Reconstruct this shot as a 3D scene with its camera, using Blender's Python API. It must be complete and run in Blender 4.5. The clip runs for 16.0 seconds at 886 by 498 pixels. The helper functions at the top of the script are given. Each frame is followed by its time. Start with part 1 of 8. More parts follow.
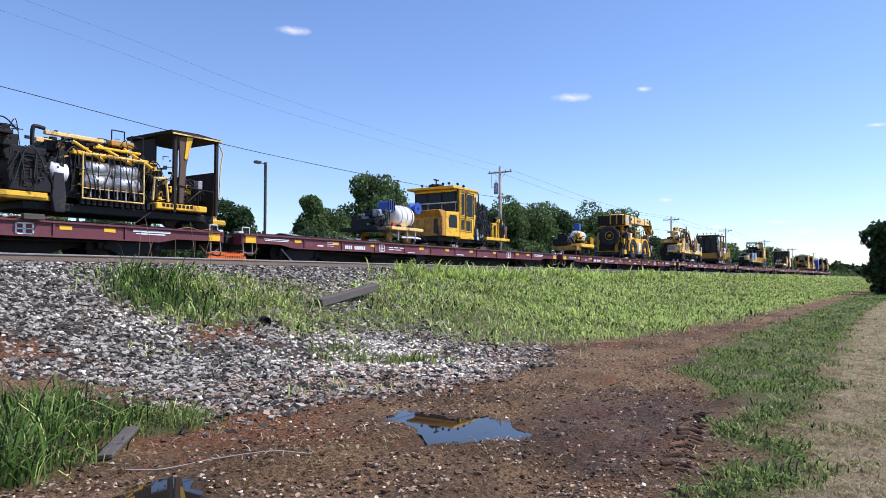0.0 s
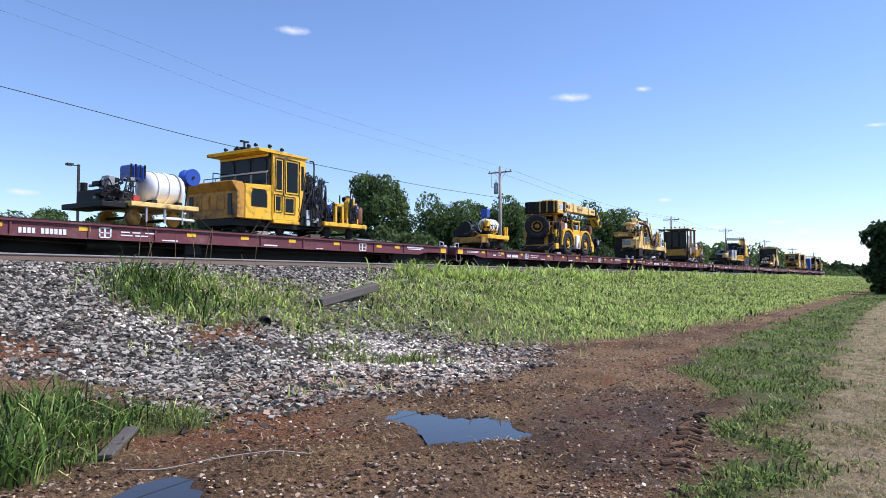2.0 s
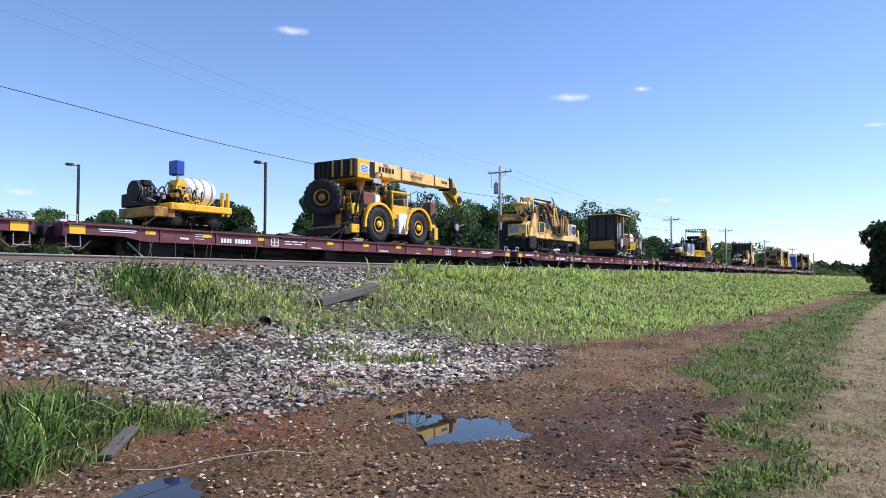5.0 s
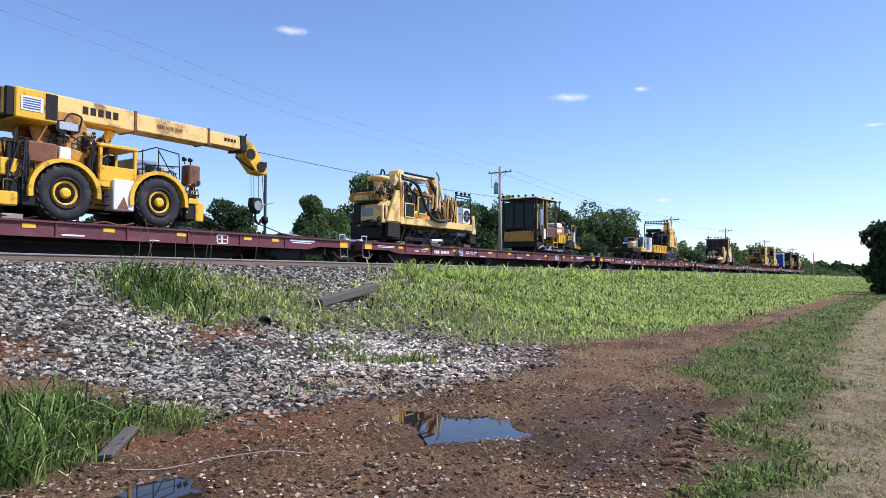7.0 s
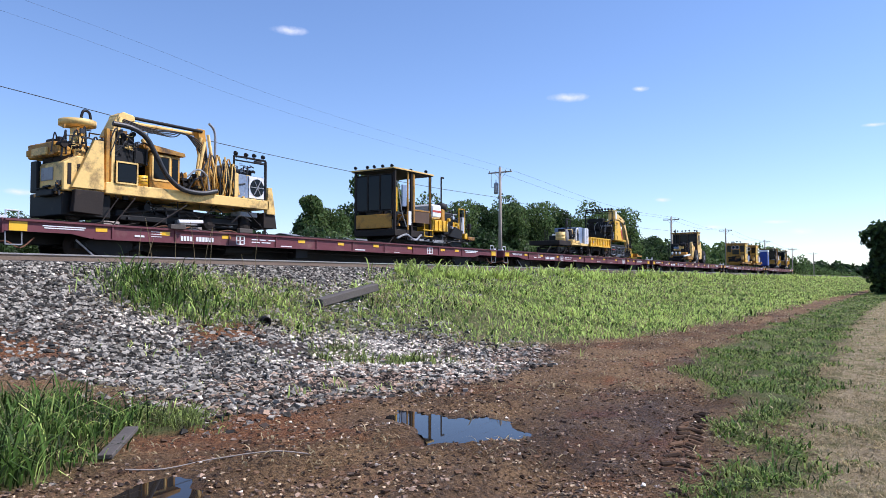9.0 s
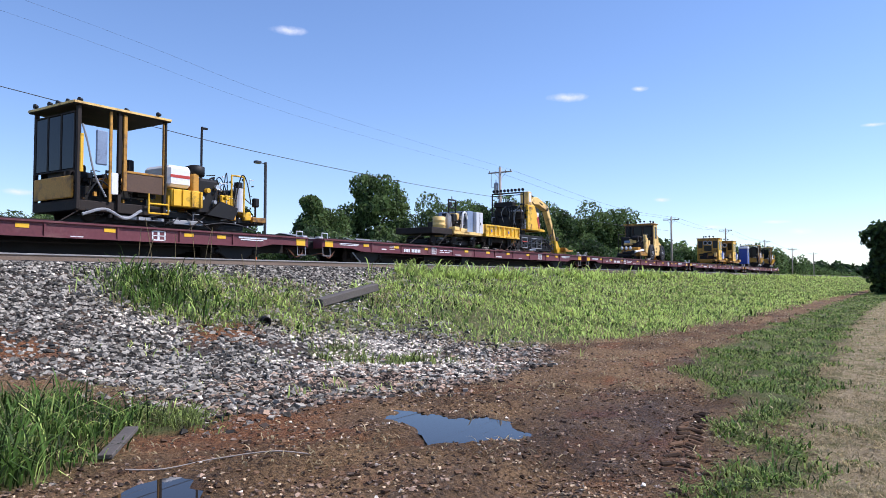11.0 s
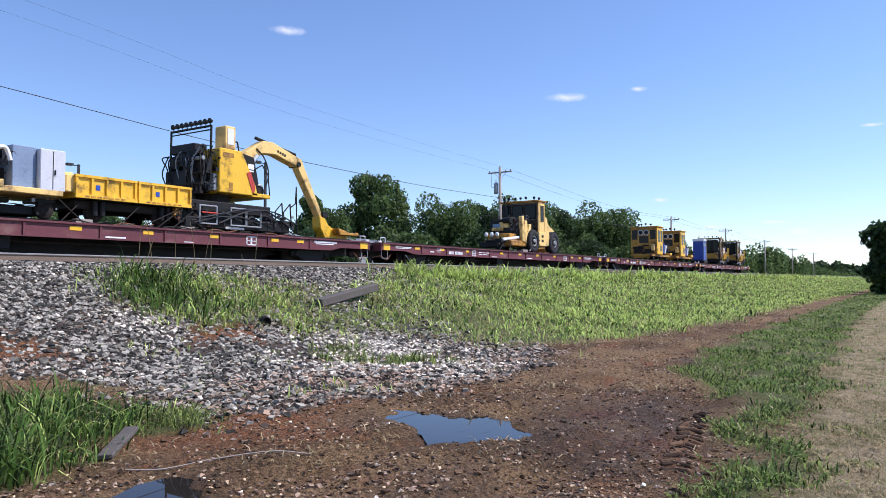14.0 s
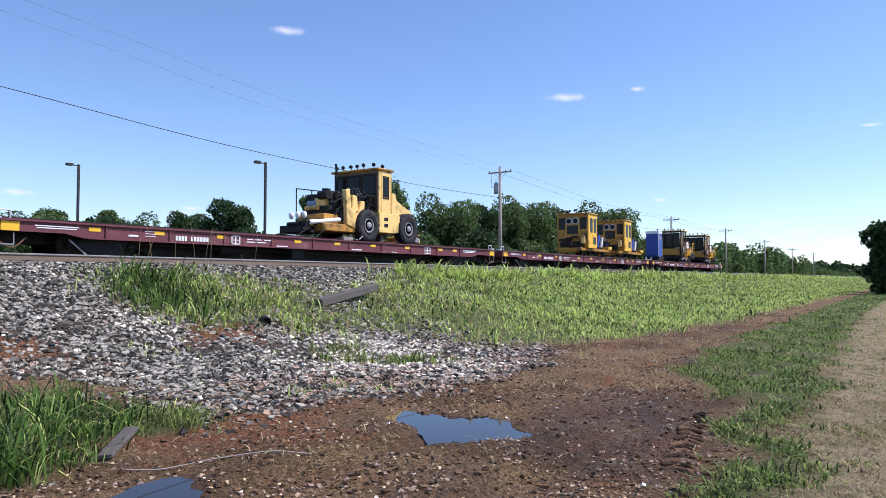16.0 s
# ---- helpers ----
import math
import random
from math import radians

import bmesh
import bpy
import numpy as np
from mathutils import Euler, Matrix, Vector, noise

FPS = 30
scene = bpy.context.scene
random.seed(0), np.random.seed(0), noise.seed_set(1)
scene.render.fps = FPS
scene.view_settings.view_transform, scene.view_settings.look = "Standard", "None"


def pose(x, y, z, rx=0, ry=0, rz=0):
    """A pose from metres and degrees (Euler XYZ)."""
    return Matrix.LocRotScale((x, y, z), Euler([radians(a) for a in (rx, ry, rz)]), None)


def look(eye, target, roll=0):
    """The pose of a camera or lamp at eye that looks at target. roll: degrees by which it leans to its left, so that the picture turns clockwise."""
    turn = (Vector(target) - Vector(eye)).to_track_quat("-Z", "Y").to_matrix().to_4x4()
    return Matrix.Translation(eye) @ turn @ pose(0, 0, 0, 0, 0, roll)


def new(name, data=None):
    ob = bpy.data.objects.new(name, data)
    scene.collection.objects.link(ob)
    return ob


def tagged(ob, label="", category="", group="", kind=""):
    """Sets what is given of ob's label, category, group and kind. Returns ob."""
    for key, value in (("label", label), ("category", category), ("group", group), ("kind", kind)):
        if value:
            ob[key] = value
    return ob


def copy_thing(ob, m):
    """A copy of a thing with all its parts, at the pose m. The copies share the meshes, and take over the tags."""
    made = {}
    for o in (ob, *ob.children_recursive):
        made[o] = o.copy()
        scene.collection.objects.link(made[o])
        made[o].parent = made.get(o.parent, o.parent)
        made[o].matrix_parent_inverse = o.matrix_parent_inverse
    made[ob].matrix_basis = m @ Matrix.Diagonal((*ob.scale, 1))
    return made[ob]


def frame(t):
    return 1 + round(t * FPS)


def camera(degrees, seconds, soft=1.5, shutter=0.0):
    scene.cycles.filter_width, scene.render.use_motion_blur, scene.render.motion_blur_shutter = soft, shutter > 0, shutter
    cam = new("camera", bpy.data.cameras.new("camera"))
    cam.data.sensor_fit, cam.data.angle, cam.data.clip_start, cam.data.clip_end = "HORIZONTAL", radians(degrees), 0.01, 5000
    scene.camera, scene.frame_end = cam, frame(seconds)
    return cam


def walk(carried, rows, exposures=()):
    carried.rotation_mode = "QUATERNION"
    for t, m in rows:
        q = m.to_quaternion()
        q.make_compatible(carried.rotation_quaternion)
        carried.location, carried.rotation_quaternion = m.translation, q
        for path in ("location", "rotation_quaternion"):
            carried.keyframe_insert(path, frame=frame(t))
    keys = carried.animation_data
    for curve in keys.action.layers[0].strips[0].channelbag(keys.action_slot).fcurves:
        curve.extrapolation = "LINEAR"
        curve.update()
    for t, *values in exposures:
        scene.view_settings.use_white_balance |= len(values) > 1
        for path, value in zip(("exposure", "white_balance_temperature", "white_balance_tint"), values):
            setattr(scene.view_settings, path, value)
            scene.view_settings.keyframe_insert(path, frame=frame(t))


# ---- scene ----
cam = camera(62.97, 16.0, soft=0.7)
EYE = (0.0, 0.0, 1.45)
TURN = math.atan2(856, 1280)          # the railway runs along +x
PITCH = math.atan2(52, 1280)
VIEW = (math.cos(TURN) * math.cos(PITCH), math.sin(TURN) * math.cos(PITCH), 1.45 + math.sin(PITCH))
walk(cam, [(0.0, look(EYE, VIEW)), (16.0, look(EYE, VIEW))], exposures=[(0.0, 0.13, 5880, 21), (16.0, 0.13, 5880, 21)])

# ---- light ----
SUN_WAY = Vector((0.46, -0.60, 0.92)).normalized()   # towards the sun
SUN_STRENGTH, SKY_STRENGTH = 5.0, 0.150
world = bpy.data.worlds.new("sky")
scene.world = world
world.use_nodes = True
wn = world.node_tree
sky = wn.nodes.new("ShaderNodeTexSky")
sky.sky_type, sky.sun_disc = "NISHITA", False
sky.sun_elevation = math.asin(SUN_WAY.z)
sky.sun_rotation = math.atan2(SUN_WAY.x, SUN_WAY.y)
sky.altitude, sky.air_density, sky.dust_density, sky.ozone_density = 0, 1.0, 0.0, 4.0
wn.links.new(sky.outputs[0], wn.nodes["Background"].inputs[0])
wn.nodes["Background"].inputs[1].default_value = SKY_STRENGTH
sun = new("sun", bpy.data.lights.new("sun", "SUN"))
sun.data.energy, sun.data.angle, sun.data.color = SUN_STRENGTH, radians(0.53), (1.0, 0.95, 0.87)
sun.matrix_world = look(SUN_WAY * 100, (0, 0, 0))


# ---- materials ----
def mat(name, colour, rough=0.6, metal=0.0, vary=0.25, scale=6.0, bump=0.0, dirt=None, dirt_amount=0.4, island=0.0, obj=0.0, spec=0.5, fine=8.0):
    """A procedural material: base colour with two scales of variation, dirt stains and relief."""
    m = bpy.data.materials.new(name)
    m.use_nodes = True
    n, l = m.node_tree.nodes, m.node_tree.links
    b = n["Principled BSDF"]
    tc = n.new("ShaderNodeTexCoord")
    big, small = n.new("ShaderNodeTexNoise"), n.new("ShaderNodeTexNoise")
    big.inputs["Scale"].default_value, big.inputs["Detail"].default_value = scale * 0.25, 4
    small.inputs["Scale"].default_value, small.inputs["Detail"].default_value = scale * fine, 5
    for q in (big, small):
        l.new(tc.outputs["Object"], q.inputs["Vector"])
    mixed = n.new("ShaderNodeMath")
    mixed.operation = "MULTIPLY_ADD"
    l.new(small.outputs["Fac"], mixed.inputs[0])
    mixed.inputs[1].default_value = 0.5
    half = n.new("ShaderNodeMath")
    half.operation = "MULTIPLY"
    half.inputs[1].default_value = 0.5
    l.new(big.outputs["Fac"], half.inputs[0])
    l.new(half.outputs[0], mixed.inputs[2])
    value = mixed.outputs[0]
    for amount, kind in ((island, "geo"), (obj, "obj")):
        if amount:
            src = n.new("ShaderNodeNewGeometry").outputs["Random Per Island"] if kind == "geo" else n.new("ShaderNodeObjectInfo").outputs["Random"]
            add = n.new("ShaderNodeMath")
            add.operation = "MULTIPLY_ADD"
            l.new(src, add.inputs[0])
            add.inputs[1].default_value = amount
            sub = n.new("ShaderNodeMath")
            sub.operation = "SUBTRACT"
            l.new(value, sub.inputs[0])
            sub.inputs[1].default_value = amount * 0.5
            l.new(sub.outputs[0], add.inputs[2])
            value = add.outputs[0]
    ramp = n.new("ShaderNodeValToRGB")
    lo, hi = [c * (1 - vary) for c in colour], [min(1, c * (1 + vary)) for c in colour]
    ramp.color_ramp.elements[0].position, ramp.color_ramp.elements[0].color = 0.25, (*lo, 1)
    ramp.color_ramp.elements[1].position, ramp.color_ramp.elements[1].color = 0.75, (*hi, 1)
    l.new(value, ramp.inputs[0])
    out = ramp.outputs[0]
    if dirt:
        stain = n.new("ShaderNodeTexNoise")
        stain.inputs["Scale"].default_value, stain.inputs["Detail"].default_value = scale * 0.6, 8
        stain.inputs["Roughness"].default_value = 0.7
        l.new(tc.outputs["Object"], stain.inputs["Vector"])
        edge = n.new("ShaderNodeValToRGB")
        edge.color_ramp.elements[0].position = 0.62 - 0.25 * dirt_amount
        edge.color_ramp.elements[1].position = 0.78 - 0.2 * dirt_amount
        l.new(stain.outputs["Fac"], edge.inputs[0])
        mix = n.new("ShaderNodeMixRGB")
        l.new(edge.outputs[0], mix.inputs[0])
        l.new(out, mix.inputs[1])
        mix.inputs[2].default_value = (*dirt, 1)
        out = mix.outputs[0]
    l.new(out, b.inputs["Base Color"])
    b.inputs["Roughness"].default_value, b.inputs["Metallic"].default_value = rough, metal
    b.inputs["Specular IOR Level"].default_value = spec
    if bump:
        bp = n.new("ShaderNodeBump")
        bp.inputs["Strength"].default_value, bp.inputs["Distance"].default_value = bump, 0.02
        l.new(small.outputs["Fac"], bp.inputs["Height"])
        l.new(bp.outputs[0], b.inputs["Normal"])
    return m


def leaf_mat(name, colour, island=0.6, vary=0.45):
    m = mat(name, colour, 0.6, vary=vary, scale=1.0, island=island, spec=0.25)
    n, l = m.node_tree.nodes, m.node_tree.links
    b = n["Principled BSDF"]
    tr, add = n.new("ShaderNodeBsdfTranslucent"), n.new("ShaderNodeMixShader")
    l.new(b.inputs["Base Color"].links[0].from_socket, tr.inputs[0])
    add.inputs[0].default_value = 0.45
    l.new(b.outputs[0], add.inputs[1])
    l.new(tr.outputs[0], add.inputs[2])
    l.new(add.outputs[0], n["Material Output"].inputs[0])
    return m


YELLOW = mat("machine_yellow", (0.86, 0.49, 0.022), 0.42, vary=0.14, scale=2.5, dirt=(0.085, 0.042, 0.016), dirt_amount=0.42)
# Weathered paint; on machine ends it also stands in for shade
OCHRE = mat("weathered_and_shaded_yellow", (0.56, 0.27, 0.030), 0.6, vary=0.25, scale=2, dirt=(0.05, 0.028, 0.016), dirt_amount=0.62)
CREAM = mat("faded_cream_yellow", (0.88, 0.59, 0.19), 0.55, vary=0.14, scale=2, dirt=(0.11, 0.055, 0.024), dirt_amount=0.48)
MAROON = mat("flatcar_maroon", (0.135, 0.032, 0.038), 0.6, vary=0.3, scale=1.2, dirt=(0.22, 0.11, 0.09), dirt_amount=0.3)
BLACK = mat("oily_black_steel", (0.010, 0.0095, 0.009), 0.6, vary=0.5, scale=5, dirt=(0.045, 0.033, 0.023), dirt_amount=0.12, spec=0.3)
DARK = mat("dark_brown_steel", (0.024, 0.018, 0.014), 0.75, vary=0.5, scale=4, dirt=(0.07, 0.043, 0.026), dirt_amount=0.2, spec=0.3)
GREY = mat("grey_painted_steel", (0.30, 0.31, 0.32), 0.5, vary=0.2, scale=3, dirt=(0.12, 0.10, 0.08), dirt_amount=0.3)
SILVER = mat("bright_steel", (0.62, 0.62, 0.60), 0.35, 0.7, vary=0.2, scale=3)
WHITE = mat("white_paint", (0.80, 0.80, 0.78), 0.45, vary=0.08, scale=2, dirt=(0.35, 0.30, 0.25), dirt_amount=0.15)
BLUE = mat("blue_paint", (0.022, 0.075, 0.38), 0.4, vary=0.2, scale=3)
RED = mat("red_paint", (0.50, 0.05, 0.03), 0.5, vary=0.2, scale=3)
ORANGE = mat("orange_cloth", (0.85, 0.17, 0.03), 0.8, vary=0.15, scale=8)
RUBBER = mat("tyre_rubber", (0.026, 0.026, 0.028), 0.8, vary=0.4, scale=4, dirt=(0.085, 0.072, 0.058), dirt_amount=0.4, spec=0.3)
RUSTY = mat("rusted_steel", (0.22, 0.09, 0.045), 0.85, vary=0.35, scale=4, dirt=(0.09, 0.045, 0.03), dirt_amount=0.5)
BLUEGREY = mat("blue_grey_paint", (0.22, 0.29, 0.40), 0.5, vary=0.25, scale=3, dirt=(0.08, 0.08, 0.09), dirt_amount=0.3)
GREYWHITE = mat("pale_grey_paint", (0.62, 0.63, 0.64), 0.5, vary=0.12, scale=2, dirt=(0.3, 0.28, 0.25), dirt_amount=0.25)
# Brown paint; on the loader cab's end it stands in for shade
DARKBROWN = mat("dark_brown_paint_and_shade", (0.10, 0.055, 0.03), 0.6, vary=0.3, scale=3)
GLASS = mat("dark_cab_glass", (0.009, 0.011, 0.012), 0.12, vary=0.2, spec=0.16)
REFLECT = mat("yellow_reflector", (0.88, 0.50, 0.02), 0.4, vary=0.08)
HOSE = mat("hose_rubber", (0.022, 0.022, 0.023), 0.5, vary=0.3)
RAILHEAD = mat("worn_rail_steel", (0.42, 0.38, 0.34), 0.35, 0.8, vary=0.15, scale=2)
RAILRUST = mat("rusty_rail", (0.20, 0.145, 0.10), 0.8, vary=0.3, scale=3, bump=0.2)
TIEWOOD = mat("creosoted_wood", (0.10, 0.085, 0.07), 0.85, vary=0.35, scale=3, bump=0.4)
POLEWOOD = mat("weathered_pole_wood", (0.34, 0.29, 0.24), 0.85, vary=0.25, scale=4, bump=0.3)
LAMPSTEEL = mat("bronze_lamp_post", (0.030, 0.026, 0.024), 0.5, vary=0.2)
BARK = mat("bark", (0.11, 0.085, 0.065), 0.9, vary=0.4, scale=4, bump=0.4)
LEAF = leaf_mat("tree_leaves", (0.105, 0.160, 0.050), 0.8, 0.6)
LEAF_DARK = leaf_mat("dark_tree_leaves", (0.050, 0.088, 0.030), 0.8, 0.6)
GRASS = leaf_mat("grass_blades", (0.46, 0.56, 0.15), 0.9, 0.5)
GRASS_DEEP = leaf_mat("deep_green_grass_blades", (0.085, 0.150, 0.028), 1.0, 0.75)
GRASS_SHORT = leaf_mat("short_grass_blades", (0.22, 0.275, 0.075), 1.0, 0.65)
STRAW = leaf_mat("dry_grass_blades", (0.44, 0.35, 0.19), 0.6, 0.35)
STONE = mat("ballast_stone", (0.212, 0.192, 0.154), 0.85, vary=0.8, scale=4, island=1.2, bump=0.3, spec=0.2)
STONE_PALE = mat("pale_stone", (0.62, 0.545, 0.43), 0.85, vary=0.55, scale=4, island=1.0, bump=0.3, spec=0.2)
STONE_RED = mat("clay_stained_stone", (0.225, 0.155, 0.105), 0.85, vary=0.75, scale=4, island=1.1, bump=0.3, spec=0.3)
CHIP = mat("tan_stone_chip", (0.40, 0.29, 0.175), 0.85, vary=0.6, scale=4, island=1.0, spec=0.3)
CLOD = mat("mud_clod", (0.105, 0.060, 0.032), 0.85, vary=0.6, scale=4, island=1.0, bump=0.3, spec=0.2)
ROOF = mat("grey_roof_sheet", (0.20, 0.21, 0.22), 0.5, vary=0.15, scale=1)
WIRE = mat("wire", (0.05, 0.05, 0.055), 0.6)


# ---- mesh helpers ----
class Shape:
    """A bmesh that boxes, bars, prisms and pipes are added to."""

    def __init__(self):
        self.bm = bmesh.new()

    def box(self, x0, x1, y0, y1, z0, z1, bevel=0.0):
        got = bmesh.ops.create_cube(self.bm, size=1)["verts"]
        for v in got:
            v.co = Vector((x0 + (x1 - x0) * (v.co.x + 0.5), y0 + (y1 - y0) * (v.co.y + 0.5), z0 + (z1 - z0) * (v.co.z + 0.5)))
        if bevel:
            edges = list({e for v in got for e in v.link_edges})
            bmesh.ops.bevel(self.bm, geom=edges, offset=bevel, segments=1, affect="EDGES")
        return self

    def cyl(self, a, b, r, n=12, r2=None):
        a, b = Vector(a), Vector(b)
        m = Matrix.Translation((a + b) / 2) @ (b - a).to_track_quat("Z", "Y").to_matrix().to_4x4()
        bmesh.ops.create_cone(self.bm, cap_ends=True, segments=n, radius1=r, radius2=r if r2 is None else r2, depth=(b - a).length, matrix=m)
        return self

    def pipe(self, pts, r, n=6):
        for a, b in zip(pts, pts[1:]):
            self.cyl(a, b, r, n)
        for p in pts[1:-1]:
            bmesh.ops.create_icosphere(self.bm, subdivisions=1, radius=r * 1.02, matrix=Matrix.Translation(p))
        return self

    def bend(self, pts, r, n=6, steps=6):
        """A smooth hose through the points."""
        pts = [Vector(p) for p in pts]
        q = [pts[0] * 2 - pts[1], *pts, pts[-1] * 2 - pts[-2]]
        way = []
        for i in range(1, len(q) - 2):
            for k in range(steps):
                t = k / steps
                p0, p1, p2, p3 = q[i - 1:i + 3]
                way.append(0.5 * (2 * p1 + (p2 - p0) * t + (2 * p0 - 5 * p1 + 4 * p2 - p3) * t * t + (3 * p1 - p0 - 3 * p2 + p3) * t ** 3))
        way.append(pts[-1])
        rings = []
        for i, p in enumerate(way):
            d = (way[min(i + 1, len(way) - 1)] - way[max(i - 1, 0)]).normalized()
            s = d.cross(Vector((0.31, 0.9, 0.2))).normalized()
            u = d.cross(s)
            rings.append([self.bm.verts.new(p + r * (s * math.cos(k * math.tau / n) + u * math.sin(k * math.tau / n))) for k in range(n)])
        for a, b in zip(rings, rings[1:]):
            for k in range(n):
                self.bm.faces.new((a[k], a[(k + 1) % n], b[(k + 1) % n], b[k]))
        self.bm.faces.new(rings[0][::-1])
        self.bm.faces.new(rings[-1])
        return self

    def prism(self, pts, y0, y1, bevel=0.0):
        """Extrudes a polygon of (x, z) from y0 to y1."""
        a = [self.bm.verts.new((x, y0, z)) for x, z in pts]
        b = [self.bm.verts.new((x, y1, z)) for x, z in pts]
        faces = [self.bm.faces.new(a), self.bm.faces.new(b[::-1])]
        for i in range(len(pts)):
            j = (i + 1) % len(pts)
            faces.append(self.bm.faces.new((a[j], a[i], b[i], b[j])))
        bmesh.ops.recalc_face_normals(self.bm, faces=faces)
        if bevel:
            bmesh.ops.bevel(self.bm, geom=list({e for f in faces for e in f.edges}), offset=bevel, segments=1, affect="EDGES")
        return self

    def turned(self, profile, a, b, n=24):
        """A solid of revolution about the line a-b; profile rows are (fraction along, radius)."""
        a, b = Vector(a), Vector(b)
        rot = (b - a).to_track_quat("Z", "Y").to_matrix()
        rings = []
        for f, r in profile:
            c = a + (b - a) * f
            rings.append([self.bm.verts.new(c + rot @ Vector((r * math.cos(k * math.tau / n), r * math.sin(k * math.tau / n), 0))) for k in range(n)])
        for p, q in zip(rings, rings[1:]):
            for k in range(n):
                f = self.bm.faces.new((p[k], p[(k + 1) % n], q[(k + 1) % n], q[k]))
                f.smooth = True
        self.bm.faces.new(rings[0][::-1])
        self.bm.faces.new(rings[-1])
        return self

    def mesh(self, name):
        me = bpy.data.meshes.new(name)
        bmesh.ops.recalc_face_normals(self.bm, faces=self.bm.faces)
        self.bm.to_mesh(me)
        self.bm.free()
        return me

    def out(self, name, material, parent=None, label=""):
        return part(name, self, material, parent, label)


def part(name, shape, material, parent=None, label=""):
    me = shape if isinstance(shape, bpy.types.Mesh) else shape.mesh(name)
    if not me.materials:
        me.materials.append(material)
    ob = new(name, me)
    ob.parent = parent
    return tagged(ob, label)


def quick_mesh(name, verts, faces, material, smooth=False):
    """A mesh from numpy arrays; faces all have the same number of corners."""
    me = bpy.data.meshes.new(name)
    verts, faces = np.asarray(verts, np.float32), np.asarray(faces, np.int32)
    k = faces.shape[1]
    me.vertices.add(len(verts))
    me.vertices.foreach_set("co", verts.ravel())
    me.loops.add(faces.size)
    me.loops.foreach_set("vertex_index", faces.ravel())
    me.polygons.add(len(faces))
    me.polygons.foreach_set("loop_start", np.arange(0, faces.size, k, dtype=np.int32))
    me.polygons.foreach_set("loop_total", np.full(len(faces), k, np.int32))
    me.polygons.foreach_set("use_smooth", np.full(len(faces), smooth))
    me.update(calc_edges=True)
    me.materials.append(material)
    return me


def thing(name, label, category, group="", at=(0, 0, 0)):
    ob = new(name)
    ob.empty_display_size = 0.2
    ob.location = at
    return tagged(ob, label, category, group)


# ---- ground ----
RNG = np.random.default_rng(5)
RAIL_TOP, DECK = 2.05, 3.13
TRACK_NEAR, TRACK_TRAIN = 18.58, 22.85


def wave(x, y, s, seed=0.0):
    """Cheap smooth noise for arrays, about -1 to 1."""
    a = np.sin(x * 1.7 / s + seed) * np.cos(y * 1.3 / s - seed * 1.7) + np.sin((x + y) * 0.9 / s + seed * 2.3) * 0.7
    b = np.sin((x * 2.9 - y * 2.1) / s + seed * 3.1) * 0.5 + np.cos((x * 0.7 + y * 3.3) / s - seed) * 0.5
    return (a + b) / 2.2


def toe(x):
    return 8.6 - 2.3 * np.clip((x - 7) / 7, 0, 1)


def ramp01(v, a, b):
    t = np.clip((v - a) / (b - a), 0, 1)
    return t * t * (3 - 2 * t)


def blob(x, y, pts, soft):
    """1 inside the polygon pts, falling to 0 over soft metres past its edge."""
    inside, near = np.zeros(np.shape(x), bool), np.full(np.shape(x), 1e9)
    for (ax, ay), (bx, by) in zip(pts, pts[1:] + pts[:1]):
        cross = ((ay > y) != (by > y)) & (x < (bx - ax) * (y - ay) / (by - ay + 1e-12) + ax)
        inside ^= cross
        t = np.clip(((x - ax) * (bx - ax) + (y - ay) * (by - ay)) / ((bx - ax) ** 2 + (by - ay) ** 2), 0, 1)
        near = np.minimum(near, np.hypot(x - ax - t * (bx - ax), y - ay - t * (by - ay)))
    d = np.where(inside, near, -near)
    return ramp01(d, -soft, soft)


PUDDLE = [(6.26, 4.88), (6.52, 4.84), (6.6, 4.37), (6.69, 4.0), (6.6, 3.6), (6.36, 3.32), (6.38, 3.15), (6.11, 3.16), (5.9, 3.34), (5.52, 3.59), (5.49, 3.75), (5.79, 4.03), (5.88, 4.27), (6.06, 4.5)]
PUDDLE_SMALL = [(2.95, 4.63), (3.18, 4.74), (3.41, 4.73), (3.44, 4.58), (3.34, 4.34), (3.15, 4.16), (2.93, 4.13), (2.8, 4.46)]
GREEN_SLOPE = [(20.3, 15.9), (34.6, 15.9), (72, 15.6), (260, 15.2), (260, 6.2), (108, 6.6), (56, 6.4), (27.3, 5.9), (17.2, 6.4), (13.2, 7.6), (13.26, 9.7), (10.87, 10.4), (10.6, 11.4), (8.96, 12.0), (8.5, 13.6), (9.2, 15.2), (12.1, 15.9), (13.4, 14.4), (14.7, 13.2), (17.8, 14.4)]
GREEN_STRIP = [(4.3, 1.15), (5.01, 1.31), (5.97, 1.44), (6.67, 1.37), (7.44, 1.58), (8.28, 1.64), (9.4, 1.99), (10.95, 2.87), (12.25, 3.39), (18.3, 3.85), (40.1, 4.3), (94, 5.2), (260, 5.2), (260, 2.6), (46.3, 2.3), (35.2, 2.22), (22.5, 1.83), (14.6, 1.46), (10.9, 1.19), (8.57, 1.08), (6.75, 1.01), (5.41, 0.80), (4.3, 0.66)]
GREEN_CORNER = [(-8, 13.0), (-2, 11.4), (2.6, 9.9), (4.23, 9.09), (4.59, 8.52), (4.75, 7.75), (4.21, 6.67), (3.57, 5.82), (3.16, 5.53), (2.88, 5.41), (2.2, 5.5), (0, 6.2), (-8, 9)]
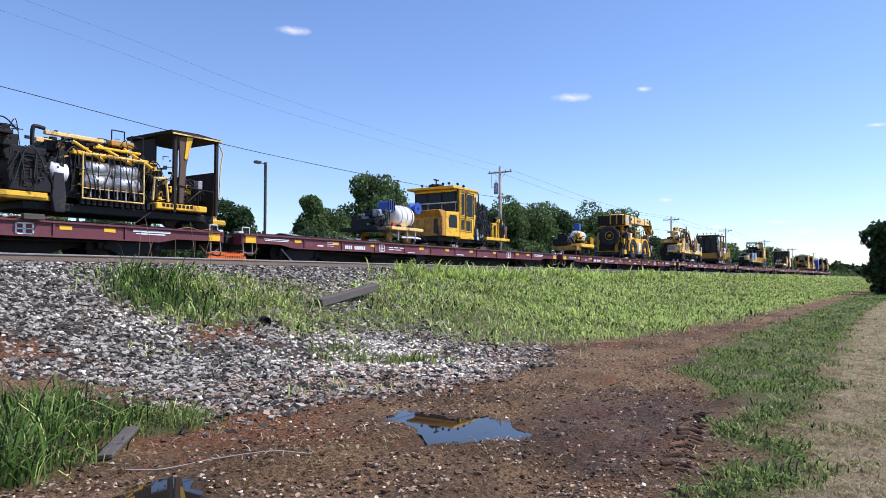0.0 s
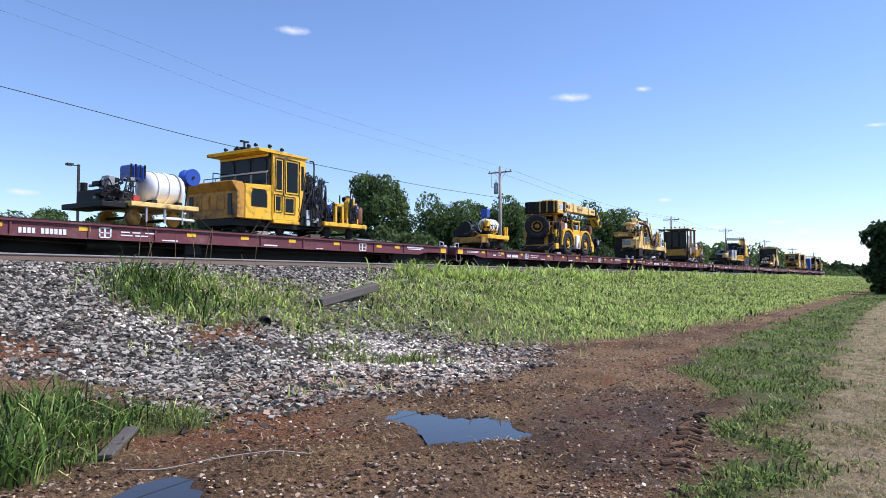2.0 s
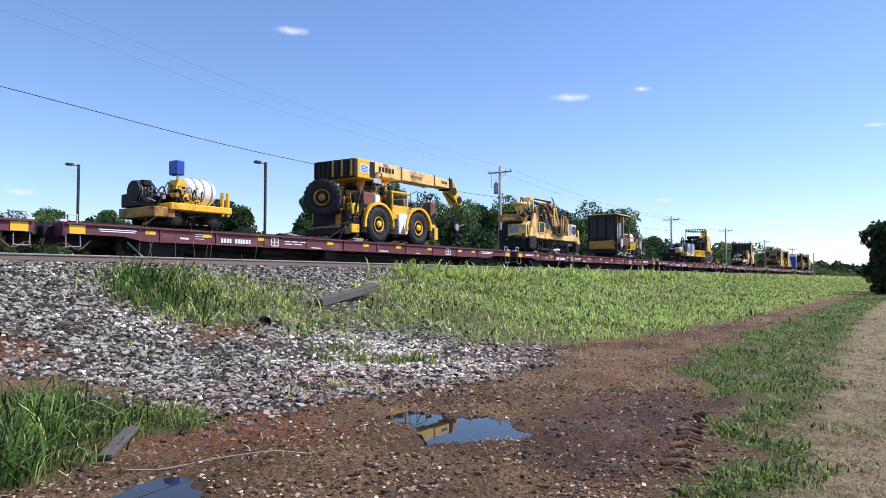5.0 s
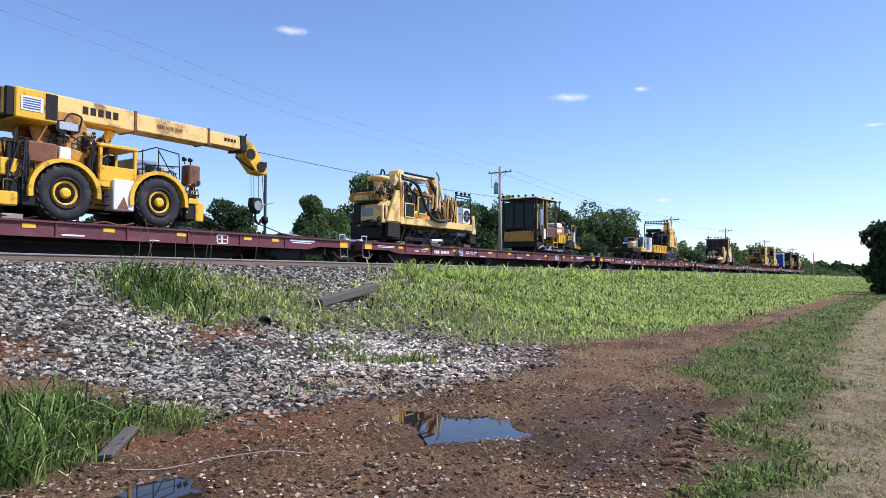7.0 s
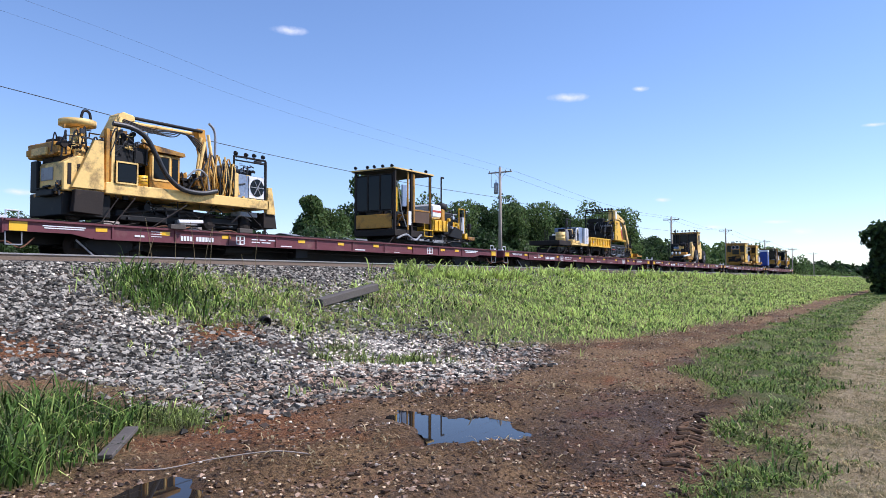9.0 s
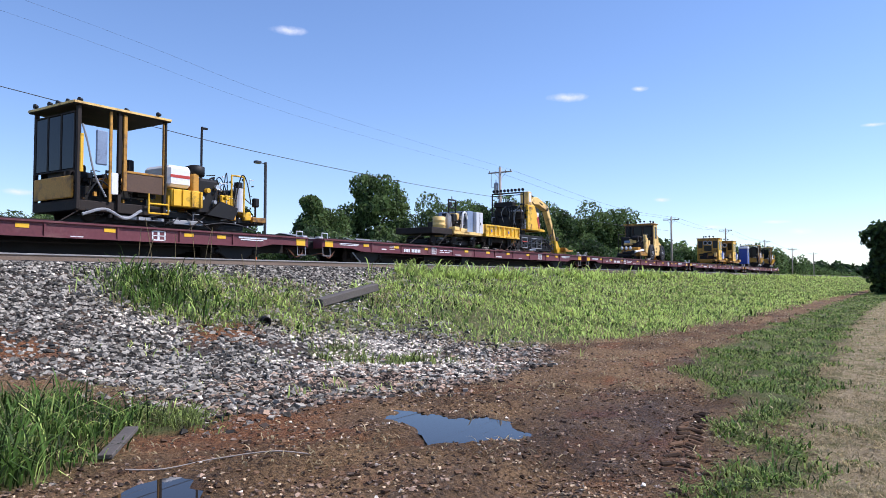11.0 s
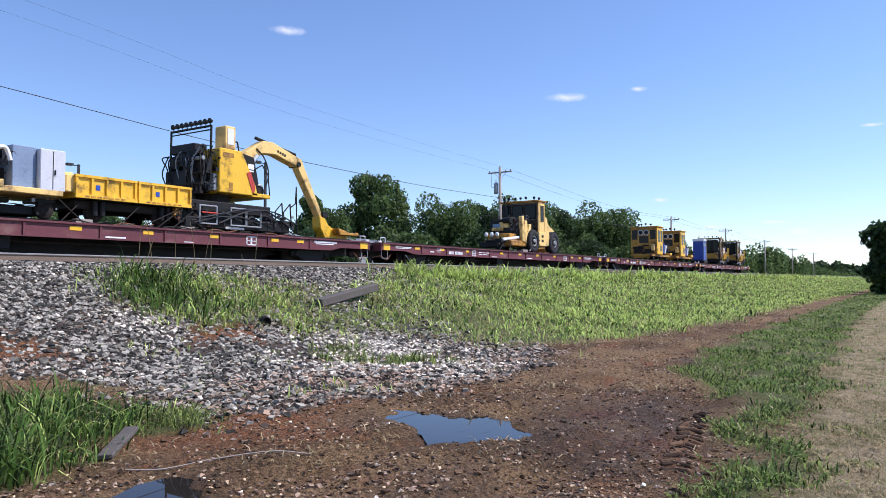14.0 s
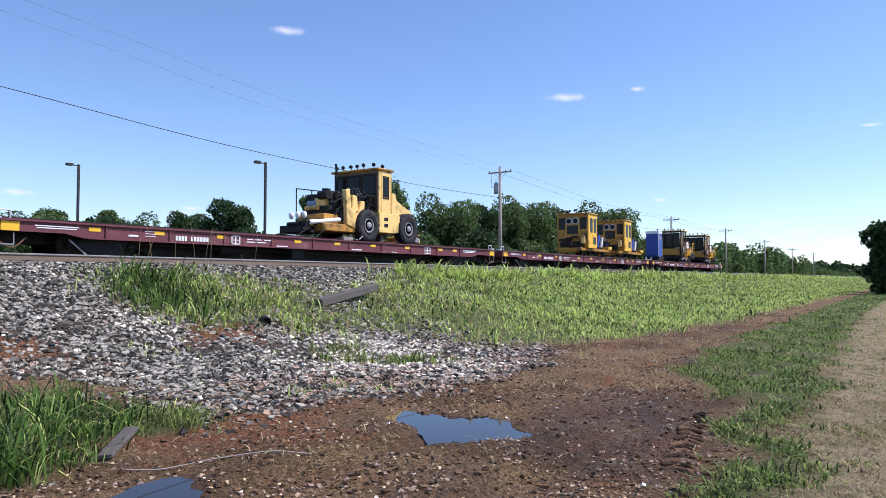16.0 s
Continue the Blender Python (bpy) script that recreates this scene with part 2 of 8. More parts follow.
GREEN_FRINGE = [(4.63, 7.49), (4.99, 7.47), (5.2, 7.03), (4.68, 6.11), (4.3, 5.99), (4.11, 6.23)]
GREEN_TUFTS = [[(10.2, 9.6), (11.1, 9.4), (9.8, 8.1), (9.1, 8.3)], [(10.5, 8.2), (11.0, 7.8), (10.0, 7.1), (9.8, 7.5)]]
DRY_PATH = [(3.0, 0.7), (5.41, 0.76), (6.75, 0.95), (8.57, 1.02), (10.9, 1.13), (14.6, 1.4), (22.5, 1.76), (35.2, 2.12), (46.3, 2.2), (260, 2.4), (260, -4), (60, -6), (3, -6)]
RED_MUD = [[(5.06, 6.37), (6.05, 5.77), (5.28, 4.74), (4.55, 4.6), (4.28, 5.31), (3.61, 5.8), (4.17, 6.41)], [(6.1, 1.95), (6.9, 2.1), (6.4, 1.62), (5.5, 1.5)], [(5.6, 0.75), (6.6, 0.55), (6.3, -0.2), (5.0, 0.1)], [(8.89, 11.89), (10.41, 11.54), (9.65, 10.53), (8.33, 10.98)], [(3.5, 12.6), (5.8, 12.2), (6.2, 10.8), (3.0, 11.4)]]
WET_MUD = [(8.38, 4.09), (9.36, 3.41), (8.96, 2.29), (6.71, 1.57), (5.29, 1.6), (5.03, 2.27), (5.46, 2.82), (6.26, 3.06)]
GRAVEL = [(-60, 17.2), (260, 17.2), (260, 15.9), (72, 15.6), (32, 15.0), (16, 11.5), (13.6, 6.2), (8.6, 5.2), (6.8, 6.1), (4.6, 5.95), (5.5, 7.3), (5.7, 9.6), (4.9, 10.9), (-8, 12.2), (-60, 12)]


def height(x, y):
    t = toe(x) + 0.25 * wave(x, y, 2.0, 1.0)
    s = np.clip((y - t) / (15.9 - t), 0, 1)
    z = 1.68 * (s * s * (1.5 - 0.5 * s)) ** 0.9 + 0.15 * np.clip((y - 16.0) / 0.6, 0, 1)
    z = z - 0.75 * np.clip((y - 25.8) / 3, 0, 1)
    flat = (1 - np.clip(s * 4, 0, 1))
    near = np.exp(-(np.hypot(x - 8, y - 4) / 30) ** 2)
    z = z + near * (0.035 * wave(x, y, 0.9, 2.0) + 0.02 * wave(x, y, 0.35, 4.0)) * (0.3 + 0.7 * flat) - 0.03 * near
    churn = near * flat * ramp01(15.0 - np.hypot(x, y), 0, 6)
    z = z + churn * (0.016 * wave(x, y, 0.17, 5.0) + 0.012 * wave(x, y, 0.10, 8.0))
    # ruts of the dirt road, with their ridges
    for c, a in ((2.4, 0.07), (3.9, 0.06)):
        road = c + 0.10 * np.sin(x * 0.5) + 0.04 * np.clip(x - 8, 0, 30)
        z = z - a * np.exp(-((y - road) / 0.22) ** 2) * flat + 0.03 * np.exp(-((np.abs(y - road) - 0.4) / 0.13) ** 2) * flat * near
    z = np.where((y > 17.2) & (y < 25.4), np.minimum(z, 1.83), z)
    hole = blob(x, y, PUDDLE, 0.16) + blob(x, y, PUDDLE_SMALL, 0.16)
    rim = 0.018 * wave(x, y, 0.09, 3.0) + 0.008 * wave(x, y, 0.04, 1.0)
    z = z * (1 - np.clip(hole, 0, 1)) + np.clip(hole, 0, 1) * (-0.09) + rim * np.exp(-(np.hypot(x - 5, y - 4) / 7) ** 2)
    return z


def spread(dense0, dense1, step, lo, hi, grow=1.16):
    v = list(np.arange(dense0, dense1, step))
    for sign, end, start in ((1, hi, v[-1]), (-1, lo, v[0])):
        d, p, extra = step, start, []
        while (p < end) if sign > 0 else (p > end):
            d *= grow
            p += sign * d
            extra.append(p)
        v = v + extra if sign > 0 else extra[::-1] + v
    return np.array(v)


def ground_material():
    m = bpy.data.materials.new("ground_earth")
    m.use_nodes = True
    n, l = m.node_tree.nodes, m.node_tree.links
    b = n["Principled BSDF"]
    tc = n.new("ShaderNodeTexCoord")

    def noise_node(scale, detail=6, rough=0.6):
        q = n.new("ShaderNodeTexNoise")
        q.inputs["Scale"].default_value, q.inputs["Detail"].default_value, q.inputs["Roughness"].default_value = scale, detail, rough
        l.new(tc.outputs["Object"], q.inputs["Vector"])
        return q.outputs["Fac"]

    def two(fac, a, c, p0=0.3, p1=0.7):
        r = n.new("ShaderNodeValToRGB")
        r.color_ramp.elements[0].position, r.color_ramp.elements[0].color = p0, (*a, 1)
        r.color_ramp.elements[1].position, r.color_ramp.elements[1].color = p1, (*c, 1)
        l.new(fac, r.inputs[0])
        return r.outputs[0]

    def mix(fac, a, c):
        r = n.new("ShaderNodeMixRGB")
        l.new(fac, r.inputs[0])
        l.new(a, r.inputs[1])
        l.new(c, r.inputs[2])
        return r.outputs[0]

    fine, mid, big = noise_node(26, 9, 0.85), noise_node(3.0), noise_node(0.5)
    speck = noise_node(95, 4, 0.7)
    brown = two(fine, (0.030, 0.016, 0.007), (0.27, 0.155, 0.066), 0.41, 0.60)
    tan = two(fine, (0.065, 0.035, 0.014), (0.47, 0.29, 0.135), 0.41, 0.60)
    red_clay = two(fine, (0.07, 0.026, 0.011), (0.42, 0.185, 0.075), 0.41, 0.60)
    mud = mix(two(big, (0, 0, 0), (1, 1, 1), 0.42, 0.58), brown, tan)
    mud = mix(two(noise_node(1.1, 7, 0.62), (0, 0, 0), (1, 1, 1), 0.54, 0.68), mud, red_clay)
    mud = mix(two(speck, (0, 0, 0), (0.75, 0.75, 0.75), 0.60, 0.68), mud, two(mid, (0.30, 0.23, 0.15), (0.52, 0.42, 0.29)))
    # gravel ground is kept dark to stand in for shade between the stones
    gravel = mix(two(mid, (0, 0, 0), (1, 1, 1), 0.4, 0.65), two(fine, (0.016, 0.014, 0.012), (0.13, 0.118, 0.10)), two(fine, (0.035, 0.02, 0.012), (0.22, 0.145, 0.09)))
    green = mix(two(mid, (0, 0, 0), (1, 1, 1), 0.4, 0.65), two(fine, (0.035, 0.045, 0.013), (0.20, 0.24, 0.065)), two(fine, (0.06, 0.055, 0.02), (0.26, 0.235, 0.10)))
    dry = mix(two(mid, (0, 0, 0), (1, 1, 1), 0.45, 0.6), two(fine, (0.16, 0.11, 0.05), (0.68, 0.54, 0.32)), two(fine, (0.08, 0.085, 0.025), (0.34, 0.29, 0.12)))
    cl = n.new("ShaderNodeAttribute")
    cl.attribute_name = "clay"
    gravel = mix(cl.outputs["Fac"], gravel, red_clay)
    mud = mix(cl.outputs["Fac"], mud, red_clay)
    at = n.new("ShaderNodeAttribute")
    at.attribute_name = "zones"
    sep = n.new("ShaderNodeSeparateColor")
    l.new(at.outputs["Color"], sep.inputs[0])
    c = mix(sep.outputs[0], mud, gravel)
    c = mix(sep.outputs[1], c, green)
    c = mix(sep.outputs[2], c, dry)
    wet = n.new("ShaderNodeMixRGB")
    wet.blend_type = "MULTIPLY"
    l.new(at.outputs["Alpha"], wet.inputs[0])
    l.new(c, wet.inputs[1])
    wet.inputs[2].default_value = (0.44, 0.39, 0.33, 1)
    l.new(wet.outputs[0], b.inputs["Base Color"])
    rr = n.new("ShaderNodeMapRange")
    l.new(at.outputs["Alpha"], rr.inputs[0])
    rr.inputs[3].default_value, rr.inputs[4].default_value = 0.95, 0.5
    b.inputs["Specular IOR Level"].default_value = 0.25
    l.new(rr.outputs[0], b.inputs["Roughness"])
    bp = n.new("ShaderNodeBump")
    bp.inputs["Strength"].default_value, bp.inputs["Distance"].default_value = 1.0, 0.07
    l.new(noise_node(45, 6, 0.7), bp.inputs["Height"])
    l.new(bp.outputs[0], b.inputs["Normal"])
    return m


def zones(x, y):
    edge = 0.35 * wave(x, y, 0.5, 7.0) + 0.2 * wave(x, y, 0.16, 2.0)
    e2 = 0.3 * wave(x, y, 0.7, 5.0)
    gravel = np.clip(blob(x + edge, y + e2, GRAVEL, 0.5) + ((y > 15.6) & (y < 27)), 0, 1)
    green = np.maximum.reduce([blob(x + edge, y + e2, p, 0.35) for p in (GREEN_SLOPE, GREEN_STRIP, GREEN_CORNER, GREEN_FRINGE, *GREEN_TUFTS)])
    green = np.maximum(green, ramp01(y, 26.5, 28))
    green = np.maximum(green, ramp01(x, 110, 160) * (y < 15.5))
    dry = blob(x + edge, y + e2 * 0.5, DRY_PATH, 0.2)
    wet = np.clip(blob(x + edge * 0.6, y + e2 * 0.6, PUDDLE, 0.45) + blob(x + edge * 0.6, y + e2 * 0.6, PUDDLE_SMALL, 0.5), 0, 1)
    wet = np.maximum(wet, 0.6 * ramp01(wave(x, y, 1.3, 9.0), 0.35, 0.9) * (y < 5.5))
    wet = np.maximum(wet, 0.75 * blob(x + edge, y + e2, WET_MUD, 0.5))
    return gravel, green, dry, wet * (1 - gravel * 0.7) * (1 - green)


def redness(x, y):
    edge = 0.3 * wave(x, y, 0.45, 3.0) + 0.18 * wave(x, y, 0.14, 6.0)
    return np.maximum.reduce([blob(x + edge, y + edge * 0.7, p, 0.4) for p in RED_MUD])


xs, ys = spread(0.8, 20, 0.085, -1500, 2500), spread(0.0, 17.2, 0.085, -800, 1500)
gx, gy = np.meshgrid(xs, ys, indexing="ij")
gz = height(gx, gy)
idx = np.arange(gx.size).reshape(gx.shape)
quads = np.stack([idx[:-1, :-1], idx[1:, :-1], idx[1:, 1:], idx[:-1, 1:]], -1).reshape(-1, 4)
me = quick_mesh("ground", np.stack([gx, gy, gz], -1).reshape(-1, 3), quads, ground_material(), True)
att = me.color_attributes.new("zones", "FLOAT_COLOR", "POINT")
att.data.foreach_set("color", np.stack(zones(gx.ravel(), gy.ravel()), -1).astype(np.float32).ravel())
att = me.color_attributes.new("clay", "FLOAT_COLOR", "POINT")
clay = redness(gx.ravel(), gy.ravel())
att.data.foreach_set("color", np.stack([clay, clay, clay, clay * 0 + 1], -1).astype(np.float32).ravel())
ground = tagged(new("ground", me), "red clay dirt track with gravel bank and grass", "ground", kind="structure")

# puddles
water = bpy.data.materials.new("muddy_water")
water.use_nodes = True
wb = water.node_tree.nodes["Principled BSDF"]
wb.inputs["Base Color"].default_value, wb.inputs["Roughness"].default_value = (0.022, 0.018, 0.014, 1), 0.015
wb.inputs["IOR"].default_value = 1.33
for pts, label in ((PUDDLE, "shallow rain puddle reflecting blue sky on the dirt track"), (PUDDLE_SMALL, "brown muddy puddle beside the grass bank")):
    cx, cy = sum(p[0] for p in pts) / len(pts), sum(p[1] for p in pts) / len(pts)
    s = Shape()
    s.bm.faces.new([s.bm.verts.new((cx + (px - cx) * 1.25, cy + (py - cy) * 1.25, -0.05)) for px, py in pts])
    tagged(s.out("puddle", water), label, "puddle", kind="structure")


# ---- railway ----
def rail_line(y):
    """One track: two rails on sleepers."""
    track = thing("railway_track", "steel rails on dark wooden sleepers in grey ballast", "railway track", at=(0, y, 0))
    track["kind"] = "structure"
    for side in (-0.7525, 0.7525):
        web = Shape().box(-300, 600, side - 0.012, side + 0.012, RAIL_TOP - 0.15, RAIL_TOP - 0.04)
        web.box(-300, 600, side - 0.07, side + 0.07, RAIL_TOP - 0.175, RAIL_TOP - 0.155)
        web.out("rail_web", RAILRUST, track)
        Shape().box(-300, 600, side - 0.037, side + 0.037, RAIL_TOP - 0.042, RAIL_TOP, 0.008).out("rail_head", RAILHEAD, track)
    s = Shape().box(-0.115, 0.115, -1.3, 1.3, -0.18, 0, 0.012)
    sleeper_mesh = s.mesh("sleeper")
    for i in range(150):
        ob = part("sleeper", sleeper_mesh, TIEWOOD, track)
        ob.location = (-14 + i * 0.53 + random.uniform(-0.03, 0.03), random.uniform(-0.05, 0.05), RAIL_TOP - 0.178 + random.uniform(-0.01, 0.01))
    return track


rail_line(TRACK_NEAR)
rail_line(TRACK_TRAIN)


# ---- trees, poles and distance ----
def leaf_cloud(lobes, count, size, rng):
    """Leaf cards spread through ellipsoid lobes (x, y, z, rx, ry, rz), thicker towards their skins."""
    lobes = np.array(lobes, float)
    weight = lobes[:, 3] * lobes[:, 5]
    pick = rng.choice(len(lobes), count, p=weight / weight.sum())
    d = rng.normal(size=(count, 3))
    d /= np.linalg.norm(d, axis=1)[:, None]
    r = rng.uniform(0.2, 1, count) ** 0.30 * (1 + 0.06 * np.clip(rng.normal(size=count), -2, 1.6))
    c = lobes[pick, :3] + d * r[:, None] * lobes[pick, 3:]
    a, b = rng.normal(size=(count, 3)), rng.normal(size=(count, 3))
    a /= np.linalg.norm(a, axis=1)[:, None]
    b -= (a * b).sum(1)[:, None] * a
    b /= np.linalg.norm(b, axis=1)[:, None]
    k = size * rng.uniform(0.5, 1.4, count)[:, None]
    v = np.stack([c - a * k, c - b * k * 0.55, c + a * k, c + b * k * 0.55], 1).reshape(-1, 3)
    return v, np.arange(count * 4).reshape(-1, 4)


def tree_lobes(h, w, rng, conical=False):
    lobes = []
    for i in range(34):
        f = rng.uniform(0.12, 0.93)
        reach = (1 - f) * 0.75 + 0.1 if conical else math.sqrt(max(0.05, 1 - ((f - 0.52) / 0.52) ** 2)) * 0.72
        a, r = rng.uniform(0, math.tau), rng.uniform(0.35, 1.0) * reach * w / 2
        k = w * rng.uniform(0.11, 0.22) * (0.7 if conical else 1)
        lobes.append((r * math.cos(a), r * math.sin(a), f * h, k, k, k * rng.uniform(0.75, 1.1)))
    lobes.append((0, 0, h * 0.5, w * 0.28, w * 0.28, h * 0.32))
    return lobes


def tree(name, label, h, w, material, seed, count=20000, size=0.19, conical=False):
    rng = np.random.default_rng(seed)
    t = thing(name, label, "tree" if name == "tree" else "shrub")
    lobes = tree_lobes(h, w, rng, conical)
    s = Shape().turned([(0, 0.035 * h), (0.3, 0.026 * h), (1, 0.008 * h)], (0, 0, -0.3), (0.05 * w, 0, h * 0.85), 9)
    for lo in lobes[:8]:
        s.cyl((0.02 * w, 0, max(0.15 * h, lo[2] - 0.3 * h)), lo[:3], 0.012 * h, 5, 0.003 * h)
    s.out("trunk", BARK, t)
    v, f = leaf_cloud(lobes, count, size, rng)
    part("crown", quick_mesh("crown", v, f, material), material, t)
    return t


PROTO = [tree("tree", "broad leafy green tree beyond the railway", 10, 9, LEAF, 11), tree("tree", "rounded dark green tree beyond the railway", 10, 8, LEAF_DARK, 12),
         tree("tree", "pointed green tree beyond the railway", 10, 7, LEAF, 13, conical=True), tree("tree", "spreading leafy tree with an uneven crown", 10, 11, LEAF, 14)]
SHRUB = [tree("shrub", "dense dark green bush beyond the railway", 4, 7, LEAF_DARK, 21, 8000, 0.19), tree("shrub", "leafy green bush beyond the railway", 4, 6, LEAF, 22, 8000, 0.19)]


def plant(kind, i, x, y, h, w=1.0, z=1.05, group="trees beyond the railway"):
    src = (PROTO if kind == "tree" else SHRUB)[i]
    used = src.get("placed")
    ob = copy_thing(src, pose(x, y, z, 0, 0, (x * 37 + y * 11) % 360)) if used else src
    if not used:
        src["placed"] = 1
        ob.matrix_basis = pose(x, y, z, 0, 0, (x * 37) % 360)
    k = h / (10 if kind == "tree" else 4)
    ob.scale = (k * w * 0.84, k * w * 0.84, k * 0.95)
    return tagged(ob, group=group)


for i, x, y, h, w in ((2, 27.6, 45.5, 5.2, 1.1), (3, 30.0, 46.5, 4.9, 1.0), (1, 33.0, 45, 5.2, 0.9), (1, 38.2, 46, 6.6, 1.15), (2, 46.3, 45, 8.1, 1.25), (0, 51.0, 47, 7.2, 1.1), (0, 56.0, 45.5, 11.0, 1.0), (1, 62.8, 47, 7.3, 1.0), (3, 70.0, 46, 10.0, 0.95),
                      (1, 76.5, 45, 9.4, 1.0), (0, 83.0, 45, 10.4, 1.0), (3, 89.5, 46, 11.6, 1.0), (1, 97.5, 45, 10.6, 1.05), (0, 107, 46, 10.0, 1.0), (3, 119, 45.5, 13.2, 1.05), (0, 129, 46, 10.0, 1.0), (1, 140, 45, 8.6, 1.1), (2, 152, 47, 9.4, 1.0),
                      (0, 27, 75, 6.5, 1.0), (3, 40, 80, 7.5, 1.3), (1, 62, 82, 9, 1.3), (0, 47, 90, 9, 1.2)):
    plant("tree", i, x, y, h, w)
for n in range(26):
    x = 43 + n * 4.3 + 2 * math.sin(n * 3.1)
    plant("shrub", n % 2, x, 42.5 + 1.6 * math.sin(n * 1.7), 3.2 + 1.3 * (0.5 + 0.5 * math.sin(n * 2.3)) + 0.016 * (x - 43), 1.15, group="bushes beyond the railway")
# added low dark bushes that block the bright sky under the flatcars
for n in range(13):
    plant("shrub", 0, 3 + n * 3.3 + math.sin(n * 2.7), 33.5 + math.sin(n * 1.9), 2.55 + 0.3 * math.sin(n * 4.1), 1.0, group="bushes beyond the railway")
# dark evergreen by the dirt track, and its neighbour behind
for x, y, h, w, seed in ((78, 2.55, 6.3, 5.7, 31), (88, 2.2, 6.9, 6.0, 33), (112, 1.6, 8.0, 8.0, 32)):
    ob = tree("tree", "dark evergreen tree beside the dirt track", h, w, LEAF_DARK, seed, 9000, 0.26)
    ob.location = (x, y, -0.05)

for c in list(scene.objects):
    if "placed" in c:
        del c["placed"]
# distant woods along the line
rng = np.random.default_rng(41)
lobes = []
for n in range(210):
    x = 150 * (1 + n / 210 * 3.4) + rng.uniform(-4, 4)
    top = float(np.interp(x, [150, 213, 266, 330, 407, 530, 700], [10.5, 11.5, 14.0, 12.0, 8.6, 6.0, 6.0])) * rng.uniform(0.72, 1.08)
    y, w = 43 + rng.uniform(0, 14), rng.uniform(2.4, 4.2) * (0.55 if n % 9 == 0 else 1.0)
    for k in range(5):
        f = (k + 0.5) / 5
        r = w * (1.0 - 0.55 * f) * rng.uniform(0.8, 1.2)
        lobes.append((x + rng.uniform(-0.8, 0.8), y + rng.uniform(-0.8, 0.8), 0.6 + (top - r - 0.6) * f ** 0.8, r, r, r * 1.05))
v, f = leaf_cloud(lobes, 130000, 0.5, rng)
tagged(part("distant_woods", quick_mesh("distant_woods", v, f, LEAF), LEAF), "distant green woods along the railway", "woods", kind="stuff")
lobes = []
for n in range(90):
    k = rng.uniform(4, 7)
    lobes.append((800 + rng.uniform(-20, 20), 95 - n * 2.2, rng.uniform(2, 13), k, k, k))
v, f = leaf_cloud(lobes, 12000, 2.2, rng)
tagged(part("far_treeline", quick_mesh("far_treeline", v, f, LEAF_DARK), LEAF_DARK), "far dark treeline across the plain", "woods", kind="stuff")


def utility_pole(x, top, gear):
    p = thing("utility_pole", "weathered wooden utility pole with crossarm" + (" and transformer" if gear else ""), "utility pole", "utility poles along the railway", (x, 32, 1.0))
    h = top - 1.0
    Shape().turned([(0, 0.19), (1, 0.12)], (0, 0, -0.4), (0, 0, h), 12).out("pole", POLEWOOD, p)
    Shape().box(-0.05, 0.05, -1.2, 1.2, h - 0.50, h - 0.38, 0.01).out("crossarm", POLEWOOD, p)
    for y in (-0.6, 0.6):
        Shape().cyl((0.05, y, h - 0.46), (0.05, y * 0.1, h - 1.05), 0.018, 6).out("brace", GREY, p)
    for y in (-1.1, -0.55, 0.0, 1.1):
        z = h if y == 0 else h - 0.38
        Shape().turned([(0, 0.03), (0.4, 0.06), (0.6, 0.04), (1, 0.05)], (0, y, z), (0, y, z + 0.16), 8).out("insulator", GREY, p)
    if gear:
        can = Shape().turned([(0, 0.16), (0.05, 0.2), (0.9, 0.2), (1, 0.1)], (-0.1, 0.36, h - 2.4), (-0.1, 0.36, h - 1.35), 14).out("transformer", GREY, p)
        Shape().cyl((-0.1, 0.36, h - 1.35), (-0.1, 0.36, h - 1.1), 0.04, 8).out("bushing", GREY, can)
        Shape().cyl((0, 0.9, h - 1.75), (0, 0.9, h - 0.5), 0.02, 6).cyl((0, 0.9, h - 1.75), (0, 0.5, h - 1.8), 0.015, 6).out("cutout", GREY, p)
    return p


for x, top, gear in ((-14, 14.6, False), (57.15, 11.5, True), (110, 10.75, False), (145.6, 11.0, False), (186, 10.6, False), (228, 10.2, False), (275, 10.2, False)):
    utility_pole(x, top, gear)


def wire(points, r):
    tagged(Shape().bend([(x, y, z) for x, y, z in points], r, 5, 8).out("power_line", WIRE), "thin black overhead power line between poles", "power line", "overhead lines")


wire([(-14, 32, 11.2), (0, 32, 10.25), (14.6, 32, 9.47), (25.9, 32, 8.83), (37.8, 32, 8.6), (46.7, 32, 8.56), (57.1, 32, 8.75)], 0.020)
wire([(57.1, 32, 8.75), (83, 32, 8.1), (110, 32, 8.6)], 0.016)
for dy, dz in ((-1.1, 0), (0.55, -0.15)):
    wire([(-14, 32 + dy, 14.4 + dz), (15.9, 32 + dy, 12.95 + dz), (28.3, 32 + dy, 11.95 + dz), (41.6, 32 + dy, 11.5 + dz), (57.1, 32 + dy, 11.22 + dz * 0.2)], 0.0045)
    ends = [(57.1, 11.22), (110, 10.5), (145.6, 10.75), (186, 10.35), (228, 9.95), (275, 9.95)]
    for (ax, az), (bx, bz) in zip(ends, ends[1:]):
        wire([(ax, 32 + dy, az), ((ax + bx) / 2, 32 + dy, (az + bz) / 2 - (bx - ax) * 0.016), (bx, 32 + dy, bz)], 0.012 if ax > 60 else 0.010)

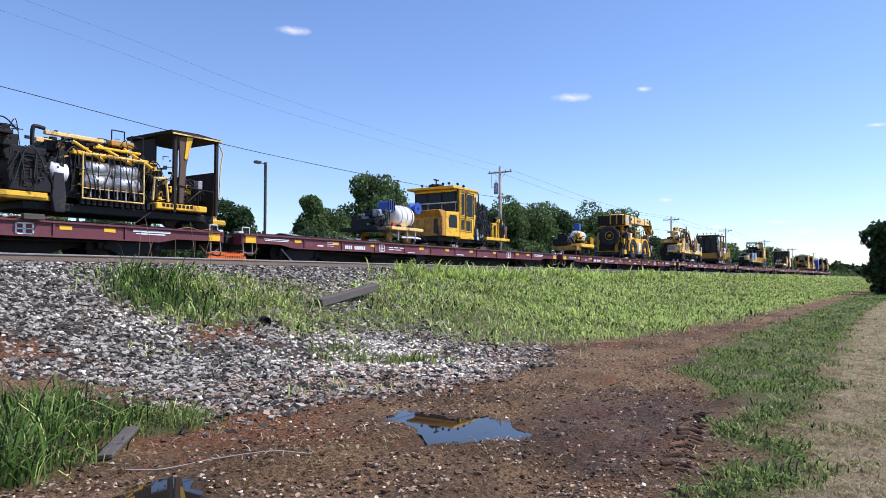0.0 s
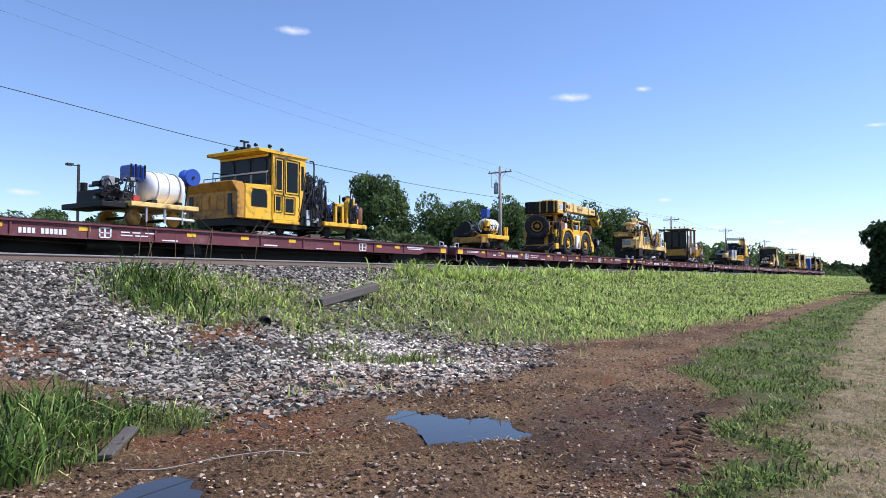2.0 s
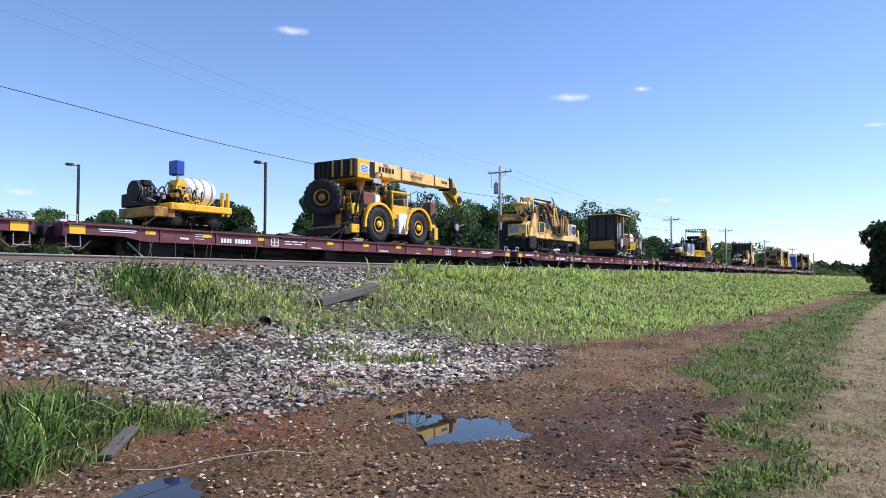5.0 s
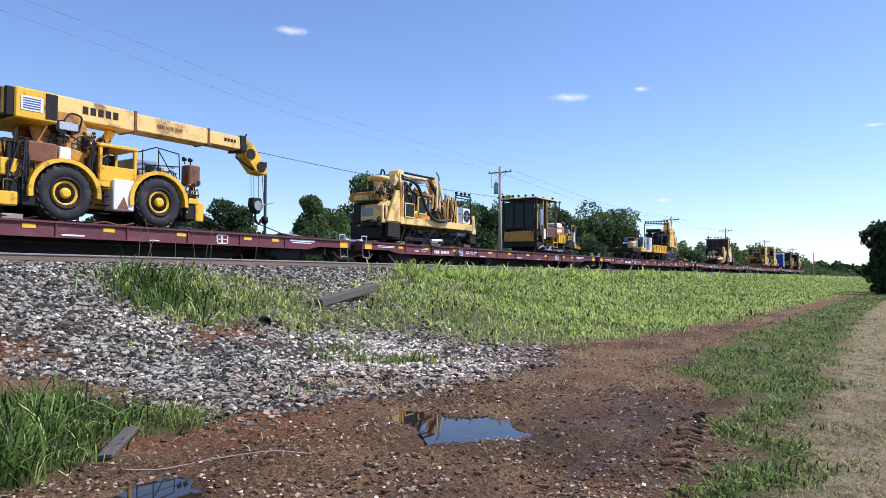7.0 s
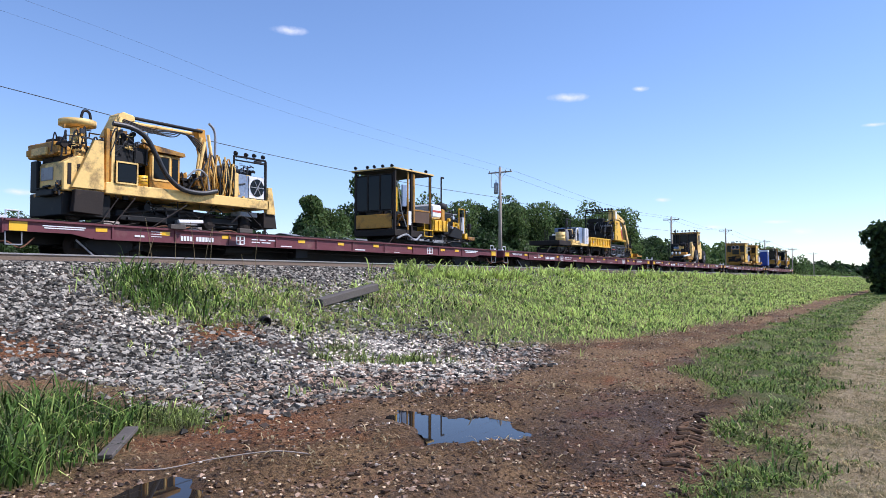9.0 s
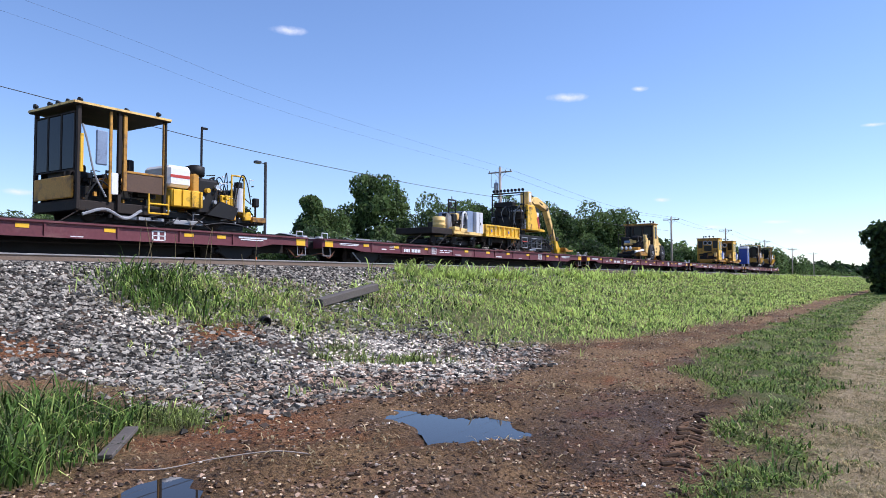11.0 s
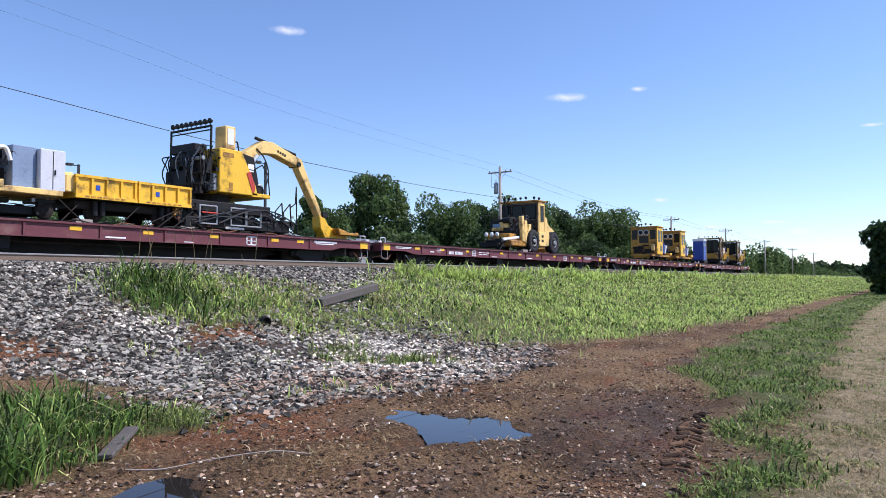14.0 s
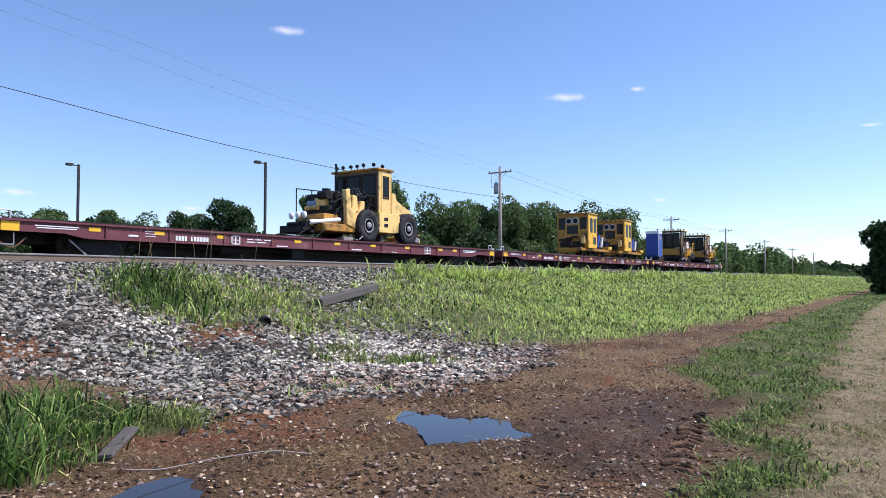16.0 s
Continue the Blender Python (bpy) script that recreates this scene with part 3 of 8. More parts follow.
for x, y, top in ((34.66, 38, 9.5), (27.8, 49.4, 9.45)):
    p = thing("street_lamp", "dark bronze parking lot lamp post with box head", "street lamp", "lamp posts", (x, y, 1.0))
    h = top - 1.0
    Shape().box(-0.075, 0.075, -0.075, 0.075, -0.2, h, 0.012).out("post", LAMPSTEEL, p)
    Shape().box(-0.16, 0.16, -0.16, 0.16, -0.1, 0.45, 0.03).out("base", GREY, p)
    Shape().cyl((-0.05, 0, h - 0.1), (-0.4, 0.2, h - 0.06), 0.03, 8).out("arm", LAMPSTEEL, p)
    head = Shape().box(-0.78, -0.3, 0.04, 0.36, h - 0.12, h + 0.05, 0.03).out("lamp_head", LAMPSTEEL, p)
    Shape().box(-0.74, -0.36, 0.08, 0.32, h - 0.145, h - 0.125).out("lens", WHITE, head)

# long low shed behind the line
shed = thing("shed", "long low metal shed with a grey roof", "building", at=(48.5, 40.5, 1.05))
Shape().box(-7.2, 7.0, -0.5, 6, -0.3, 3.3).out("wall", GREY, shed)
Shape().prism([(-7.5, 3.3), (7.3, 3.3), (7.3, 3.42), (-7.5, 3.42)], -0.9, 6.4).out("eave", GREY, shed)
roof = Shape()
roof.bm.faces.new([roof.bm.verts.new(p) for p in ((-7.5, -0.9, 3.43), (7.3, -0.9, 3.43), (7.3, 2.75, 4.05), (-7.5, 2.75, 4.05))])
roof.bm.faces.new([roof.bm.verts.new(p) for p in ((-7.5, 2.75, 4.05), (7.3, 2.75, 4.05), (7.3, 6.4, 3.43), (-7.5, 6.4, 3.43))])
roof.out("roof", ROOF, shed)
for n in range(7):
    Shape().box(-6.6 + n * 2, -5.8 + n * 2, -0.53, -0.49, 1.2, 2.6, 0.01).out("window", GLASS, shed)


def cloud_material():
    m = bpy.data.materials.new("cloud_white")
    m.use_nodes = True
    n, l = m.node_tree.nodes, m.node_tree.links
    n.remove(n["Principled BSDF"])
    tc = n.new("ShaderNodeTexCoord")
    no = n.new("ShaderNodeTexNoise")
    no.inputs["Scale"].default_value, no.inputs["Detail"].default_value = 0.055, 7
    l.new(tc.outputs["Object"], no.inputs["Vector"])
    mp = n.new("ShaderNodeMapping")
    mp.inputs["Location"].default_value, mp.inputs["Scale"].default_value = (-1, -1, 0), (2, 2, 0)
    l.new(tc.outputs["Generated"], mp.inputs["Vector"])
    gr = n.new("ShaderNodeTexGradient")
    gr.gradient_type = "QUADRATIC_SPHERE"
    l.new(mp.outputs[0], gr.inputs["Vector"])
    ad = n.new("ShaderNodeMath")
    ad.operation = "MULTIPLY"
    l.new(gr.outputs["Fac"], ad.inputs[0])
    l.new(no.outputs["Fac"], ad.inputs[1])
    mr = n.new("ShaderNodeMapRange")
    mr.inputs[1].default_value, mr.inputs[2].default_value, mr.inputs[3].default_value, mr.inputs[4].default_value = 0.08, 0.42, 0.0, 0.7
    l.new(ad.outputs[0], mr.inputs[0])
    # white emission stands in for sunlight on the clouds
    tr, em, mx = n.new("ShaderNodeBsdfTransparent"), n.new("ShaderNodeEmission"), n.new("ShaderNodeMixShader")
    em.inputs[0].default_value, em.inputs[1].default_value = (0.95, 0.97, 1.0, 1), 0.95
    l.new(mr.outputs[0], mx.inputs[0])
    l.new(tr.outputs[0], mx.inputs[1])
    l.new(em.outputs[0], mx.inputs[2])
    l.new(mx.outputs[0], n["Material Output"].inputs[0])
    return m


CLOUD = cloud_material()
CLOUDS = []
# bearing from the view axis and height over it, as slopes; width and height in metres at 1500 m
for a, b, w, h in ((-0.2105, 0.302, 110, 26), (0.175, 0.2095, 125, 26), (0.274, 0.2215, 50, 16), (-0.585, 0.079, 95, 20), (-0.343, 0.0565, 70, 16), (0.305, 0.068, 50, 14), (0.497, 0.0245, 70, 22), (0.462, 0.0375, 85, 12),
                   (0.376, 0.0305, 60, 12), (0.597, 0.172, 70, 12), (-0.36, 0.050, 90, 14), (0.567, 0.001, 60, 12)):
    fwd, up, right = Vector((math.cos(TURN), math.sin(TURN), 0)), Vector((0, 0, 1)), Vector((math.sin(TURN), -math.cos(TURN), 0))
    axis = fwd * math.cos(PITCH) + up * math.sin(PITCH)
    over = up * math.cos(PITCH) - fwd * math.sin(PITCH)
    s = Shape()
    bmesh.ops.create_grid(s.bm, x_segments=12, y_segments=4, size=0.5)
    for q in s.bm.verts:
        q.co = Vector((q.co.x * w * 1.25, q.co.y * h * 1.35, 6 * math.sin(q.co.x * 9) * math.cos(q.co.y * 7)))
    ob = tagged(s.out("cloud", CLOUD), "small thin white fair-weather cloud", "cloud", "clouds")
    place = Vector(EYE) + (axis + right * a + over * b) * 1500
    ob.matrix_basis = look(place, EYE) @ pose(0, 0, 0, 0, 180, 0)
    ob.visible_shadow = False
    CLOUDS.append(ob)


# ---- grass and stones ----
def plan_points(n, near, far, power, rng, lo=0.0, hi=72.0):
    """Points over the plan, thinning out with distance from the track's edge."""
    u = rng.uniform(0, 1, n)
    e = 2 - power
    d = (near ** e + u * (far ** e - near ** e)) ** (1 / e)
    a = np.radians(rng.uniform(lo, hi, n))
    return d * np.cos(a), d * np.sin(a)


def blades(name, label, x, y, h0, h1, width, material, rng, lean=0.5, tuft=6, spread_r=0.05):
    """Curved grass blades in tufts that splay outwards."""
    m = len(x) // tuft
    if m < 1:
        return
    cx, cy = np.repeat(x[:m], tuft), np.repeat(y[:m], tuft)
    n = m * tuft
    big = np.repeat(rng.uniform(0.6, 1.35, m), tuft)
    b = rng.uniform(0, math.tau, n)
    d0 = np.hypot(cx, cy)
    r = spread_r * rng.uniform(0, 1, n) ** 0.5 * (1 + d0 / 25)
    x, y = cx + r * np.cos(b), cy + r * np.sin(b)
    b = b + rng.normal(0, 0.6, n)
    h = rng.uniform(h0, h1, n) * big * (0.75 + 0.5 * np.clip(wave(cx, cy, 0.5, 3.0) + 0.3, -0.4, 1))
    w = width * (1 + d0 / 12) * rng.uniform(0.6, 1.3, n)
    k = lean * rng.uniform(0.15, 1.0, n) * h
    base = np.stack([x, y, height(x, y) - 0.015], -1)
    a = b + math.pi / 2 + rng.normal(0, 0.5, n)
    side = np.stack([np.cos(a), np.sin(a), 0 * a], -1) * (w / 2)[:, None]
    out = np.stack([np.cos(b), np.sin(b), 0 * b], -1)
    up = np.array([0, 0, 1.0])
    sag = np.clip(k / h, 0, 1.6)
    p1 = base + out * (k * 0.18)[:, None] + up * (h * 0.45)[:, None]
    p2 = base + out * (k * 0.55)[:, None] + up * (h * (0.80 - 0.10 * sag))[:, None]
    tip = base + out * k[:, None] + up * (h * np.clip(1.0 - 0.35 * sag, 0.25, 1))[:, None]
    v = np.stack([base - side * 0.7, base + side * 0.7, p1 - side, p1 + side, p2 - side * 0.75, p2 + side * 0.75, tip], 1).reshape(-1, 3)
    i = np.arange(n)[:, None, None] * 7
    f = (i + np.array([[0, 1, 3], [0, 3, 2], [2, 3, 5], [2, 5, 4], [4, 5, 6]])[None]).reshape(-1, 3)
    tagged(part(name, quick_mesh(name, v, f, material), material), label, "grass", kind="stuff")


def keep_in(x, y, pts, rng, soft=0.5):
    k = rng.uniform(0, 1, len(x)) < blob(x + 0.3 * wave(x, y, 0.5, 7), y + 0.3 * wave(x, y, 0.7, 5), pts, soft)
    return x[k], y[k]


rng = np.random.default_rng(51)
x, y = keep_in(*plan_points(640000, 8, 230, 1.35, rng, 3, 62), GREEN_SLOPE, rng, 0.8)
bare = 1 - 0.7 * blob(x, y, [(9, 6), (16, 6), (19, 11), (11, 11.5)], 1.5)
bare = bare * (1 - 0.9 * blob(x, y, [(12.2, 11.2), (13.6, 11.4), (16.0, 13.2), (15.4, 14.0), (12.6, 12.9)], 0.25))
k = rng.uniform(0, 1, len(x)) < np.clip(0.85 + 0.5 * wave(x, y, 0.9, 1.0) + 0.4 * wave(x, y, 0.33, 2.5), 0.15, 1) * bare
x, y = x[k], y[k]
clump = [(8.2, 13.3), (9.3, 12.2), (10.4, 12.6), (10.9, 15.6), (9, 15.6)]
tall = rng.uniform(0, 1, len(x)) < 0.9 * blob(x, y, clump, 0.8)
pick = rng.uniform(0, 1, len(x))
mix = ~tall & (pick < 0.07 + 0.14 * ramp01(x, 24, 15))
crest = (y > 14.6) & (wave(x, y, 1.6, 4.5) > -0.1) & (x > 17)
blades("crest_grass", "tall leafy grass tufts along the crest of the bank", x[crest], y[crest], 0.25, 0.58, 0.015, GRASS, rng, 1.2, 4)
deep = ~tall & (rng.uniform(0, 1, len(x)) < 0.16 + 0.14 * wave(x, y, 1.2, 5.5))
blades("deep_grass", "darker green grass in the bank", x[deep], y[deep], 0.08, 0.25, 0.014, GRASS_DEEP, rng, 1.3, 3, 0.09)
rest = ~tall & ~mix & ~deep
blades("grass_bank", "lush green grass on the railway bank", x[rest], y[rest], 0.06, 0.24, 0.0125, GRASS, rng, 1.5, 2, 0.10)
blades("dry_stems", "dry straw stems among the bank grass", x[mix], y[mix], 0.10, 0.28, 0.008, STRAW, rng, 1.4, 2)
half = rng.uniform(0, 1, len(x)) < 0.72
blades("tall_grass", "tall green grass clump growing in the ballast", x[tall & half], y[tall & half], 0.22, 0.58, 0.012, GRASS_DEEP, rng, 1.3, 2, 0.12)
blades("tall_grass", "pale green grass in the ballast clump", x[tall & ~half], y[tall & ~half], 0.18, 0.48, 0.010, GRASS, rng, 1.5, 3, 0.12)
x, y = keep_in(*plan_points(90000, 3.2, 16, 1.2, rng, 40, 110), GREEN_CORNER, rng, 0.3)
k = rng.uniform(0, 1, len(x))
blades("tall_grass", "tall green grass beside the dirt track", x[k < 0.62], y[k < 0.62], 0.12, 0.44, 0.0105, GRASS_DEEP, rng, 1.4, 2, 0.08)
blades("tall_grass", "tall light green grass beside the dirt track", x[k > 0.86], y[k > 0.86], 0.12, 0.40, 0.0080, GRASS, rng, 1.6, 4, 0.08)
k = (k > 0.63) & (k < 0.68)
blades("dry_stems", "dry straw stems among tall grass", x[k], y[k], 0.2, 0.55, 0.007, STRAW, rng, 1.3, 3)
x, y = keep_in(*plan_points(60000, 6, 10, 1.0, rng, 45, 62), GREEN_FRINGE, rng, 0.35)
k = (rng.uniform(0, 1, len(x)) < 0.3) & (wave(x, y, 0.3, 2.0) > -0.2)
blades("short_grass", "sparse short grass at the edge of the gravel", x[k], y[k], 0.03, 0.15, 0.007, GRASS_SHORT, rng, 1.6, 4, 0.07)
x, y = keep_in(*plan_points(300000, 3.5, 110, 1.4, rng, 0, 18), GREEN_STRIP, rng, 0.3)
k = rng.uniform(0, 1, len(x)) < np.clip(0.55 + 0.7 * wave(x, y, 0.45, 6.0) + 0.5 * wave(x, y, 1.4, 2.0), 0.06, 1)
x, y = x[k], y[k]
k = rng.uniform(0, 1, len(x)) < 0.8
blades("short_grass", "short patchy green grass along the dirt track", x[k], y[k], 0.02, 0.10, 0.009, GRASS_SHORT, rng, 1.8, 2, 0.05)
blades("short_grass", "taller leafy green weeds along the dirt track", x[~k], y[~k], 0.04, 0.13, 0.009, GRASS_DEEP, rng, 1.5, 3, 0.05)
for pts in GREEN_TUFTS:
    x, y = keep_in(*plan_points(60000, 10, 17, 1.0, rng, 30, 50), pts, rng, 0.25)
    k = (np.arange(len(x)) < 600) & (wave(x, y, 0.35, 3.0) > -0.1)
    blades("grass_tuft", "green grass tuft growing through gravel", x[k], y[k], 0.05, 0.26, 0.010, GRASS_SHORT, rng, 1.2, 3)
x, y = keep_in(*plan_points(90000, 3.5, 80, 1.5, rng, -8, 12), DRY_PATH, rng, 0.2)
blades("dry_grass", "mown dry straw-coloured grass path", x, y, 0.02, 0.075, 0.007, STRAW, rng, 1.8, 3, 0.03)
k = (wave(x, y, 0.5, 13.0) > 0.25) & (rng.uniform(0, 1, len(x)) < 0.4)
blades("short_grass", "thin green grass in the dry path", x[k], y[k], 0.02, 0.08, 0.008, GRASS_SHORT, rng, 1.5, 3, 0.03)
x, y = plan_points(9000, 5, 40, 1.3, rng, 4, 60)
k = (zones(x, y)[1] < 0.4) & (rng.uniform(0, 1, len(x)) < np.clip(wave(x, y, 0.8, 8.0), 0, 1)) & (y < 15) & (y > 5.5)
blades("weeds", "sparse green weeds in gravel", x[k], y[k], 0.05, 0.2, 0.008, GRASS, rng, 1.2, 3)
x, y = plan_points(150000, 4.5, 70, 1.3, rng, 2, 60)
g = zones(x, y)
fringe = blob(x, y, GREEN_SLOPE, 0.9) * (1 - blob(x, y, GREEN_SLOPE, 0.3)) * 3.5
k = (rng.uniform(0, 1, len(x)) < 0.85 * np.clip(fringe + 0.30 * (wave(x, y, 0.6, 11.0) > 0.25), 0, 1)) & (g[3] < 0.5) & (y > 1.2) & (y < 15)
blades("dead_grass_litter", "pale dead grass litter lying on the mud", x[k], y[k], 0.03, 0.10, 0.010, STRAW, rng, 2.4, 3, 0.12)


def stones(name, label, x, y, r0, r1, material, rng, flat=0.7, sink=0.3):
    n = len(x)
    r = r0 + (r1 - r0) * rng.uniform(0, 1, n) ** 1.6
    p = np.array([[a, b, c] for c in (-1, 1) for b in (-1, 1) for a in (-1, 1)], float) * 0.68
    f = np.array([[0, 2, 3, 1], [4, 5, 7, 6], [0, 1, 5, 4], [2, 6, 7, 3], [0, 4, 6, 2], [1, 3, 7, 5]])
    v = p[None] * rng.uniform(0.6, 1.3, (n, 1, 3)) + rng.normal(0, 0.19, (n, 8, 3))
    q = rng.normal(size=(n, 4))
    q /= np.linalg.norm(q, axis=1)[:, None]
    w, i, j, k = q.T
    turn = np.stack([np.stack([1 - 2 * (j * j + k * k), 2 * (i * j - k * w), 2 * (i * k + j * w)], -1), np.stack([2 * (i * j + k * w), 1 - 2 * (i * i + k * k), 2 * (j * k - i * w)], -1),
                     np.stack([2 * (i * k - j * w), 2 * (j * k + i * w), 1 - 2 * (i * i + j * j)], -1)], -2)
    v = np.einsum("nij,nvj->nvi", turn, v) * r[:, None, None] * np.array([1, 1, flat])
    v += np.stack([x, y, height(x, y) + r * (flat - sink - 0.35)], -1)[:, None]
    f = (np.arange(n)[:, None, None] * 8 + f[None]).reshape(-1, 4)
    tagged(part(name, quick_mesh(name, v.reshape(-1, 3), f, material), material), label, "stones", kind="stuff")


x, y = plan_points(185000, 6, 42, 1.25, rng, 12, 68)
g = zones(x, y)
k = (rng.uniform(0, 1, len(x)) < g[0] * (1 - 0.75 * g[1]) * (1 - 0.8 * redness(x, y)) * (1 - 0.75 * ramp01(wave(x, y, 0.9, 6.0), 0.1, 0.6) * ramp01(y, 13.0, 10.5))) & ~((y > 17.6) & (y < 19.5) & (rng.uniform(0, 1, len(x)) < 0.5))
x, y = x[k], y[k]
red = (rng.uniform(0, 1, len(x)) < ramp01(y, 10.0, 5.8) * 0.6 + 0.35 * ramp01(wave(x, y, 1.3, 4.0), 0.1, 0.6) * (y < 13.0))
pale_zone = np.maximum(0.8 * blob(x, y, [(10.95, 10.45), (12.13, 9.31), (12.49, 7.32), (10.82, 5.9), (9.35, 5.9), (8.8, 6.75), (8.28, 7.9), (9.11, 9.94)], 0.9), 0.6 * blob(x, y, [(8.2, 13.24), (9.0, 12.05), (8.24, 11.19), (7.57, 11.87)], 0.6))
red = red & (rng.uniform(0, 1, len(x)) > 0.75 * pale_zone)
pale = ~red & (rng.uniform(0, 1, len(x)) < np.maximum(pale_zone, 0.07))
stones("ballast_stones", "grey crushed stone ballast on the railway bank", x[~red & ~pale], y[~red & ~pale], 0.018, 0.062, STONE, rng)
stones("pale_stones", "pale dusty crushed stone at the foot of the bank", x[pale], y[pale], 0.016, 0.055, STONE_PALE, rng)
stones("clay_stained_stones", "brown clay-stained stones washed down the bank", x[red], y[red], 0.014, 0.055, STONE_RED, rng)
x, y = plan_points(120000, 3.4, 40, 1.3, rng, 2, 72)
g = zones(x, y)
k = (g[0] < 0.5) & (g[1] < 0.3) & (g[2] < 0.3) & (blob(x, y, PUDDLE, 0.1) < 0.05) & (blob(x, y, PUDDLE_SMALL, 0.1) < 0.05) & (rng.uniform(0, 1, len(x)) < np.clip(0.5 + 0.6 * wave(x, y, 0.7, 2.0), 0.08, 1))
x, y = x[k], y[k]
pale = rng.uniform(0, 1, len(x)) < 0.50
few = rng.uniform(0, 1, len(x)) < 0.5
bright = rng.uniform(0, 1, len(x)) < 0.05
stones("white_pebbles", "white pebbles scattered over red mud", x[pale & bright], y[pale & bright], 0.006, 0.024, STONE_PALE, rng)
stones("pebbles", "pale pebbles scattered over red mud", x[pale & few], y[pale & few], 0.004, 0.019, CHIP, rng)
stones("brown_pebbles", "brown pebbles scattered over red mud", x[pale & ~few], y[pale & ~few], 0.005, 0.026, STONE_RED, rng)
stones("mud_clods", "dark clods of churned clay", x[~pale], y[~pale], 0.005, 0.032, CLOD, rng, 0.55)

# tread marks pressed into the mud beside the grass
s = Shape()
for n in range(24):
    px = 5.65 + n * 0.112
    py = 1.64 + 0.19 * (px - 5.65) + 0.02 * math.sin(n)
    for d in (-1, 1):
        z = float(height(np.array([px]), np.array([py + d * 0.1]))[0])
        got = bmesh.ops.create_cube(s.bm, size=1, matrix=pose(px + 0.04 * d, py + d * 0.07, z - 0.003, random.uniform(-8, 8), random.uniform(-8, 8), 38 * d + 12) @ Matrix.Diagonal((0.042, random.uniform(0.11, 0.17), 0.04, 1)))["verts"]
        bmesh.ops.bevel(s.bm, geom=list({e for v in got for e in v.link_edges}), offset=0.013, segments=1, affect="EDGES")
tagged(s.out("tyre_tracks", CLOD), "lugged tyre tracks pressed into wet clay", "tyre track", kind="stuff")


def ground_z(x, y):
    return float(height(np.array([x], float), np.array([y], float))[0])


beam = Shape().box(-1.3, 1.3, -0.13, 0.13, -0.10, 0.10, 0.018).out("railway_tie", TIEWOOD)
a, b = Vector((12.95, 12.32, ground_z(12.95, 12.32) + 0.07)), Vector((15.5, 12.62, 1.21))
beam.matrix_basis = Matrix.Translation((a + b) / 2) @ (b - a).to_track_quat("X", "Z").to_matrix().to_4x4()
tagged(beam, "discarded old grey wooden railway tie on the bank", "railway tie")
plank = Shape().box(-0.42, 0.42, -0.06, 0.06, -0.02, 0.02, 0.006).out("plank", TIEWOOD)
a, b = Vector((3.38, 5.55, ground_z(3.38, 5.55) + 0.03)), Vector((4.02, 6.15, ground_z(4.02, 6.15) + 0.08))
plank.matrix_basis = Matrix.Translation((a + b) / 2) @ (b - a).to_track_quat("X", "Z").to_matrix().to_4x4()
tagged(plank, "weathered grey board half hidden in grass", "board")
stick_way = [(3.28, 5.1), (3.5, 4.95), (3.85, 4.78), (4.2, 4.5), (4.42, 4.3)]
tagged(Shape().bend([(x, y, ground_z(x, y) + 0.012) for x, y in stick_way], 0.006, 5).out("stick", POLEWOOD), "long thin pale stick lying on mud", "stick")
pipe_z = ground_z(10.4, 11.4)
tagged(Shape().turned([(0, 0.10), (0.9, 0.10), (0.9, 0.075), (0.5, 0.07)], (10.55, 11.6, pipe_z + 0.05), (10.3, 11.2, pipe_z + 0.05), 14).out("drain_pipe", BLACK), "black drain pipe end poking from the bank", "pipe")
for n in range(9):
    x, y = 10.0 + 0.42 * n + random.uniform(-0.2, 0.2), 15.2 + random.uniform(-0.5, 0.6)
    z, h = ground_z(x, y), random.uniform(0.7, 1.35)
    lean = random.uniform(-0.25, 0.25)
    s = Shape().bend([(x, y, z - 0.02), (x + lean * 0.3, y, z + h * 0.5), (x + lean, y, z + h)], 0.007, 4)
    tagged(s.out("weed_stalk", STRAW), "dry pale weed stalk standing in ballast", "weed", "dry stalks")


# ---- the train ----
START = 18.43          # where the second car begins at the outset
MOVING, ROLLING = [], []


def train_x(t):
    """How far the train has gone along x after t seconds; it gathers speed."""
    return -(6.818 * t + 0.0571 * t * t)


def aboard(name, label, category, rel, group="", z=DECK):
    e = thing(name, label, category, group, (START + rel, TRACK_TRAIN, z))
    MOVING.append(e)
    return e


def wheelset(parent, x, z, r=0.42):
    s = Shape()
    for d in (-1, 1):
        s.turned([(0, r * 0.55), (0.1, r), (0.8, r * 1.0), (0.82, r * 1.07), (1, r * 1.07)], (0, d * 0.82, 0), (0, d * 0.69, 0), 20)
        for k in range(6):
            a = k * math.tau / 6
            s.box(-0.05, 0.05, d * 0.83 - 0.01, d * 0.83 + 0.01, r * 0.3, r * 0.75)
            bmesh.ops.rotate(s.bm, verts=s.bm.verts[-8:], cent=(0, 0, 0), matrix=Matrix.Rotation(a, 3, "Y"))
    s.cyl((0, -0.85, 0), (0, 0.85, 0), 0.08, 8)
    ob = s.out("wheelset", DARK, parent, "worn steel railway wheelset")
    ob.location = (x, 0, z)
    ROLLING.append((ob, r))
    return ob


MARKS = [2.86, 5.13, 7.7, 11.56, 13.95, 16.4, 19.06, 22.0, 23.4]


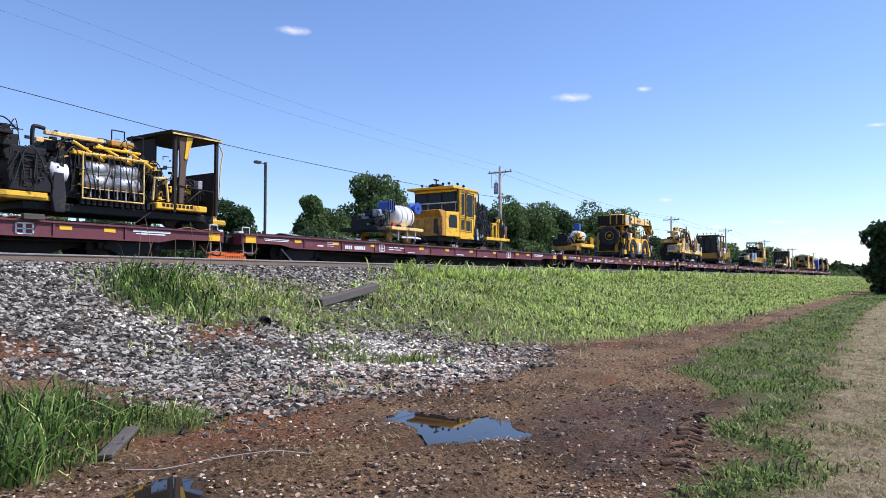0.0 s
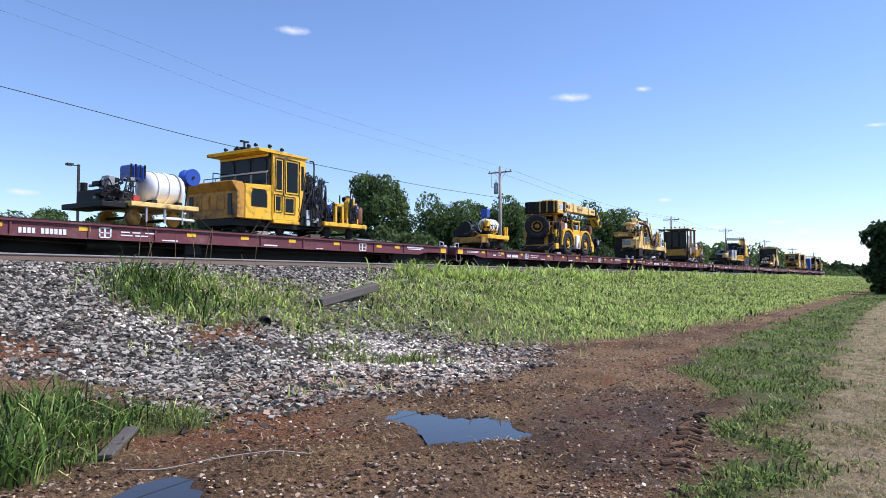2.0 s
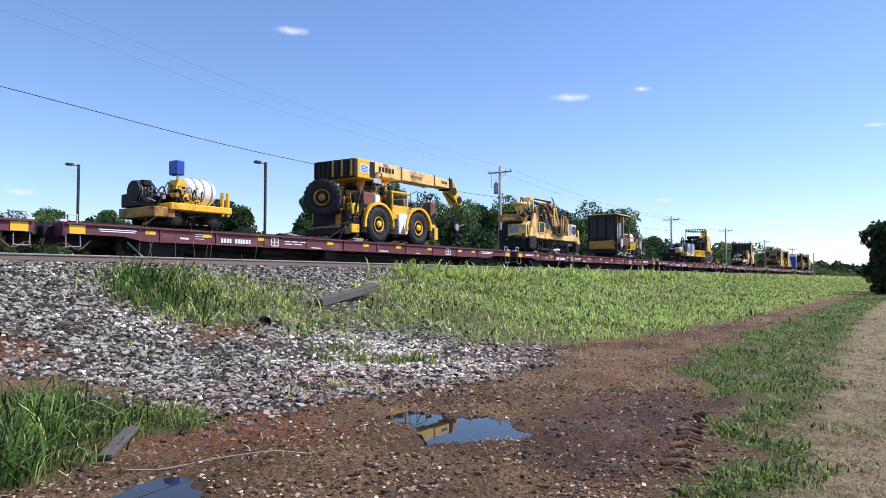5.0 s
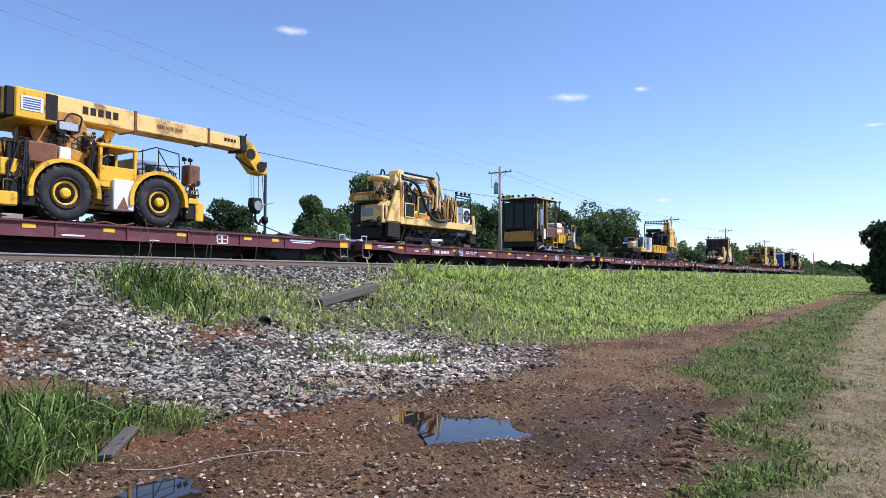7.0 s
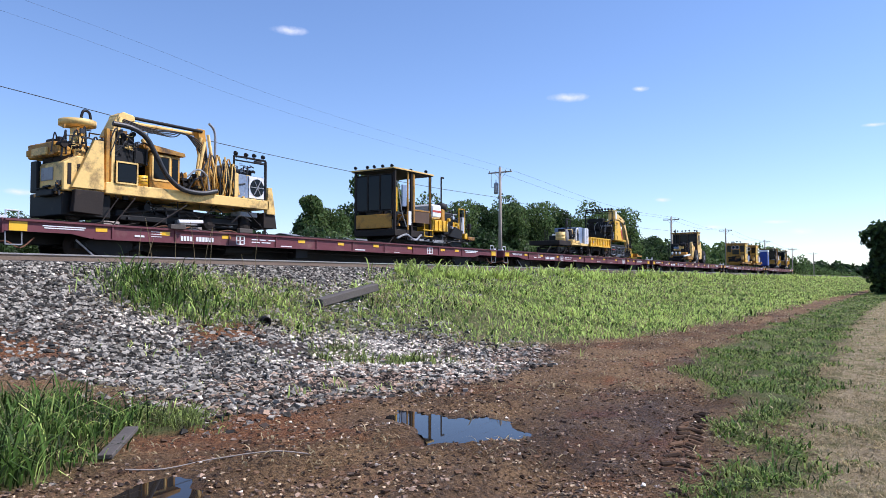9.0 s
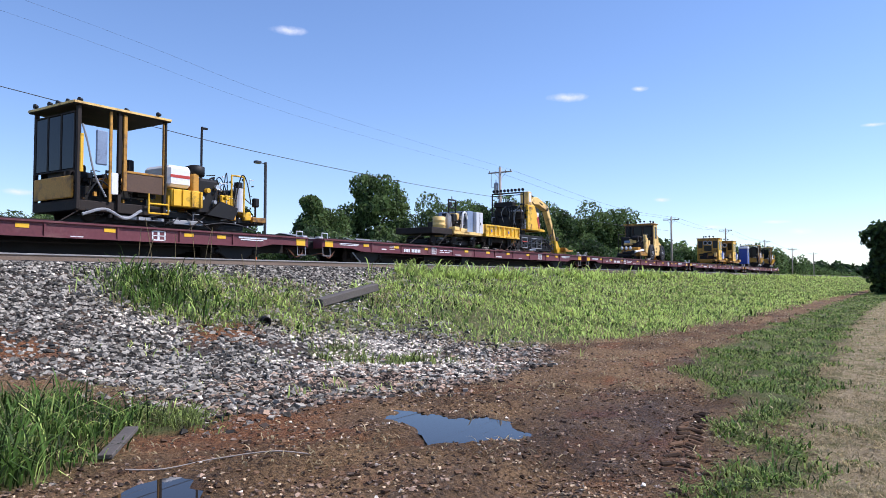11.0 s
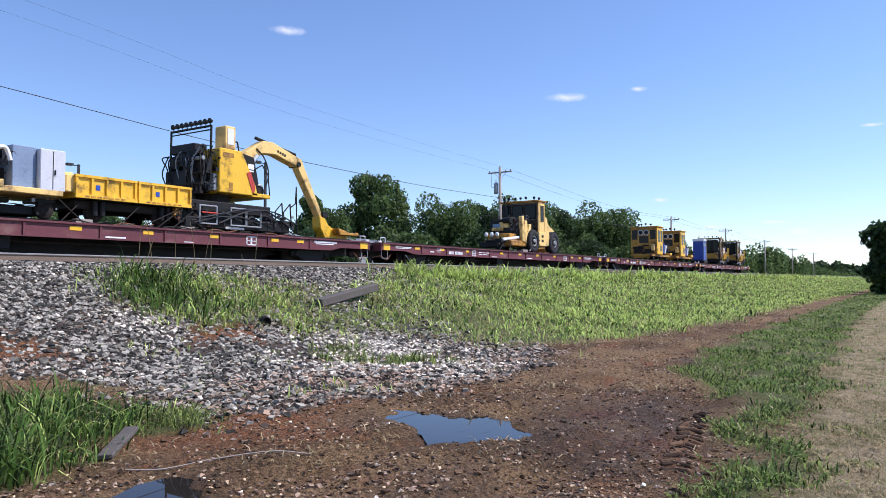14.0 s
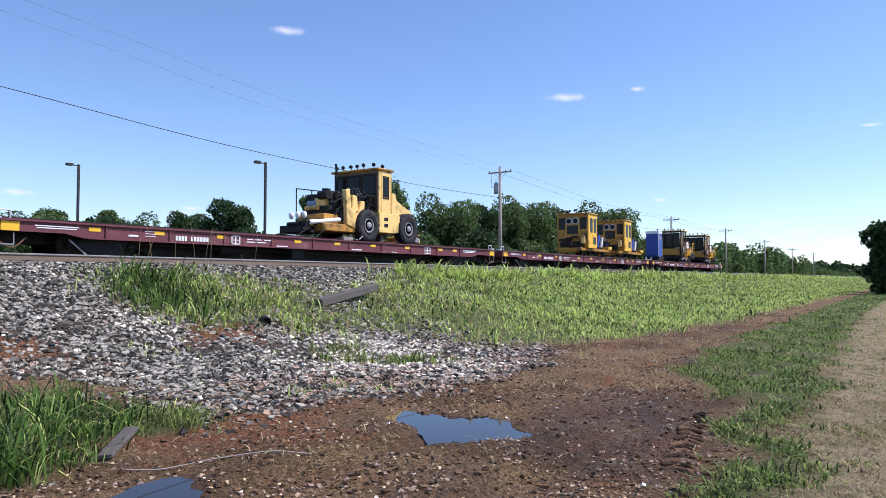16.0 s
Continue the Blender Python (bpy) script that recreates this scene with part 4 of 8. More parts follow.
def flatcar(rel, n):
    e = aboard("flatcar", "long maroon railway flatcar with yellow reflectors and white lettering", "flatcar", rel, "flatcars of the train")
    L = 27.8
    Shape().box(0.25, L - 0.25, -1.42, 1.42, -0.10, -0.015).out("deck_plate", DARK, e, "grimy steel deck plate")
    for d in (-1, 1):
        s = Shape().prism([(0.0, 0.0), (L, 0.0), (L, -0.34), (L - 1.9, -0.34), (L - 2.6, -0.47), (2.6, -0.47), (1.9, -0.34), (0.0, -0.34)], d * 1.46, d * 1.42)
        s.box(0.0, L, min(d * 1.46, d * 1.53), max(d * 1.46, d * 1.53), -0.045, 0.012)
        s.box(2.6, L - 2.6, min(d * 1.46, d * 1.52), max(d * 1.46, d * 1.52), -0.475, -0.44)
        for k in range(10):
            s.box(3.2 + k * 2.3, 3.26 + k * 2.3, min(d * 1.46, d * 1.50), max(d * 1.46, d * 1.50), -0.44, -0.04)
        s.out("side_sill", MAROON, e)
        Shape().box(0.5, L - 0.5, d * 0.75 - 0.035, d * 0.75 + 0.035, -0.014, 0.11).out("deck_rail", DARK, e, "rusty rail fixed along the deck")
    Shape().prism([(0.3, -0.1), (L - 0.3, -0.1), (L - 0.3, -0.62), (L - 5.0, -0.7), (L - 6.0, -1.0), (6.0, -1.0), (5.0, -0.7), (0.3, -0.62)], -0.34, 0.34).out("centre_sill", BLACK, e, "deep black centre sill")
    for k in range(9):
        Shape().prism([(4.6 + k * 2.2, -0.1), (4.75 + k * 2.2, -0.1), (4.75 + k * 2.2, -0.45), (4.6 + k * 2.2, -0.45)], -1.41, 1.41).out("cross_bearer", BLACK, e)
    Shape().cyl((8, -0.9, -0.6), (9.3, -0.9, -0.6), 0.2, 12).out("air_reservoir", BLACK, e)
    Shape().box(11.5, 12.2, -1.2, -0.7, -0.85, -0.4, 0.02).out("brake_valve", BLACK, e)
    Shape().pipe([(3, -1.0, -0.5), (9, -1.0, -0.62), (16, -1.05, -0.62), (24, -1.0, -0.5)], 0.025).out("brake_pipe", DARK, e)
    for x, side in ((0.0, -1), (L, 1)):
        Shape().box(min(x, x + side * 0.06), max(x, x + side * 0.06), -1.45, 1.45, -0.4, 0.02, 0.01).out("end_sill", MAROON, e)
        a, b = (0.12, 0.62) if side < 0 else (L - 0.62, L - 0.12)
        Shape().box(a, b, -1.475, -1.462, -0.33, -0.06).out("end_plate", REFLECT, e, "large yellow reflective end plate")
        Shape().box(x - 0.12, x + 0.12, -1.36, -1.1, 0.02, 0.10, 0.01).pipe([(x - side * 0.1, -1.3, 0.1), (x - side * 0.1, -1.3, 0.26), (x - side * 0.45, -1.3, 0.26), (x - side * 0.45, -1.3, 0.03)], 0.022).out("bridge_plate_stop", GREYWHITE, e, "pale steel deck stop")
        Shape().box(min(x, x + side * 0.4), max(x, x + side * 0.4), -0.95, 0.95, -0.40, -0.07, 0.03).out("end_cushion", BLACK, e, "black end-of-car housing")
        Shape().bend([(x - side * 0.9, -1.3, -0.5), (x - side * 0.5, -1.34, -0.8), (x - side * 0.1, -1.3, -0.62), (x + side * 0.2, -1.0, -0.7)], 0.022, 5).out("brake_rod", RUSTY, e)
        cp = Shape().box(min(x, x + side * 0.42), max(x, x + side * 0.42), -0.12, 0.12, -0.62, -0.36, 0.02)
        cp.cyl((x + side * 0.42, 0, -0.66), (x + side * 0.42, 0, -0.32), 0.14, 10)
        cp.out("coupler", DARK, e)
        Shape().bend([(x, -0.25, -0.45), (x + side * 0.15, -0.3, -0.8), (x + side * 0.45, -0.2, -0.75)], 0.03, 6).out("air_hose", HOSE, e)
        Shape().pipe([(x - side * 0.05, -1.4, -0.36), (x - side * 0.05, -1.42, -0.72), (x - side * 0.5, -1.42, -0.72), (x - side * 0.5, -1.4, -0.36)], 0.018).out("step_iron", GREY, e)
    for x in MARKS:
        Shape().box(x - 0.19, x + 0.19, -1.473, -1.461, -0.23, -0.105).out("reflector", REFLECT, e)
    bars = [(1.05, 2.35, -0.13, -0.16), (1.1, 2.3, -0.19, -0.22), (4.0, 4.35, -0.27, -0.33), (4.6, 5.0, -0.12, -0.14), (4.6, 5.0, -0.2, -0.22), (4.6, 5.0, -0.28, -0.30), *[(5.75 + 0.125 * q, 5.84 + 0.125 * q, -0.22, -0.38) for q in range(4)], *[(6.38 + 0.13 * q, 6.475 + 0.13 * q, -0.22, -0.38) for q in range(6)],
            (8.9, 9.2, -0.18, -0.22), (9.3, 9.6, -0.18, -0.22), (9.75, 10.1, -0.18, -0.22), (8.9, 9.3, -0.28, -0.32), (9.4, 9.85, -0.28, -0.32), (14.9, 15.6, -0.36, -0.41), (10.4, 11.0, -0.38, -0.42), (17.8, 18.2, -0.4, -0.43), (24.2, 25.6, -0.1, -0.17), (24.3, 25.4, -0.2, -0.24)]
    for a, b, z0, z1 in bars:
        Shape().box(a, b, -1.474, -1.461, z1, z0).out("lettering_bar", WHITE, e)
    # small framed marks
    for a, w in ((8.15, 0.42), (20.55, 0.52)):
        s = Shape()
        for p in ((a, a + w, -0.12, -0.08), (a, a + w, -0.42, -0.38), (a, a + 0.05, -0.42, -0.08), (a + w - 0.05, a + w, -0.42, -0.08), (a + w * 0.4, a + w * 0.55, -0.38, -0.12), (a, a + w, -0.27, -0.24)):
            s.box(p[0], p[1], -1.475, -1.461, p[2], p[3])
        s.out("stencil_mark", WHITE, e)["kind"] = "stuff"
    for c in (3.4, L - 3.4):
        truck = Shape().box(c - 0.22, c + 0.22, -1.0, 1.0, -0.78, -0.5, 0.03).out("truck_bolster", BLACK, e)
        for d in (-1, 1):
            y = d * 1.0
            s = Shape().prism([(c - 1.15, -0.55), (c - 0.5, -0.42), (c + 0.5, -0.42), (c + 1.15, -0.55), (c + 1.15, -0.75), (c + 0.75, -0.75), (c + 0.4, -0.95), (c - 0.4, -0.95), (c - 0.75, -0.75), (c - 1.15, -0.75)], y - 0.08, y + 0.08, 0.02)
            for q in (-0.14, 0, 0.14):
                s.cyl((c + q, y - d * 0.0, -0.9), (c + q, y, -0.6), 0.055, 8)
            s.out("side_frame", BLACK, truck)
            for q in (-0.89, 0.89):
                Shape().turned([(0, 0.1), (0.8, 0.12), (1, 0.06)], (c + q, d * 0.9, -0.66), (c + q, d * 1.14, -0.66), 12).out("axle_box", BLACK, truck)
        for q in (-0.89, 0.89):
            wheelset(e, c + q, -0.66)
    Shape().pipe([(2.2, -1.2, -0.5), (2.75, -1.25, -0.98)], 0.03).out("brake_lever", GREY, e)
    return e


for n in range(8):
    flatcar(28.75 * (n - 1), n)


# ---- parts shared by the machines ----
def pane_side(e, x0, x1, z0, z1, y, frame_mat=None, name="window"):
    w = Shape().box(x0, x1, y - 0.012, y + 0.03, z0, z1, 0.03 if min(x1 - x0, z1 - z0) > 0.15 else 0.0).out(name, GLASS, e)
    if frame_mat:
        s = Shape()
        for a, b, c, d in ((x0 - 0.05, x1 + 0.05, z1, z1 + 0.05), (x0 - 0.05, x1 + 0.05, z0 - 0.05, z0), (x0 - 0.05, x0, z0, z1), (x1, x1 + 0.05, z0, z1)):
            s.box(a, b, y - 0.025, y + 0.01, c, d)
        s.out("window_frame", frame_mat, w)
    return w


def pane_end(e, y0, y1, z0, z1, x, frame_mat=None, name="window"):
    w = Shape().box(x - 0.012, x + 0.03, y0, y1, z0, z1, 0.03).out(name, GLASS, e)
    if frame_mat:
        s = Shape()
        for a, b, c, d in ((y0 - 0.04, y1 + 0.04, z1, z1 + 0.04), (y0 - 0.04, y1 + 0.04, z0 - 0.04, z0), (y0 - 0.04, y0, z0, z1), (y1, y1 + 0.04, z0, z1)):
            s.box(x - 0.025, x + 0.01, a, b, c, d)
        s.out("window_frame", frame_mat, w)
    return w


def clutter(e, x0, x1, y0, y1, z0, z1, seed, n=12, main=BLACK, accents=(SILVER,), hoses=8, names=("engine", "fitting", "hydraulic_hose")):
    """Engine and hydraulic gear packed into a box: blocks and drums, bright fittings and hoses."""
    r = random.Random(seed)
    dx, dy, dz = x1 - x0, y1 - y0, z1 - z0

    def lump(k, name, m):
        for _ in range(k):
            s = Shape()
            w, d, h = dx * r.uniform(0.10, 0.3), dy * r.uniform(0.15, 0.4), dz * r.uniform(0.12, 0.4)
            x, y, z = r.uniform(x0, x1 - w), r.uniform(y0, y1 - d), z0 + (dz - h) * r.uniform(0, 1) ** 1.4
            if r.random() < 0.55:
                s.box(x, x + w, y, y + d, z, z + h, min(w, d, h) * 0.12)
            elif r.random() < 0.5:
                s.cyl((x, y, z + h / 2), (x, y + d, z + h / 2), min(w, h) * 0.45, 12)
            else:
                s.cyl((x + w / 2, y + d / 2, z), (x + w / 2, y + d / 2, z + h), min(w, d) * 0.4, 12)
            s.out(name, m, e)

    Shape().box(x0 + dx * 0.06, x1 - dx * 0.06, y0 + dy * 0.2, y1 - dy * 0.1, z0, z0 + dz * 0.5, 0.03).out(names[0], main, e)
    lump(n, names[0], main)
    for m in accents:
        lump(max(2, n // 4), names[1], m)
    # small pipework, valves and brackets in the face of the gear
    for m in (main, accents[0], HOSE):
        s = Shape()
        for _ in range(max(5, n // 2)):
            x, y, z = r.uniform(x0, x1), y0 + dy * r.uniform(-0.02, 0.12), z0 + dz * r.uniform(0.02, 0.98)
            q = r.uniform(0.03, 0.09)
            kind = r.random()
            if kind < 0.35:
                s.box(x, x + q * r.uniform(0.6, 2), y, y + q, z, z + q * r.uniform(0.6, 2))
            elif kind < 0.6:
                s.cyl((x, y - 0.02, z), (x, y + q, z), q * 0.6, 8)
            elif kind < 0.8:
                s.pipe([(x, y, z), (x, y, min(z1, z + q * 4)), (min(x1, x + q * 4), y, min(z1, z + q * 4))], q * 0.22, 5)
            else:
                s.cyl((x, y, z), (min(x1, x + r.uniform(0.1, 0.4)), y, z + r.uniform(-0.1, 0.1)), q * 0.3, 6)
        s.out("pipework", m, e)["kind"] = "stuff"
    for _ in range(hoses):
        a, b = r.uniform(x0, x1), r.uniform(x0, x1)
        y = y0 + dy * r.uniform(0, 0.3) - 0.03
        top = z0 + dz * r.uniform(0.5, 1.05)
        Shape().bend([(a, y, z0 + dz * r.uniform(0.1, 0.6)), ((a * 2 + b) / 3, y - 0.06, top), ((a + 2 * b) / 3, y - 0.06, top - dz * r.uniform(0, 0.2)), (b, y, z0 + dz * r.uniform(0.1, 0.6))], r.uniform(0.014, 0.03), 5, 5).out(names[2], HOSE, e)


def rail_wheels(e, xs, r=0.26, material=DARK):
    for x in xs:
        Shape().cyl((x, -0.8, r + 0.11), (x, 0.8, r + 0.11), 0.05, 8).out("axle", BLACK, e)
        for d in (-1, 1):
            Shape().turned([(0, r * 0.4), (0.15, r * 0.5), (0.2, r * 0.9), (0.3, r), (0.8, r), (0.82, r * 1.1), (1, r * 1.1)], (x, d * 0.86, r + 0.11), (x, d * 0.72, r + 0.11), 18).out("wheel", material, e)


def chains(e, pts):
    for a, b in pts:
        Shape().cyl((a[0], a[1], a[2]), (b[0], b[1], b[2]), 0.019, 6).out("tie_down_chain", DARK, e)


def blocking(e, xs):
    for i, x in enumerate(xs):
        ob = Shape().box(x - 0.28, x + 0.28, -1.15, -0.95, 0.0, 0.16, 0.012).out("timber_block", TIEWOOD if i % 2 else POLEWOOD, e)
        ob.rotation_euler.z = 0.12 * math.sin(x * 7)
        ob.location = (x - x * math.cos(ob.rotation_euler.z) - 1.05 * math.sin(ob.rotation_euler.z), 0, 0)
        Shape().bend([(x - 0.7, -1.25, 0.02), (x - 0.3, -1.3, 0.10), (x + 0.2, -1.28, 0.03), (x + 0.7, -1.3, 0.12)], 0.022, 5, 4).out("slack_chain", RUSTY if i % 2 else DARK, e)


def lamps(e, pts, r=0.07, material=BLACK, name="work_light"):
    for x, y, z in pts:
        Shape().cyl((x, y, z - 0.09), (x, y, z), 0.02, 6).turned([(0, r * 0.6), (0.6, r), (1, r)], (x + 0.06, y, z + r), (x - 0.07, y, z + r), 10).out(name, material, e)


def tyre_wheel(e, x, y, z, r, w, rim_mat, axis=(0, -1, 0), lugs=22):
    """A big tyre with lugs; its rim and hub face along axis."""
    ax = Vector(axis).normalized()
    c = Vector((x, y, z))
    a, b = c - ax * w / 2, c + ax * w / 2
    s = Shape().turned([(0, r * 0.55), (0, r * 0.86), (0.12, r * 0.97), (0.3, r), (0.7, r), (0.88, r * 0.97), (1, r * 0.86), (1, r * 0.58), (0.9, r * 0.54)], a, b, 36)
    rot = (b - a).to_track_quat("Z", "Y").to_matrix()
    for k in range(lugs):
        for side in (-1, 1):
            t = (k + 0.25 * side) * math.tau / lugs
            m = Matrix.Translation(c + rot @ Vector((r * 0.965 * math.cos(t), r * 0.965 * math.sin(t), side * w * 0.24))) @ (rot @ Matrix.Rotation(t, 3, "Z")).to_4x4()
            bmesh.ops.create_cube(s.bm, size=1, matrix=m @ Matrix.Rotation(0.4 * side, 4, "X") @ Matrix.Diagonal((r * 0.045, r * 0.15, w * 0.46, 1)))
    tyre = s.out("tyre", RUBBER, e, "worn black rubber tyre")
    Shape().turned([(-0.1, r * 0.57), (0.03, r * 0.57), (0.04, r * 0.50), (-0.08, r * 0.46), (-0.14, r * 0.44)], b, b + ax * w, 28).out("rim_ring", DARK, tyre)
    Shape().turned([(-0.2, r * 0.46), (-0.06, r * 0.45), (-0.05, r * 0.38), (-0.16, r * 0.33), (-0.18, r * 0.2), (0.0, r * 0.18), (0.03, r * 0.10)], b, b + ax * w, 28).out("rim", rim_mat, tyre)
    s = Shape()
    for k in range(10):
        t = k * math.tau / 10
        p = b - ax * 0.02 + rot @ Vector((r * 0.28 * math.cos(t), r * 0.28 * math.sin(t), 0))
        s.cyl(p - ax * 0.08 * w, p - ax * 0.02 * w, r * 0.022, 6)
    s.out("wheel_nuts", DARK, tyre)
    return tyre


def railing(e, pts, posts, r=0.02, material=BLACK):
    s = Shape().pipe(pts, r)
    for a, b in posts:
        s.cyl(a, b, r, 6)
    s.out("handrail", material, e)


# ---- machine with canopy and cylinders ----
def canopy_machine():
    e = aboard("tamping_machine", "yellow and black track machine with open canopy and silver cylinders", "track machine", -13.0)
    Shape().box(0, 5.9, -1.2, 1.2, 0.62, 0.78, 0.02).box(0, 5.8, -1.24, -1.2, 0.70, 0.84).out("main_frame", YELLOW, e)
    Shape().box(5.2, 12.0, -1.0, 1.0, 0.35, 0.62, 0.03).out("lower_frame", BLACK, e)
    Shape().box(9.43, 11.5, -1.28, 1.2, 0.68, 0.90, 0.03).out("platform", YELLOW, e, "yellow operator platform with black lettering")
    for k in range(8):
        Shape().box(9.65 + k * 0.16, 9.76 + k * 0.16, -1.29, -1.275, 0.77, 0.88).out("lettering_bar", BLACK, e)
    # radiator and engine
    rad = Shape().box(4.7, 5.75, -1.25, 0.9, 1.0, 2.15, 0.03).out("radiator_housing", BLACK, e)
    s = Shape()
    for k in range(9):
        s.box(4.85, 5.6, -1.275, -1.252, 1.15 + k * 0.10, 1.18 + k * 0.10)
    s.out("grille", DARK, rad)
    clutter(e, 0.2, 4.7, -1.15, 1.1, 0.8, 2.3, 3, 18, accents=(YELLOW,), hoses=9)
    Shape().box(3.2, 3.35, -1.2, -1.05, 0.8, 3.3).out("post", YELLOW, e)
    Shape().bend([(5.5, -0.9, 2.1), (5.5, -0.9, 2.75), (5.6, -0.9, 2.85), (5.85, -0.9, 2.82)], 0.06, 8).out("exhaust_pipe", BLACK, e)
    Shape().box(5.75, 7.6, -1.15, -1.0, 2.62, 2.74, 0.02).box(5.75, 6.9, -0.6, -0.5, 2.45, 2.6, 0.02).out("upper_rail", CREAM, e)
    clutter(e, 5.8, 8.8, -1.1, 0.2, 2.2, 2.85, 121, 16, BLACK, accents=(DARK, OCHRE), hoses=10)
    clutter(e, 4.6, 6.0, -1.32, -1.0, 0.85, 2.1, 122, 10, BLACK, accents=(DARK, GREY), hoses=6)
    Shape().box(6.6, 9.2, -1.15, -0.95, 2.16, 2.28, 0.02).box(7.3, 8.9, -1.17, -1.02, 2.42, 2.5, 0.02).box(6.6, 9.2, 0.6, 0.9, 2.2, 2.45, 0.03).out("upper_beam", YELLOW, e)
    Shape().cyl((7.0, -0.6, 2.62), (8.3, -0.6, 2.55), 0.16, 14).out("air_cylinder", BLACK, e)
    Shape().turned([(0, 0.1), (0.15, 0.3), (0.85, 0.3), (1, 0.1)], (5.85, -1.0, 1.55), (6.5, -1.0, 1.5), 16).out("air_tank", WHITE, e)
    for z, y in ((1.78, -1.0), (1.36, -1.05)):
        for k in range(2):
            Shape().turned([(0, 0.1), (0.06, 0.23), (0.94, 0.23), (1, 0.1)], (6.95 + k * 0.98, y, z), (7.88 + k * 0.98, y, z), 18).out("hydraulic_cylinder", SILVER, e, "bright silver cylinder")
    Shape().pipe([(6.85, -1.27, 0.8), (6.85, -1.27, 2.2), (8.95, -1.27, 2.2), (8.95, -1.27, 0.8), (6.85, -1.27, 0.8)], 0.024).pipe([(6.85, -1.27, 1.12), (8.95, -1.27, 1.12)], 0.016).out("guard_rack", CREAM, e, "pale tubular guard rack")
    for k in range(6):
        Shape().cyl((7.15 + k * 0.3, -1.2, 0.85), (7.15 + k * 0.3, -1.2, 1.3), 0.028, 6).out("rod", SILVER, e)
    s = Shape()
    for k in range(14):
        s.cyl((6.9 + k * 0.19, -1.15, 0.62), (6.9 + k * 0.19, -1.15, 0.84), 0.075, 8)
    s.out("roller_row", BLACK, e)
    Shape().prism([(5.95, 1.5), (6.25, 1.5), (6.35, 0.75), (6.3, 0.3), (6.0, 0.3), (5.9, 0.75)], -1.3, -1.15, 0.02).out("tool_arm", RUBBER, e)
    clutter(e, 5.9, 9.5, -0.95, 1.0, 0.7, 2.5, 5, 16, accents=(SILVER, YELLOW), hoses=12)
    clutter(e, 9.0, 10.2, -1.2, 1.0, 0.95, 2.2, 6, 8, accents=(YELLOW,), hoses=6)
    clutter(e, 3.3, 5.3, -1.2, 0.9, 2.15, 2.95, 101, 14, BLACK, accents=(DARK, YELLOW), hoses=6)
    clutter(e, 5.9, 7.0, -1.25, 0.6, 0.8, 2.5, 102, 14, BLACK, accents=(YELLOW, SILVER), hoses=8)
    clutter(e, 8.8, 10.1, -1.25, 0.8, 0.9, 2.5, 103, 14, BLACK, accents=(YELLOW, DARK), hoses=8)
    r = random.Random(8)
    for k in range(9):
        x = 6.95 + k * 0.23
        Shape().bend([(x, -1.22, 2.3), (x + r.uniform(-.08, .08), -1.3, 1.8), (x + r.uniform(-.15, .15), -1.3, 1.2), (x + 0.1, -1.2, 0.8)], 0.022, 5).out("hydraulic_hose", HOSE, e)
    for x0, x1 in ((6.6, 7.6), (7.4, 8.6), (8.3, 9.3)):
        Shape().cyl((x0, -1.1, 2.55), (x1, -1.15, 2.05), 0.05, 8).out("link_arm", YELLOW, e)
    Shape().pipe([(9.3, -1.25, 0.95), (9.35, -1.25, 1.7), (9.8, -1.25, 1.75), (9.9, -1.25, 0.95)], 0.045).out("control_frame", CREAM, e)
    # canopy
    Shape().prism([(9.95, 3.34), (12.05, 3.30), (12.08, 3.38), (11.0, 3.46), (9.9, 3.44)], -1.36, 1.3).out("canopy_roof", DARK, e, "dark brown canopy roof with pale edge")
    Shape().box(9.95, 12.05, -1.385, -1.362, 3.31, 3.36).out("roof_edge", CREAM, e)
    for x, y in ((10.15, -1.22), (11.9, -1.24), (10.15, 1.15), (11.9, 1.15)):
        Shape().box(x - 0.06, x + 0.06, y - 0.06, y + 0.06, 0.6, 3.34, 0.01).out("canopy_post", DARK, e)
    Shape().box(10.08, 10.14, -0.2, 1.15, 1.0, 3.3).out("rear_panel", DARK, e)
    Shape().box(11.86, 11.94, -1.1, 1.15, 0.6, 2.2).out("front_panel", DARK, e)
    Shape().prism([(10.28, 0.95), (10.5, 0.95), (10.62, 2.3), (10.85, 3.3), (10.3, 3.3), (10.35, 2.3)], -1.26, -1.18, 0.01).out("canopy_bracket", DARKBROWN, e, "brown steel canopy bracket")
    Shape().prism([(10.5, 2.5), (10.62, 2.5), (10.85, 3.3), (10.6, 3.3)], -1.29, -1.262).out("brace", YELLOW, e)
    clutter(e, 10.2, 11.7, -0.9, 0.6, 0.9, 1.9, 123, 14, BLACK, accents=(DARK, YELLOW), hoses=8)
    Shape().box(10.7, 11.2, -0.5, 0.1, 0.95, 1.4, 0.04).box(11.1, 11.22, -0.5, 0.1, 1.4, 2.0, 0.03).out("seat", BLACK, e)
    Shape().box(11.3, 11.5, -1.0, -0.75, 1.55, 1.85, 0.02).out("control_box", GREY, e)
    railing(e, [(8.0, -0.9, 2.5), (8.0, -0.9, 3.15), (8.45, -0.9, 3.15), (8.45, -0.9, 2.5)], [])
    railing(e, [(8.7, -0.9, 2.45), (8.7, -0.9, 3.05), (9.15, -0.9, 3.05), (9.15, -0.9, 2.45)], [])
    railing(e, [(12.0, -1.3, 1.2), (12.05, -1.3, 2.4), (12.15, -1.3, 2.9), (12.0, -1.3, 3.2)], [], 0.025, CREAM)
